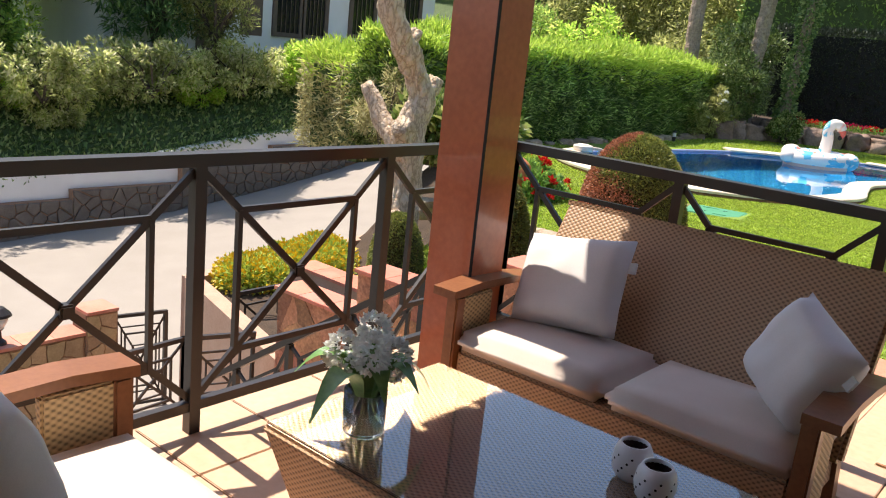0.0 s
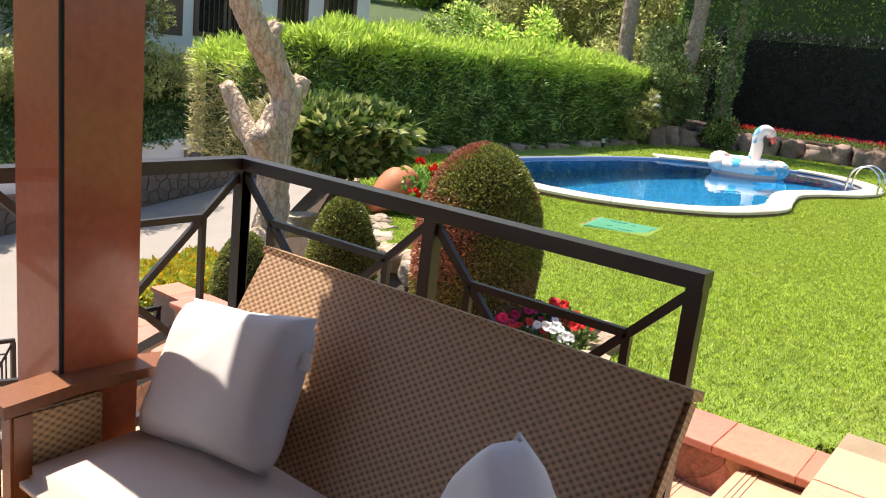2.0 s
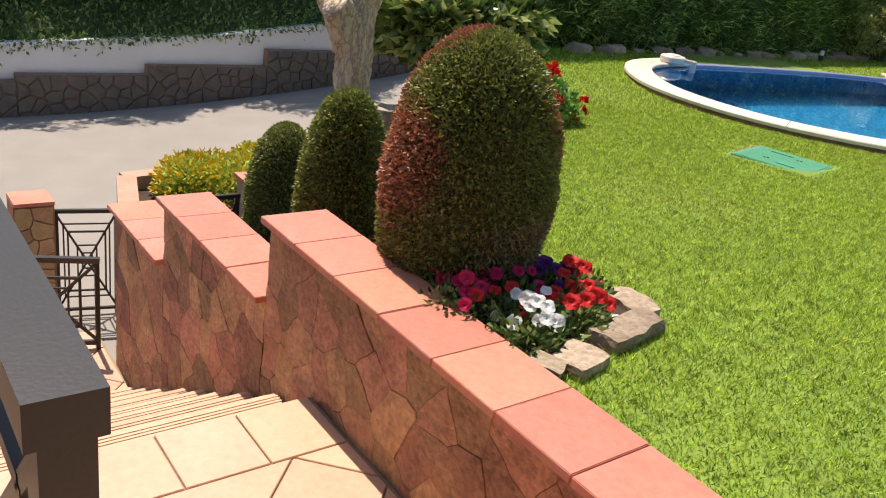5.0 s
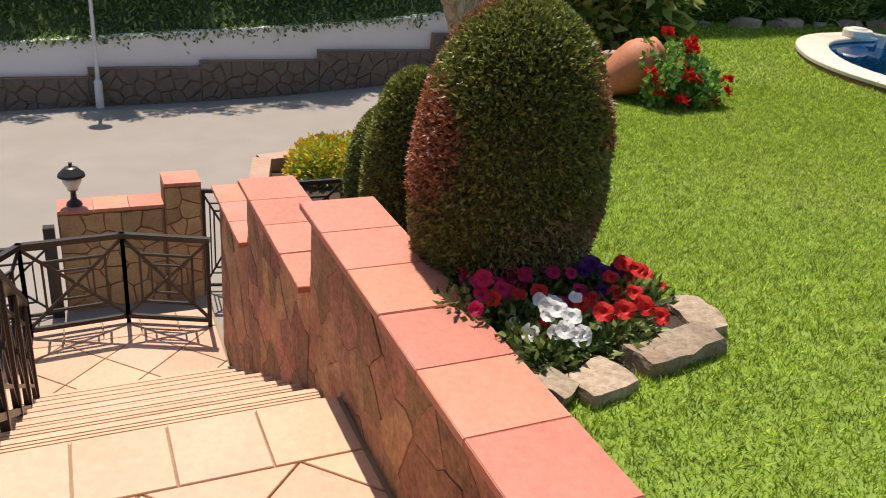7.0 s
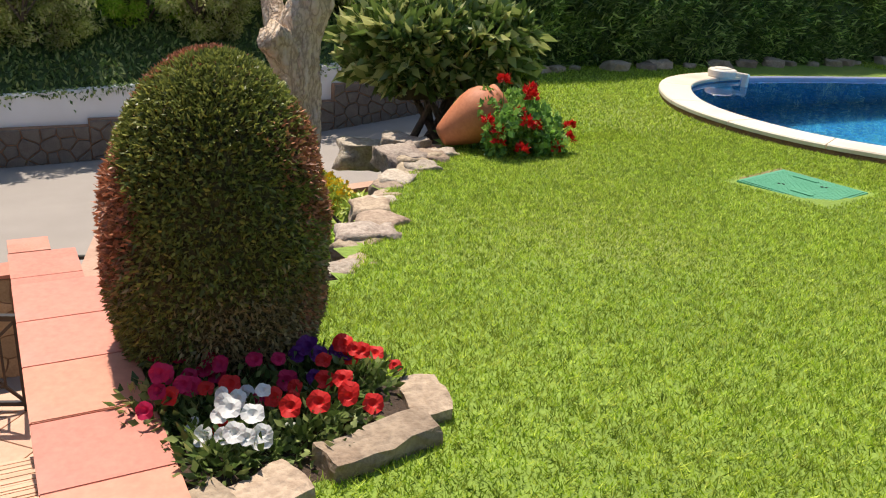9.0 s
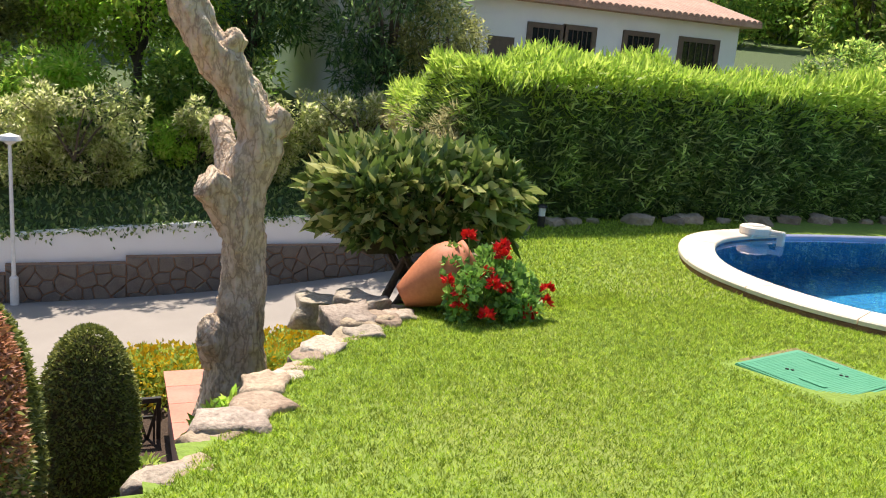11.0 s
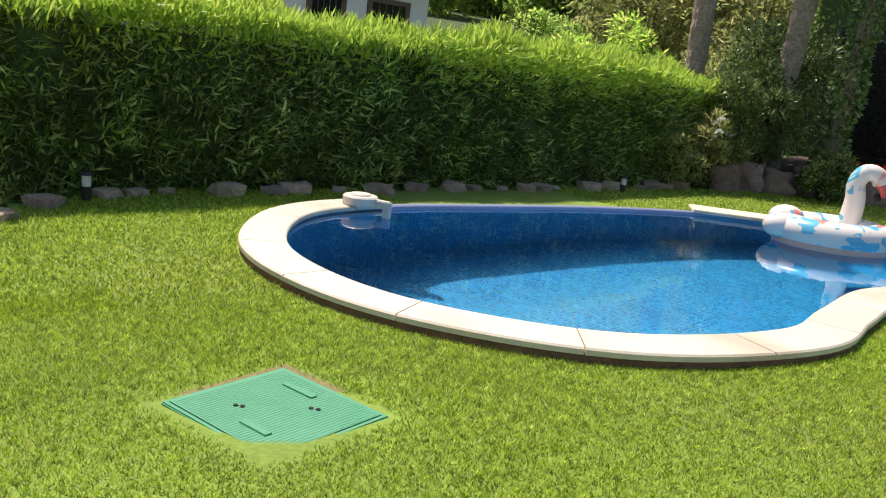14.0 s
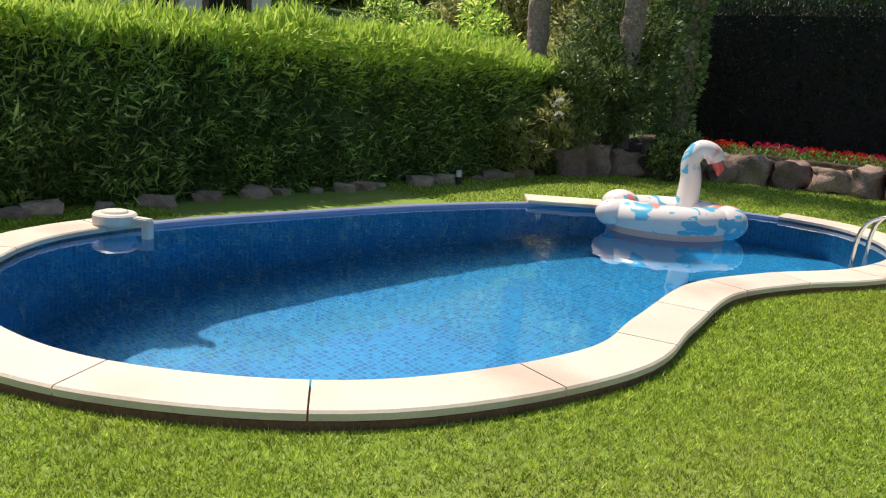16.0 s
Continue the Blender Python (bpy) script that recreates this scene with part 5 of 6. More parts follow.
for k in range(7):
    a = k * 0.93 + 0.2
    L, ln = 0.13 + 0.03 * (k % 3), 8
    bm = bmesh.new()
    rows = []
    for i in range(ln + 1):
        s = i / ln
        r, z = 0.02 + L * s * (0.55 + 0.45 * s), 0.11 + 0.19 * math.sin(s * 2.2) - 0.07 * s * s * (1 + (k % 2))
        w = 0.032 * math.sin(math.pi * min(1, s * 0.93 + 0.07)) + 0.002
        c, t = Vector((math.cos(a) * r, math.sin(a) * r, z)), Vector((-math.sin(a), math.cos(a), 0))
        rows.append([bm.verts.new(c - t * w + Vector((0, 0, w * 0.35))), bm.verts.new(c), bm.verts.new(c + t * w + Vector((0, 0, w * 0.35)))])
    for r0, r1 in zip(rows, rows[1:]):
        for j in range(2):
            bm.faces.new((r0[j], r0[j + 1], r1[j + 1], r1[j]))
    part("leaf", bm, M_BROADLEAF, vase, smooth=True)

M_CERAMIC = mat("white_ceramic", (0.74, 0.72, 0.72), (0.7, 0.68, 0.68), rough=0.35, bump=0.03)
M_INSIDE = mat("dark_inside", (0.06, 0.03, 0.025), rough=0.6)
for at in ((-0.755, 1.725, 0.4195), (-0.665, 1.665, 0.4195)):
    cnd = empty("candle_holder", at, 30 if at[0] < -0.7 else 0)
    tagged(cnd, "white pierced ceramic tealight holder on the table", "candle holder", group="tealight holders")
    prof = [(0.0, 0.0), (0.03, 0.0), (0.044, 0.018), (0.05, 0.045), (0.045, 0.075), (0.036, 0.092), (0.031, 0.092), (0.04, 0.07), (0.044, 0.045), (0.0, 0.012)]
    part("body", lathe(bmesh.new(), prof, 32), M_CERAMIC, cnd, smooth=True)
    part("inside", lathe(bmesh.new(), [(0.0, 0.06), (0.04, 0.06), (0.035, 0.085)], 20), M_INSIDE, cnd)
    for col in range(8):
        for row in range(4):
            a, z = col * math.pi / 4 + row * 0.22, 0.028 + row * 0.013
            r = float(np.interp(z, (0.018, 0.045, 0.075), (0.044, 0.05, 0.045))) + 0.0006
            hole = bmesh.new()
            bmesh.ops.create_circle(hole, cap_ends=True, segments=8, radius=0.0032, matrix=Matrix.Translation((r * math.cos(a), r * math.sin(a), z)) @ Matrix.Rotation(a, 4, "Z") @ Matrix.Rotation(math.pi / 2, 4, "Y"))
            part("pierced_hole", hole, M_BLACK, cnd)

# ---- lawn things ----
hatch = empty("manhole_cover", (-3.88, 10.02, -0.328), 11)
hatch.scale = (0.91, 0.91, 1)
tagged(hatch, "square green plastic manhole cover set in the lawn", "manhole cover")
part("bare_soil", box(bmesh.new(), (-0.46, -0.44, -0.03), (0.45, 0.46, 0.006), 0.004), M_DRYSOIL, hatch, "strip of bare dry soil round the cover")
part("frame", box(bmesh.new(), (-0.385, -0.375, -0.03), (0.385, 0.375, 0.024), 0.006), M_HATCH, hatch)
part("lid", box(bmesh.new(), (-0.36, -0.35, 0.01), (0.36, 0.35, 0.028), 0.004), M_HATCH, hatch)
bm = bmesh.new()
for k in range(34):
    x = -0.34 + k * 0.0206
    box(bm, (x, -0.335, 0.028), (x + 0.008, 0.335, 0.0293))
tagged(part("tread_rib", bm, M_HATCH, hatch), kind="stuff")
for sx, sy in ((-0.12, -0.13), (0.12, 0.13)):
    for d in (-0.017, 0.017):
        part("lift_hole", lathe(bmesh.new(), [(0.0, 0.034), (0.012, 0.034), (0.012, 0.03)], 10, (sx + d * 0.9, sy + d * 0.5, 0)), M_BLACK, hatch)
for (xa, ya, xb, yb) in ((-0.2, 0.2, 0.02, 0.24), (0.02, -0.24, 0.2, -0.2)):
    part("grip_panel", box(bmesh.new(), (xa, ya, 0.028), (xb, yb, 0.036), 0.002), M_HATCH, hatch)

pot = empty("terracotta_jar", (-5.78, 8.12, -0.16), 0)
pot.matrix_basis = pose(-5.94, 8.02, -0.32, -61, 0, -12) @ Matrix.Scale(1.05, 4)
tagged(pot, "terracotta oil jar lying on its side, planted", "jar")
prof = [(0.0, 0.0), (0.075, 0.0), (0.09, 0.02), (0.125, 0.09), (0.17, 0.19), (0.208, 0.29), (0.225, 0.38), (0.214, 0.46), (0.18, 0.515), (0.16, 0.535), (0.168, 0.55), (0.168, 0.58), (0.145, 0.58), (0.14, 0.53), (0.17, 0.46), (0.0, 0.44)]
part("body", lathe(bmesh.new(), prof, 36), M_POT, pot, smooth=True)
rng = np.random.default_rng(31)


def bloom_mesh(name, rng, c, r, n, m, parent, label=""):
    d = rand_dirs(rng, n)
    d[:, 2] = np.abs(d[:, 2])
    return leaves(name, rng, np.array(c) + d * r * 0.5, d, r * 0.9, r * 0.6, m, parent, label, spread=0.6)


ger = empty("geranium", (-5.60, 8.48, -0.40))
ger.scale = (1.0, 1.0, 1.15)
tagged(ger, "red-flowering geranium spilling from the jar", "flowers")
cc = []
for k in range(46):
    c = np.array((rng.uniform(-0.25, 0.25), rng.uniform(-0.22, 0.4), 0))
    c[2] = rng.uniform(0.04, 0.42) * (1 - 0.9 * abs(c[1] - 0.02))
    cc.append(c)
cc = np.array(cc)
k = rng.integers(0, len(cc), 3200)
d = rand_dirs(rng, 3200)
leaves("foliage", rng, cc[k] + d * 0.06, d, 0.05, 0.045, L_GERANIUM, ger, spread=0.8)
for q in ((0.0, -0.10, 0.52), (0.02, 0.15, 0.43), (0.05, 0.17, 0.40), (0.16, -0.2, 0.2), (0.2, -0.22, 0.13), (0.22, 0.02, 0.26), (0.2, 0.12, 0.22), (0.15, 0.5, 0.2), (0.2, 0.47, 0.12), (0.28, -0.05, 0.08), (-0.05, 0.2, 0.45), (0.25, 0.3, 0.07), (0.1, -0.28, 0.26), (0.1, 0.02, 0.3)):
    bloom_mesh("bloom", rng, q, 0.052, 40, L_RED, ger)
    part("stalk", tube(bmesh.new(), [(q[0] * 0.6, q[1] * 0.6, q[2] * 0.4), q], [0.004, 0.003], 5), M_STEM, ger)

# flower bed beside the large bush
M_PETAL = {"red": L_RED, "magenta": L_MAGENTA, "purple": L_PURPLE, "white": L_WHITE}


def petunia_mesh(rng, r):
    """An open trumpet flower with a ruffled rim."""
    vs, fs = [(0, 0, -0.35 * r)], []
    n = 15
    for i in range(n):
        a = 2 * math.pi * i / n
        f = 1 - 0.13 * (0.5 + 0.5 * math.cos(5 * a))
        vs.append((0.45 * r * math.cos(a), 0.45 * r * math.sin(a), 0.02 * r))
        vs.append((f * r * math.cos(a), f * r * math.sin(a), 0.05 * r + 0.16 * r * math.sin(3 * a + rng.uniform(0, 1))))
    for i in range(n):
        j = (i + 1) % n
        fs += [(0, 1 + 2 * i, 1 + 2 * j), (1 + 2 * i, 2 + 2 * i, 2 + 2 * j), (1 + 2 * i, 2 + 2 * j, 1 + 2 * j)]
    me = bpy.data.meshes.new("bloom")
    me.from_pydata(vs, [], fs)
    return me


rng = np.random.default_rng(17)
tagged(part("flower_bed", blob(bmesh.new(), (-2.17, 5.46, -0.22), (0.40, 0.40, 0.11), 3, 0.2), M_SOIL, smooth=True), "dark soil of the small flower bed", "soil", kind="structure")
meshes = {}
for c in M_PETAL:
    meshes[c] = petunia_mesh(rng, 0.036)
    meshes[c].materials.append(M_PETAL[c])
for i, (x, y, col, n) in enumerate(((-2.07, 5.47, "white", 8), (-1.99, 5.36, "white", 7), (-2.20, 5.35, "red", 5), (-2.32, 5.52, "magenta", 9), (-2.12, 5.72, "red", 9), (-2.34, 5.74, "purple", 7), (-2.44, 5.40, "magenta", 9), (-2.02, 5.62, "red", 4), (-2.30, 5.25, "magenta", 7), (-2.25, 5.88, "red", 7))):
    ob = empty("petunia", (x + 0.015, y - 0.19, -0.17))
    tagged(ob, "petunia plant with open %s flowers in the stone-edged bed" % col, "flowers", group="bedding petunias")
    d = rand_dirs(rng, 560)
    d[:, 2] = np.abs(d[:, 2])
    leaves("foliage", rng, d * np.array([0.17, 0.17, 0.14]) * rng.uniform(0.3, 1, (560, 1)), d, 0.045, 0.022, L_DARK, ob, spread=0.8)
    for k in range(n):
        a, t = rng.uniform(0, 6.28), rng.uniform(0.1, 1.0)
        v = Vector((math.cos(a) * 0.155 * t, math.sin(a) * 0.155 * t, 0.175 - 0.08 * t * t + rng.uniform(-0.03, 0.035)))
        fl = new("bloom", meshes[col])
        fl.parent = ob
        up = Vector((0.55 + v.x * 3, -0.35 + v.y * 3, 0.75 + rng.uniform(-0.2, 0.2))).normalized()
        fl.matrix_basis = Matrix.Translation(v) @ up.to_track_quat("Z", "Y").to_matrix().to_4x4() @ Matrix.Scale(rng.uniform(0.7, 1.1), 4)


def rock(name, c, r, seed, material, label, rz=0, rough=0.28, flat=1.0, group="", sub=3):
    ob = part(name, blob(bmesh.new(), (0, 0, 0), r, seed, rough, sub, 1.3, flat), material, smooth=sub > 2)
    ob.matrix_basis = pose(*c, 0, 0, rz)
    return tagged(ob, label, "rock", group)


def block(name, c, dims, seed, material, label, rz=0, tilt=0, group=""):
    """A rough-hewn stone block: flat-topped, with broken edges."""
    bm = bmesh.new()
    bmesh.ops.create_cube(bm, size=1)
    bmesh.ops.subdivide_edges(bm, edges=bm.edges[:], cuts=5, use_grid_fill=True)
    for v in bm.verts:
        d = Vector((v.co.x * dims[0], v.co.y * dims[1], v.co.z * dims[2]))
        e = sum(1 for q in v.co if abs(q) > 0.49)
        s = 1 - 0.025 * max(0, e - 1)
        n = noise.noise_vector(d * 5 + Vector((seed * 3.1, 0, 0))) * 0.018 + noise.noise_vector(d * 16 + Vector((seed, 5, 0))) * 0.011
        v.co = d * s + n
    ob = part(name, bm, material)
    ob.matrix_basis = pose(*c, tilt, 0, rz)
    return tagged(ob, label, "rock", group)


block("edging_stone", (-1.775, 5.24, -0.165), (0.17, 0.20, 0.15), 1, M_ROCK, "flat-topped buff stone edging the flower bed", 12, 0, "bed edging stones")
block("edging_stone", (-1.86, 5.60, -0.165), (0.14, 0.38, 0.17), 2, M_ROCK, "long buff stone block edging the flower bed", 10, 0, "bed edging stones")
block("edging_stone", (-2.06, 5.86, -0.175), (0.24, 0.13, 0.14), 3, M_ROCK, "brown stone edging the flower bed", -12, 0, "bed edging stones")
block("edging_stone", (-1.79, 5.085, -0.16), (0.15, 0.10, 0.14), 4, M_ROCK, "small stone edging the flower bed", 22, 0, "bed edging stones")
rng = np.random.default_rng(44)
for k in range(17):
    s = k / 16
    y = 6.12 + s * 1.9
    x = float(edge_x(y)) + rng.uniform(-0.14, 0.03)
    r = rng.uniform(0.085, 0.15)
    rock("bank_rock", (x, y, float(lawn_z(x, y)) - 0.06), (r * 1.1, r * 0.95, r * 0.8), k + 5, M_ROCK if k % 3 else M_ROCK_GREY, "pale weathered stone along the lawn's edge", rng.uniform(0, 180), 0.4, group="lawn edging rocks")
for k, (x, y, z, r) in enumerate(((-5.75, 7.55, -0.45, 0.3), (-6.05, 7.75, -0.42, 0.26), (-6.6, 7.6, -0.6, 0.3))):
    rock("bank_rock", (x, y, z), (r * 0.7, r * 0.55, r * 0.45), 40 + k, M_ROCK_GREY, "large pale grey rock on the planted bank", 37 * k, 0.5, 0.8, "bank rocks")
k = 0
y = 9.2
while y < 20.8:
    x = -8.72 if y > 10.5 else -8.72 + (10.5 - y) * 1.05
    r = rng.uniform(0.06, 0.15)
    rock("hedge_stone", (x + rng.uniform(-0.06, 0.06), y, float(lawn_z(x, y)) + r * 0.15), (r * 1.3, r * 1.2, r * 0.8), 80 + k, M_ROCK, "small buff stone at the hedge's foot", rng.uniform(0, 180), 0.35, group="hedge foot stones", sub=2)
    y += rng.uniform(0.2, 0.75)
    k += 1

# rock wall with red flowers at the garden's end
arc = curve_pts([(-8.7, 20.9), (-8.4, 22.3), (-7.6, 23.7), (-6.0, 24.6), (-4.2, 24.9), (-1.0, 25.2), (3.0, 25.4)], 10)
d_run, last = 0.0, arc[0]
k = 0
for p in arc[1:]:
    d_run += (p - last).length
    last = p
    if d_run > 0.5:
        d_run = 0
        r = rng.uniform(0.26, 0.36)
        rock("wall_boulder", (p.x, p.y, -0.12), (r, r, rng.uniform(0.22, 0.36)), 120 + k, M_BOULDER, "brown-grey boulder of the low rock wall", rng.uniform(0, 180), 0.6, group="rock wall boulders")
        k += 1
bed = bmesh.new()
vs = [bed.verts.new((p.x + (0.12 if p.y < 23 else 0) - 0.1, p.y + 0.12, 0.06)) for p in arc]
far = [bed.verts.new((-9.6 + (p.x + 8.7) * 1.0, 26.4, 0.22)) for p in arc]
for i in range(len(arc) - 1):
    bed.faces.new((vs[i], vs[i + 1], far[i + 1], far[i]))
tagged(part("raised_bed", bed, M_SOIL), "dark raised soil bed behind the rock wall", "soil", kind="structure")
for i in range(9):
    x = -7.3 + i * 0.95
    ob = empty("red_bedding_plant", (x, 25.1 + 0.04 * i + (0.5 if i == 0 else 0) * -1.2, 0.14))
    tagged(ob, "low plant covered in small red flowers", "flowers", group="red bedding plants")
    q = rng.uniform(-1, 1, (500, 3)) * np.array([0.5, 0.2, 0.08]) + np.array([0, 0, 0.08])
    leaves("foliage", rng, q, np.tile([0, 0, 1.0], (500, 1)), 0.07, 0.04, L_GERANIUM, ob, spread=0.9)
    q = rng.uniform(-1, 1, (170, 3)) * np.array([0.5, 0.22, 0.06]) + np.array([0, 0, 0.15])
    leaves("blossom", rng, q, np.tile([0, -0.5, 1.0], (170, 1)), 0.06, 0.06, L_MAGENTA if i % 2 else L_RED, ob, spread=0.8)


# palms and the ivy-clad trunk
def palm(at, top, r, label, seed, fronds=True, ivy=False):
    rng = np.random.default_rng(seed)
    ob = empty("palm_tree" if fronds else "ivy_trunk", at)
    tagged(ob, label, "tree")
    a, b = Vector((0, 0, -0.4)), Vector(top) - Vector(at)
    n = 60
    pts = [a.lerp(b, i / n) for i in range(n + 1)]
    rad = [r * (1.25 - 0.35 * min(1, i / 14)) * (1 + 0.07 * (i % 2)) for i in range(n + 1)]
    part("trunk", tube(bmesh.new(), pts, rad, 16, 0.2, seed), M_PALM, ob)
    if fronds:
        for k in range(14):
            an = k * 2.4
            bm = bmesh.new()
            c = []
            for s in np.linspace(0, 1, 8):
                c.append(b + Vector((math.cos(an) * 1.8 * s, math.sin(an) * 1.8 * s, 0.9 * s - 1.5 * s * s)))
            tube(bm, c, [0.03] * 8, 5)
            v = np.array([p[:] for p in c])
            q = np.repeat(v, 26, 0) + rng.normal(0, 0.03, (208, 3))
            fr = part("frond", bm, M_STEM, ob)
            leaves("leaflet", rng, q, np.tile([-math.sin(an) * 0.2, math.cos(an) * 0.2, -0.2], (208, 1)), 0.5, 0.03, L_TREE, fr, spread=0.8)
    if ivy:
        t = rng.uniform(0, 1, 5200)
        d = rand_dirs(rng, 5200)
        d[:, 2] *= 0.3
        q = np.array(a)[None] + t[:, None] * np.array(b - a)[None] + d * (r * 1.25 + 0.12 * np.abs(np.sin(t * 17)))[:, None]
        leaves("ivy", rng, q, d, 0.1, 0.08, L_IVY, ob, spread=0.7, droop=0.3)
    return ob


palm((-10.3, 22.8, 0), (-10.5, 23.0, 8.0), 0.22, "palm with a rough ringed grey trunk", 3)
palm((-8.72, 23.2, 0), (-8.4, 23.4, 8.0), 0.21, "palm with a pale rough trunk behind the rock wall", 4)
palm((-7.75, 23.6, 0), (-7.3, 23.6, 7.0), 0.13, "leaning trunk clad in variegated ivy", 5, fronds=False, ivy=True)
shrub("white_oleander", (-8.75, 21.0, -0.4), (0.6, 1.2, 0.75), 9000, L_TREE_GREY, "loose grey-green oleander with white flowers", 71, leaf=0.13, wid=0.025, clumps=30)
rngw = np.random.default_rng(9)
for k in range(9):
    c = (-8.3 + rngw.uniform(-0.25, 0.12), 20.9 + rngw.uniform(-0.9, 1.1), 0.65 + rngw.uniform(-0.4, 0.35))
    ob = empty("oleander_flower", c)
    tagged(ob, "cluster of white oleander blossom on its shrub", "flowers", group="white blossom clusters")
    bloom_mesh("flower_head", rngw, (0, 0, 0), 0.055, 36, L_WHITE, ob)
shrub("corner_shrub", (-7.35, 22.9, -0.25), (0.45, 0.5, 0.38), 4000, L_SHRUB, "low variegated shrub before the palm trunks", 72, leaf=0.09, wid=0.04, clumps=24)
shrub("corner_shrub", (-8.75, 22.3, 0.15), (0.85, 1.2, 0.95), 11000, L_DARK, "dark evergreen shrub round the palm trunks", 73, leaf=0.13, wid=0.03, clumps=34)
shrub("corner_shrub", (-9.4, 24.2, 0.3), (1.1, 1.5, 1.3), 11000, L_DARK, "dark evergreen shrub behind the palm trunks", 74, leaf=0.13, wid=0.05, clumps=34)


def bollard(at):
    ob = empty("garden_lamp", at)
    tagged(ob, "short dark garden bollard lamp by the hedge", "lamp", group="garden bollard lamps")
    part("post", lathe(bmesh.new(), [(0.0, -0.1), (0.045, -0.1), (0.045, 0.18), (0.0, 0.18)], 14), M_IRON, ob)
    part("lens", lathe(bmesh.new(), [(0.0, 0.18), (0.04, 0.18), (0.04, 0.28), (0.0, 0.28)], 14), M_LAMPWHITE, ob)
    part("cap", lathe(bmesh.new(), [(0.0, 0.28), (0.06, 0.28), (0.05, 0.31), (0.0, 0.33)], 14), M_IRON, ob)


bollard((-8.62, 10.75, -0.38))
bollard((-8.5, 18.6, -0.38))

# pool fittings
skim = empty("pool_alarm", (-7.72, 13.15, POOL_Z), 20)
tagged(skim, "ivory plastic pool alarm overhanging the water", "pool device")
part("housing", lathe(bmesh.new(), [(0.0, 0.0), (0.17, 0.0), (0.18, 0.02), (0.18, 0.085), (0.165, 0.1), (0.0, 0.105)], 28), M_PLASTIC, skim, smooth=False)
part("lid", lathe(bmesh.new(), [(0.0, 0.106), (0.11, 0.106), (0.10, 0.118), (0.0, 0.12)], 24), M_PLASTIC, skim)
part("probe_arm", box(bmesh.new(), (0.1, 0.0, 0.03), (0.34, 0.08, 0.08), 0.01), M_PLASTIC, skim)
part("probe", box(bmesh.new(), (0.27, 0.0, -0.2), (0.34, 0.08, 0.04), 0.008), M_PLASTIC, skim)
flow = empty("pool_steps_slab", (-6.42, 18.6, POOL_Z), 40)
tagged(flow, "cream stone ledge slab at the pool's far side", "stone slab")
part("slab", box(bmesh.new(), (-0.75, -0.25, -0.03), (0.55, 0.3, 0.015), 0.01), M_POOLCOP, flow)
lad = empty("pool_ladder", (-3.0, 18.3, POOL_Z))
lad.scale = (1, 1, 0.65)
tagged(lad, "polished steel pool ladder handrail", "pool ladder")
for dy in (-0.25, 0.25):
    part("handrail", tube(bmesh.new(), curve_pts([(0.35, dy, 0), (0.33, dy, 0.45), (0.1, dy, 0.7), (-0.15, dy, 0.45), (-0.2, dy, -0.4), (-0.2, dy, -0.9)], 6), [0.021] * 31, 10), M_STEEL, lad, smooth=True)

# inflatable flamingo
M_INFL = bpy.data.materials.new("printed_vinyl")
M_INFL.use_nodes = True
_nt = M_INFL.node_tree
_b = _nt.nodes["Principled BSDF"]
_tc = _nt.nodes.new("ShaderNodeTexCoord")
_n1 = _nt.nodes.new("ShaderNodeTexNoise")
_n1.inputs["Scale"].default_value, _n1.inputs["Detail"].default_value, _n1.inputs["Distortion"].default_value = 4.2, 1, 1.2
_n2 = _nt.nodes.new("ShaderNodeTexNoise")
_n2.inputs["Scale"].default_value, _n2.inputs["Detail"].default_value = 3.1, 1
_mp = _nt.nodes.new("ShaderNodeMapping")
_mp.inputs["Location"].default_value = (3, 7, 1)
_nt.links.new(_tc.outputs["Object"], _n1.inputs["Vector"])
_nt.links.new(_tc.outputs["Object"], _mp.inputs["Vector"])
_nt.links.new(_mp.outputs[0], _n2.inputs["Vector"])
_r1 = _nt.nodes.new("ShaderNodeMapRange")
_r1.inputs[1].default_value, _r1.inputs[2].default_value = 0.56, 0.59
_r2 = _nt.nodes.new("ShaderNodeMapRange")
_r2.inputs[1].default_value, _r2.inputs[2].default_value = 0.645, 0.675
_nt.links.new(_n1.outputs[0], _r1.inputs[0])
_nt.links.new(_n2.outputs[0], _r2.inputs[0])
_m1 = _nt.nodes.new("ShaderNodeMix")
_m1.data_type = "RGBA"
_m1.inputs[6].default_value, _m1.inputs[7].default_value = (0.84, 0.75, 0.68, 1), (0.12, 0.48, 0.66, 1)
_m2 = _nt.nodes.new("ShaderNodeMix")
_m2.data_type = "RGBA"
_m2.inputs[7].default_value = (0.80, 0.28, 0.20, 1)
_nt.links.new(_r1.outputs[0], _m1.inputs[0])
_nt.links.new(_r2.outputs[0], _m2.inputs[0])
_nt.links.new(_m1.outputs[2], _m2.inputs[6])
_nt.links.new(_m2.outputs[2], _b.inputs["Base Color"])
_b.inputs["Roughness"].default_value = 0.28
M_INFL_PINK = mat("salmon_vinyl", (0.80, 0.42, 0.32), (0.78, 0.38, 0.28), rough=0.3, bump=0.02)
M_BEAK = mat("red_vinyl", (0.75, 0.12, 0.09), rough=0.3, bump=0.0)
fl = empty("inflatable_flamingo", (-5.05, 18.0, WATER_Z), 42)
fl.scale = (0.92, 0.92, 0.84)
tagged(fl, "inflatable flamingo with tropical print floating in the pool", "pool float")


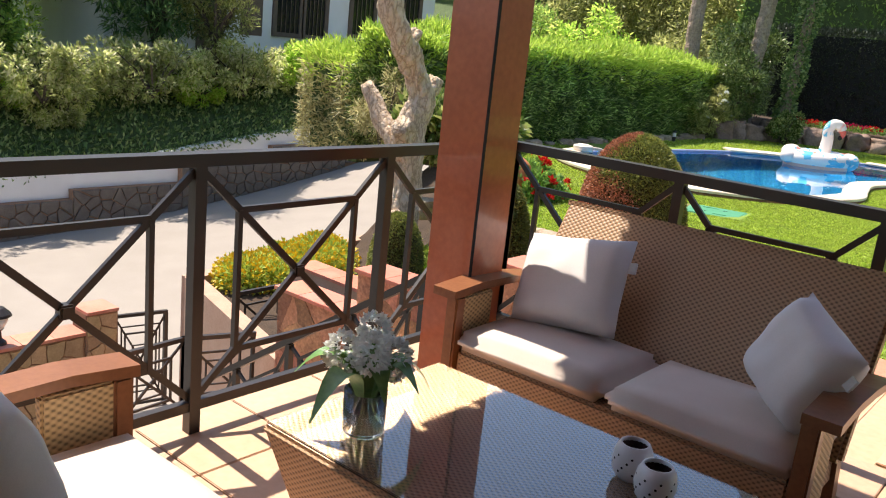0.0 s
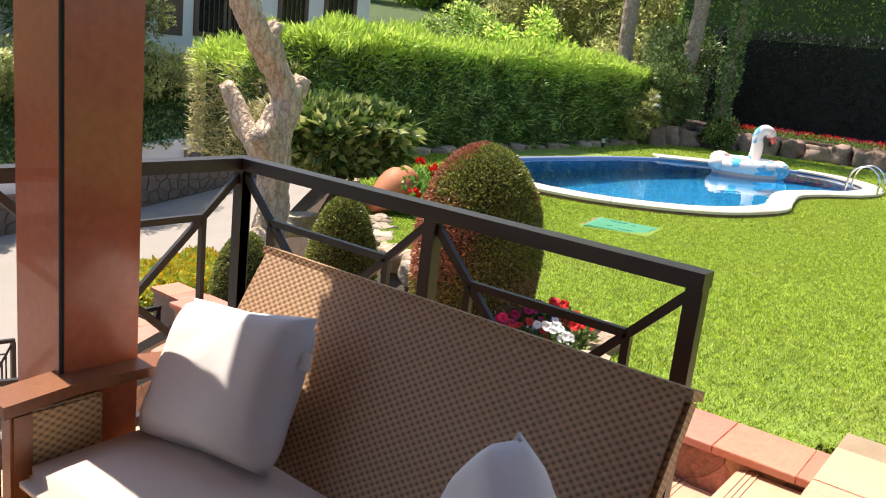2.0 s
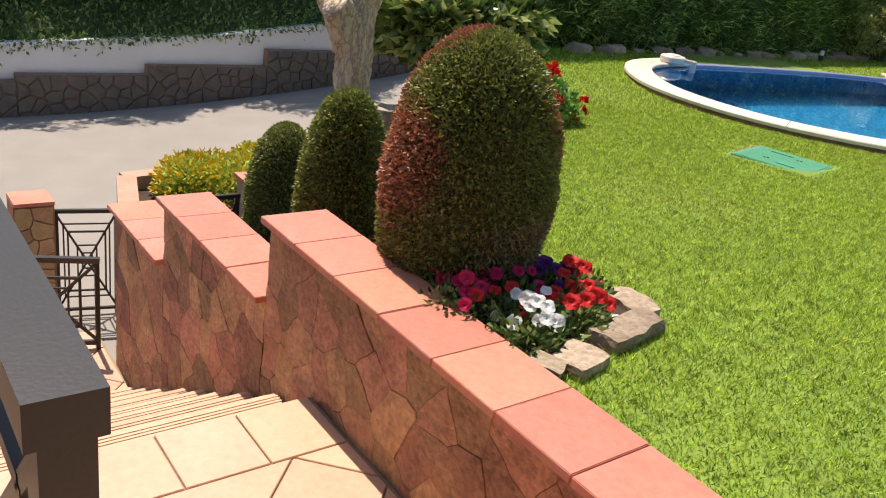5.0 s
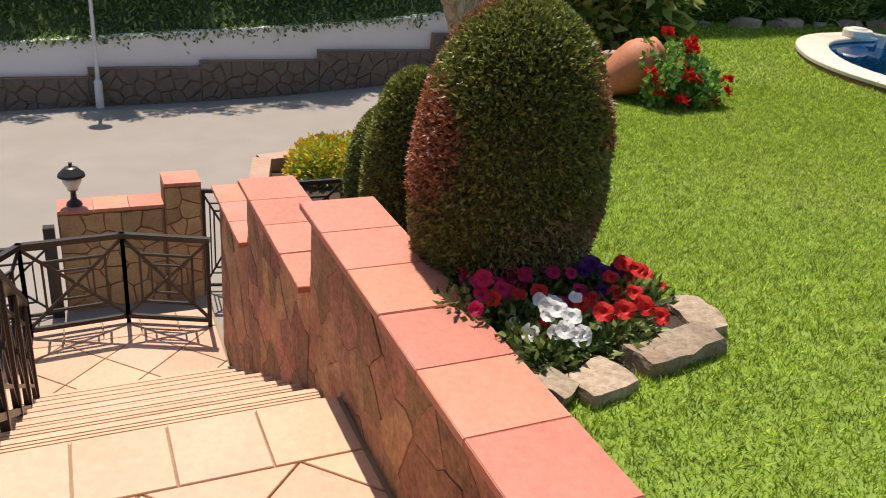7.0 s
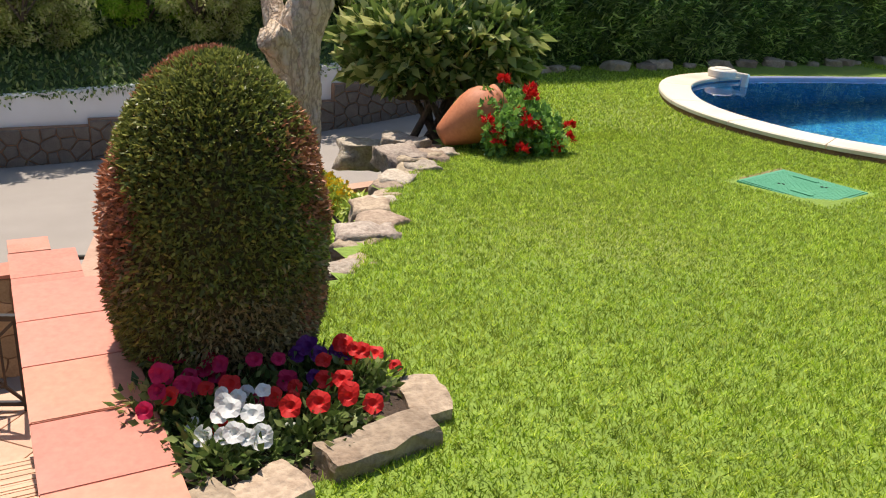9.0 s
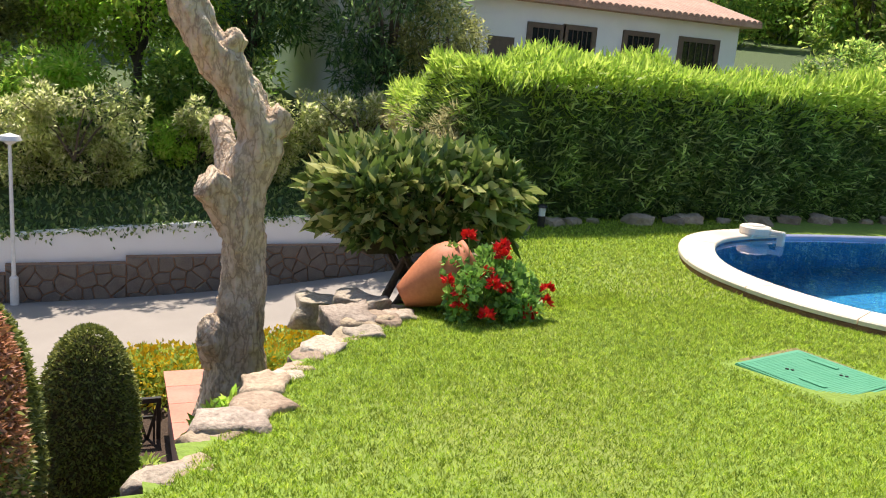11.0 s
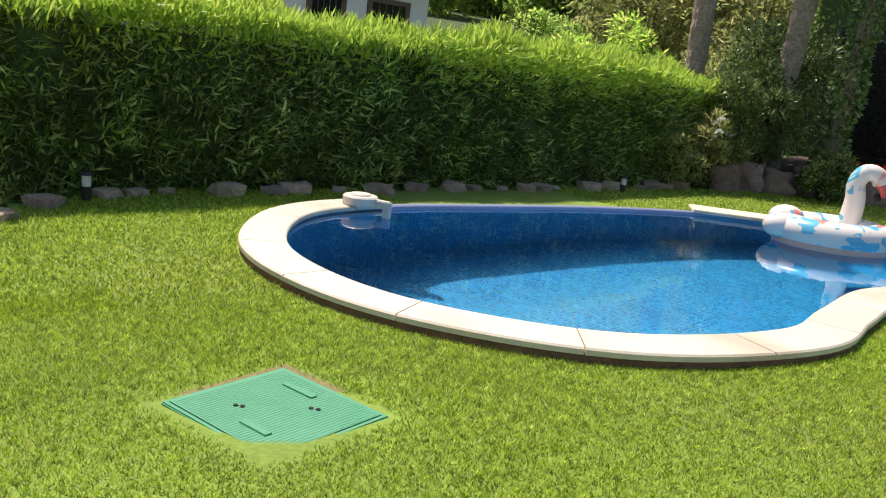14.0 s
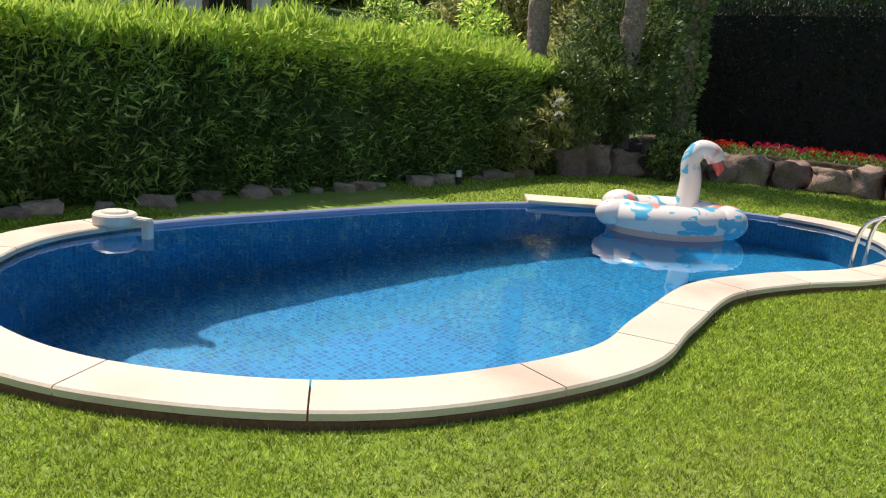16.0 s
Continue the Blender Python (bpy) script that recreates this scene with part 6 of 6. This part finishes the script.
def puff(name, c, r, m=M_INFL):
    bm = bmesh.new()
    bmesh.ops.create_uvsphere(bm, u_segments=28, v_segments=16, radius=1)
    for v in bm.verts:
        v.co = Vector((c[0] + v.co.x * r[0], c[1] + v.co.y * r[1], c[2] + v.co.z * r[2]))
    return part(name, bm, m, fl, smooth=True)


ringb = bmesh.new()
pts = [(0.55 * math.cos(a), 0.42 * math.sin(a), 0.2) for a in np.linspace(0, 2 * math.pi, 41)]
tube(ringb, pts, [0.2] * 41, 16, cap=False)
part("body_ring", ringb, M_INFL, fl, smooth=True)
rb = bmesh.new()
tube(rb, [(0.56 * math.cos(a), 0.43 * math.sin(a), 0.06) for a in np.linspace(0, 2 * math.pi, 41)], [0.15] * 41, 12, cap=False)
part("underside", rb, M_INFL_PINK, fl, smooth=True)
puff("seat_floor", (0, 0, 0.22), (0.5, 0.38, 0.08))
puff("wing", (0.62, -0.20, 0.2), (0.24, 0.22, 0.22))
puff("wing", (-0.55, 0.12, 0.32), (0.22, 0.19, 0.17))
puff("tail", (-0.68, -0.1, 0.22), (0.2, 0.18, 0.17))
nk = bmesh.new()
tube(nk, curve_pts([(0.28, 0.28, 0.3), (0.30, 0.28, 0.65), (0.27, 0.27, 0.9), (0.36, 0.26, 1.06), (0.5, 0.24, 1.03), (0.56, 0.23, 0.92)], 7), np.interp(np.linspace(0, 1, 36), (0, 0.4, 0.7, 1), (0.14, 0.11, 0.12, 0.1)), 16)
part("neck", nk, M_INFL, fl, smooth=True)
bk = bmesh.new()
tube(bk, curve_pts([(0.54, 0.23, 0.96), (0.60, 0.22, 0.84), (0.57, 0.22, 0.74)], 5), np.linspace(0.09, 0.03, 11), 12)
part("beak", bk, M_BEAK, fl, "red vinyl beak", smooth=True)
puff("beak_tip", (0.545, 0.22, 0.74), (0.05, 0.04, 0.06), M_BLACK)

# ---- planter, gate, lamps by the road ----
M_PLANTER = mat("pink_render", (0.50, 0.33, 0.24), (0.42, 0.26, 0.18), rough=0.9, scale=4, fine=40, bump=0.4)


def wall_between(name, a, b, z0, z1, th, m, label, cap=True):
    ob = empty(name, (a[0], a[1], 0))
    tagged(ob, label, "wall", kind="structure")
    d = Vector((b[0] - a[0], b[1] - a[1], 0))
    part("body", bar(bmesh.new(), (0, 0, (z0 + z1) / 2), d + Vector((0, 0, (z0 + z1) / 2)), th, z1 - z0), m, ob)
    if cap:
        n = max(1, round(d.length / 0.4))
        for i in range(n):
            part("coping_tile", bar(bmesh.new(), d * (i / n) + d.normalized() * 0.003 + Vector((0, 0, z1 + 0.02)), d * ((i + 1) / n) - d.normalized() * 0.003 + Vector((0, 0, z1 + 0.02)), th + 0.08, 0.04), M_COPING, ob)
    return ob


wall_between("wall_planter", (-5.9, 4.93), (-8.65, 5.68), -4.2, -1.76, 0.2, M_PLANTER, "pink-rendered planter wall below the stairs", cap=False)
wall_between("wall_planter_road", (-8.78, 5.68), (-9.7, 12.0), -4.6, -1.80, 0.2, M_PLANTER, "pink-rendered planter wall along the driveway", cap=False)
wall_between("wall_planter_cross", (-7.7, 6.66), (-6.2, 6.62), -2.6, -1.5, 0.28, M_PLANTER, "short planter wall with terracotta coping")
gate_wall = wall_between("wall_gate", (-9.65, 3.55), (-9.65, 4.70), -4.2, -2.60, 0.30, M_MORTAR, "honey-coloured stone gate wall with terracotta coping")
pillar = wall_between("wall_gate_pillar", (-9.65, 4.705), (-9.65, 5.13), -4.2, -2.34, 0.34, M_MORTAR, "honey-coloured stone gate pillar with terracotta cap")
gl2 = empty("wall_lantern", (-9.65, 3.74, -2.56))
tagged(gl2, "black lantern with a clear globe on the gate wall", "lamp")
part("foot", lathe(bmesh.new(), [(0.0, 0.0), (0.09, 0.0), (0.08, 0.03), (0.035, 0.07), (0.03, 0.16), (0.06, 0.19), (0.0, 0.19)], 18), M_IRON, gl2)
lg = part("globe", lathe(bmesh.new(), [(0.05, 0.19), (0.10, 0.28), (0.115, 0.36), (0.0, 0.36)], 18), M_LAMPWHITE, gl2, "pale glass globe", smooth=True)
part("hood", lathe(bmesh.new(), [(0.15, 0.35), (0.14, 0.38), (0.07, 0.45), (0.02, 0.47), (0.02, 0.51), (0.0, 0.52)], 18), M_IRON, gl2)
rail_run("planter_railing", (-7.45, 5.45, -2.42), (-7.45, 6.42, -2.42), [0.0, 0.8, 1.0], "short dark iron railing beside the planter wall", top=0.82, low=0.06, post_w=0.035, top_w=0.045)
gate = rail_run("garden_gate", (-9.6, 5.16, -3.84), (-9.45, 5.80, -3.84), [0.0, 1.0], "dark iron garden gate with nested square pattern", top=1.38, low=0.08, post_w=0.05, top_w=0.05)
for f in (0.12, 0.34, 0.42):
    bm = bmesh.new()
    A, B = Vector((0, 0, 0)), Vector((0.15, 0.64, 0))
    for q, r in (((f, f), (f, 1 - f)), ((1 - f, f), (1 - f, 1 - f)), ((f, f), (1 - f, f)), ((f, 1 - f), (1 - f, 1 - f))):
        bar(bm, A.lerp(B, q[0]) + Vector((0, 0, 0.1 + 1.25 * q[1])), A.lerp(B, r[0]) + Vector((0, 0, 0.1 + 1.25 * r[1])), 0.016)
    part("nested_frame", bm, M_IRON, gate)
gp = empty("gate_post", (-9.4, 3.45, -3.9))
tagged(gp, "dark iron post at the gate wall's end", "post")
part("shaft", box(bmesh.new(), (-0.06, -0.06, 0), (0.06, 0.06, 1.2), 0.006), M_IRON, gp)
rail_run("forecourt_railing", (-9.4, 3.4, -3.9), (-9.4, 0.0, -3.9), [0, 0.25, 0.5, 0.75, 1.0], "dark iron railing along the driveway")
solid("floor_forecourt", (-9.9, -2, -4.6), (-7.2, 5.7, -3.84), M_ROAD, "grey paved forecourt below the landing", "floor")


def street_lamp(at, h, label):
    ob = empty("street_lamp", at)
    tagged(ob, label, "lamp", group="white street lamps")
    part("pole", tube(bmesh.new(), [(0, 0, -0.3), (0, 0, h)], [0.05, 0.035], 12), M_LAMPWHITE, ob)
    part("base", lathe(bmesh.new(), [(0.0, 0.0), (0.09, 0.0), (0.09, 0.6), (0.05, 0.65)], 14), M_LAMPWHITE, ob)
    part("head", lathe(bmesh.new(), [(0.04, h - 0.05), (0.14, h + 0.02), (0.24, h + 0.05), (0.2, h + 0.14), (0.0, h + 0.2)], 20), M_LAMPWHITE, ob)


street_lamp((-19.6, 4.4, float(road_z(np.array(-19.6), np.array(4.4)))), 3.5, "white street lamp with a flat round head")
street_lamp((-19.5, 41, -0.5), 6.2, "white street lamp beyond the garden hedge")

# lantana and low plants on the bank
rng = np.random.default_rng(77)
for k in range(16):
    y = 6.1 + rng.uniform(0, 2.0)
    x = -8.40 - 0.16 * (y - 6.1) + rng.uniform(-0.25, 0.35)
    z = max(float(bank_z(np.array(x), np.array(y))), -1.9)
    ob = empty("lantana_bush", (x, y, z))
    tagged(ob, "yellow-flowering lantana bush in the planter", "shrub", group="yellow lantanas")
    d = rand_dirs(rng, 900)
    d[:, 2] = np.abs(d[:, 2])
    rr = np.array([0.42, 0.38, 0.36])
    leaves("foliage", rng, d * rr * rng.uniform(0.5, 1, (900, 1)), d, 0.07, 0.035, L_LANTANA, ob, spread=0.8)
    q = rand_dirs(rng, 260)
    q[:, 2] = np.abs(q[:, 2])
    leaves("blossom", rng, q * rr * rng.uniform(0.9, 1.1, (260, 1)), q, 0.05, 0.05, L_YELLOW, ob, spread=0.5)
for k in range(10):
    x, y = rng.uniform(-6.6, -4.3), rng.uniform(5.9, 7.6)
    if x > edge_x(y) - 0.5:
        continue
    shrub("bank_plant", (x, y, float(bank_z(np.array(x), np.array(y)))), (0.3, 0.3, 0.2), 900, L_TREE_BRIGHT if k % 2 else L_LANTANA, "low bright green plant among the bank rocks", 300 + k, leaf=0.08, wid=0.04, clumps=14)

# ivy over the road wall's top and low growth on the bank
rng = np.random.default_rng(55)
n = 9000
y = rng.uniform(-8, 26, n)
zt = hill_z(np.full(n, -20.2), y)
q = np.stack([-19.97 - rng.uniform(0, 0.4, n), y, zt + 0.08 - np.abs(rng.normal(0, 0.11, n)) * (0.6 + 0.8 * np.abs(np.sin(y * 1.7) * np.sin(y * 0.53 + 1)))], 1)
ivy = leaves("hanging_ivy", rng, q, np.tile([0.7, 0, -0.4], (n, 1)), 0.12, 0.07, L_IVY, spread=0.8)
tagged(ivy, "dark ivy hanging over the white road wall", "ivy", kind="stuff")
n = 26000
x, y = rng.uniform(-24.5, -20.2, n), rng.uniform(-8, 26, n)
q = np.stack([x, y, hill_z(x, y)], 1)
tagged(leaves("bank_ivy", rng, q, np.tile([0.5, 0, 0.8], (n, 1)), 0.17, 0.075, L_IVY, spread=0.9), "shaded ground ivy covering the bank", "ivy", kind="stuff")

for k in range(5):
    x, y = -4.75 - 0.22 * k, 6.12 + 0.05 * (k % 2)
    ob = empty("lavender", (x, y, float(bank_z(np.array(x), np.array(y))) - 0.02))
    tagged(ob, "lilac-flowering lavender clump on the bank", "flowers", group="lavender clumps")
    d = rand_dirs(rng, 500)
    d[:, 2] = np.abs(d[:, 2]) + 0.3
    leaves("foliage", rng, d * np.array([0.12, 0.12, 0.1]) * rng.uniform(0.3, 1, (500, 1)), d, 0.07, 0.014, L_TREE_GREY, ob, spread=0.5)
    leaves("blossom", rng, d[:160] * np.array([0.16, 0.16, 0.2]), d[:160], 0.045, 0.025, L_LILAC, ob, spread=0.6)

# ---- grass ----
def grass(name, x0, x1, y0, y1, n, h, w, seed, label):
    rng = np.random.default_rng(seed)
    x, y = rng.uniform(x0, x1, n), rng.uniform(y0, y1, n)
    ok = (x > edge_x(y) - 0.02) & ~in_pool(x, y, 0.36)
    rim = 0.38 + 0.09 * rng.uniform(0, 1, n) ** 1.5
    ok &= ~((np.abs((x + 3.88) * math.cos(radians(11)) + (y - 10.02) * math.sin(radians(11))) < rim) & (np.abs(-(x + 3.88) * math.sin(radians(11)) + (y - 10.02) * math.cos(radians(11))) < rim))
    ok &= ~(((x + 2.13) / 0.34) ** 2 + ((y - 5.45) / 0.44) ** 2 < 1)
    ok &= ~(((x + 2.68) / 0.36) ** 2 + ((y - 5.35) / 0.36) ** 2 < 1)
    ok &= (y > 5.06) & ((y > 5.17) | (x < -0.51))
    arc_y = np.interp(x, (-8.5, -7.6, -6.0, -4.2, 3.0), (22.0, 23.5, 24.4, 24.7, 25.2))
    ok &= (y < arc_y)
    x, y = x[ok], y[ok]
    m = len(x)
    dense = 0.5 + 0.5 * np.sin(x * 1.9 + 1.3 * np.sin(y * 1.1)) * np.sin(y * 1.6 + x * 0.4)
    hh = h * rng.uniform(0.5, 1.15, m) * (0.8 + 0.35 * dense)
    a = rng.uniform(0, 2 * np.pi, m)
    lean = rng.uniform(0.2, 1.4, m) * hh
    b = rng.uniform(0, 2 * np.pi, m)
    z = lawn_z(x, y) - 0.004
    p = np.stack([x, y, z], 1)
    s = np.stack([np.cos(a), np.sin(a), 0 * a], 1) * (w * rng.uniform(0.7, 1.4, m) / 2)[:, None]
    t = p + np.stack([np.cos(b) * lean, np.sin(b) * lean, hh], 1)
    v = np.stack([p - s, p + s, t], 1).reshape(-1, 3)
    f = np.arange(m * 3).reshape(-1, 3)
    return tagged(arr(name, v, f, L_GRASS), label, "grass", kind="stuff")


grass("lawn_grass", -6.0, 1.6, 5.04, 10.0, 430000, 0.025, 0.0052, 1, "short mown green grass blades of the lawn")
grass("lawn_grass", -5.6, 2.2, 10.0, 13.6, 310000, 0.026, 0.0058, 2, "short mown green grass blades beside the pool")
grass("lawn_grass", 1.6, 4.0, 8.0, 13.6, 60000, 0.028, 0.009, 5, "short mown green grass blades of the lawn")
grass("lawn_grass", -3.6, 3.0, 13.6, 17.2, 190000, 0.028, 0.0075, 6, "short mown green grass blades beyond the pool's bend")
grass("lawn_grass", -9.2, 3.0, 17.2, 25.0, 110000, 0.036, 0.015, 3, "short mown green grass blades at the garden's end")
grass("lawn_grass", -9.2, -5.6, 7.5, 14.0, 90000, 0.034, 0.010, 4, "short mown green grass blades near the hedge")

# ---- pieces: coping tiles, wall stones, floor tiles ----
def piece(name, me, parent, m):
    ob = new(name, me)
    ob.parent = parent
    ob.matrix_parent_inverse = Matrix.Identity(4)
    ob.matrix_basis = m
    return ob


for w, xa, xb, top, bot in wall_obs:
    L = 0.345 if w is wall_obs[0][0] else (xb - xa) / round((xb - xa) / 0.345)
    n = math.ceil((xb - xa) / L - 0.01)
    tile = bpy.data.meshes.new("coping_tile")
    bm = box(bmesh.new(), (0.0018, WALL_Y - 0.035, top - 0.034), (L - 0.0018, WALL_Y + 0.31, top), 0.003)
    bm.to_mesh(tile)
    bm.free()
    tile.materials.append(M_COPING)
    for i in range(n):
        short = min(1.0, (xb - xa - i * L) / L)
        piece("coping_tile", tile, w, Matrix.Translation((xa + i * L, 0, 0.0015 * ((i * 7) % 3))) @ Matrix.Diagonal((short, 1, 1, 1)))


def stone_face(parent, rng, w, h, cell, to_world, material, gap=0.0008, depth=0.012, squash=1.0, name="stone"):
    for poly in voronoi(rng, w, h, cell, squash):
        q = inset(poly, gap)
        if len(q) < 3:
            continue
        # broken, wavy edges that follow one field, so that neighbours still fit
        wavy = []
        for i in range(len(q)):
            a, b = q[i], q[(i + 1) % len(q)]
            m = max(1, int(math.hypot(b[0] - a[0], b[1] - a[1]) / 0.045))
            for j in range(m):
                p = Vector((a[0] + (b[0] - a[0]) * j / m, a[1] + (b[1] - a[1]) * j / m, 0))
                d = noise.noise_vector(p * 9) * 0.022 + noise.noise_vector(p * 27) * 0.006
                wavy.append((min(max(p.x + d.x, 0.0), w), min(max(p.y + d.y, 0.0), h)))
        q = wavy
        dd = depth * rng.uniform(0.7, 1.25)
        bm = bmesh.new()
        prism(bm, q, lambda u, v, ww: to_world(u, v, ww), dd, 0.0)
        bmesh.ops.recalc_face_normals(bm, faces=bm.faces)
        me = bpy.data.meshes.new(name)
        bm.to_mesh(me)
        bm.free()
        me.materials.append(material)
        piece(name, me, parent, Matrix.Identity(4))


rng = np.random.default_rng(5)
for (w, xa, xb, top, bot), cell in zip(wall_obs, (0.15, 0.16, 0.17)):
    stone_face(w, rng, xb - xa, top - 0.036 - bot, cell, lambda u, v, ww: (xa + u, WALL_Y + 0.03 - ww, bot + v), M_STONE, squash=1.7)
    stone_face(w, rng, 0.25, min(0.62, top - bot), 0.2, lambda u, v, ww: (xa + 0.03 - ww, WALL_Y + 0.03 + u, top - 0.66 + v), M_STONE)
stone_face(gate_wall, rng, 1.12, 1.4, 0.24, lambda u, v, ww: (0.15 + ww, 0.01 + u, -4.02 + v), M_STONE_PALE, 0.008, 0.02)
stone_face(pillar, rng, 0.40, 1.5, 0.2, lambda u, v, ww: (0.17 + ww, 0.01 + u, -3.86 + v), M_STONE_PALE, 0.008, 0.02)

# rubble facing at the foot of the road wall
base = tagged(empty("wall_road_foot", (0, 0, 0)), "dark rubble stone foot of the white road wall, stepped", "wall", kind="structure")
far_bm = bmesh.new()
for y0, y1, zt in STONE_STEPS:
    ya = max(y0, -8.0)
    part("course", box(bmesh.new(), (-19.99, y0, -8), (-19.78, y1 - 0.004, zt)), M_MORTAR, base)
    for poly in voronoi(rng, y1 - ya, 1.35, 0.34, 0.8):
        q = inset(poly, 0.014)
        if len(q) >= 3:
            prism(far_bm, q, lambda u, v, ww: (-19.78 + ww, ya + u, zt - 1.35 + v), 0.05, 0.02)
bmesh.ops.recalc_face_normals(far_bm, faces=far_bm.faces)
tagged(part("rubble", far_bm, M_ROADSTONE, base), kind="stuff")

# terrace tiles
T = 0.395
tile = bpy.data.meshes.new("floor_tile")
bm = box(bmesh.new(), (0.003, 0.003, -0.012), (T - 0.003, T - 0.003, 0.0), 0.003)
bm.to_mesh(tile)
bm.free()
tile.materials.append(M_TILE)
x = -2.40
while x < 1.2:
    y = 3.335 - T
    while y > -1.0:
        piece("floor_tile", tile, terrace, Matrix.Translation((x, y, 0.0)))
        y -= T
    x += T
x = -0.50
while x < 1.4:
    for j in range(4):
        piece("floor_tile", tile, passage, Matrix.Translation((x, 3.36 + j * T, 0.0)))
    x += T


def flag_floor(parent, x0, x1, y0, y1, z, border, cell):
    """Square edge tiles along the step, and a field of diagonal tiles."""
    def put(poly):
        q = inset(poly, 0.004)
        if len(q) < 3 or abs(sum(q[i][0] * q[(i + 1) % len(q)][1] - q[(i + 1) % len(q)][0] * q[i][1] for i in range(len(q)))) < 0.004:
            return
        bm = bmesh.new()
        prism(bm, q, lambda u, v, ww: (u, v, z - 0.012 + ww), 0.013, 0.003)
        bmesh.ops.recalc_face_normals(bm, faces=bm.faces)
        me = bpy.data.meshes.new("floor_tile")
        bm.to_mesh(me)
        bm.free()
        me.materials.append(M_TILE)
        piece("floor_tile", me, parent, Matrix.Identity(4))
    n = max(1, round((y1 - y0) / border))
    for i in range(n):
        ya, yb = y0 + (y1 - y0) * i / n, y0 + (y1 - y0) * (i + 1) / n
        put([(x0, ya), (x0 + border, ya), (x0 + border, yb), (x0, yb)])
    xs = x0 + border
    c = cell * math.sqrt(2) / 2
    i = 0
    cy = y0 - c
    while cy < y1 + c:
        cx = xs + (c if i % 2 else 0)
        while cx < x1 + c:
            poly = [(cx - c, cy), (cx, cy - c), (cx + c, cy), (cx, cy + c)]
            for nrm, d in (((-1, 0), -xs), ((1, 0), x1), ((0, -1), -y0), ((0, 1), y1)):
                poly = clip(poly, nrm, d)
                if len(poly) < 3:
                    break
            if len(poly) >= 3:
                put(poly)
            cx += 2 * c
        cy += c
        i += 1


flag_floor(landing, -2.83, -1.66, 3.35, WALL_Y + 0.0, LAND_Z, 0.37, 0.40)
flag_floor(low_landing, -6.40, -5.19, 3.02, WALL_Y, LOW_Z, 0.3, 0.40)
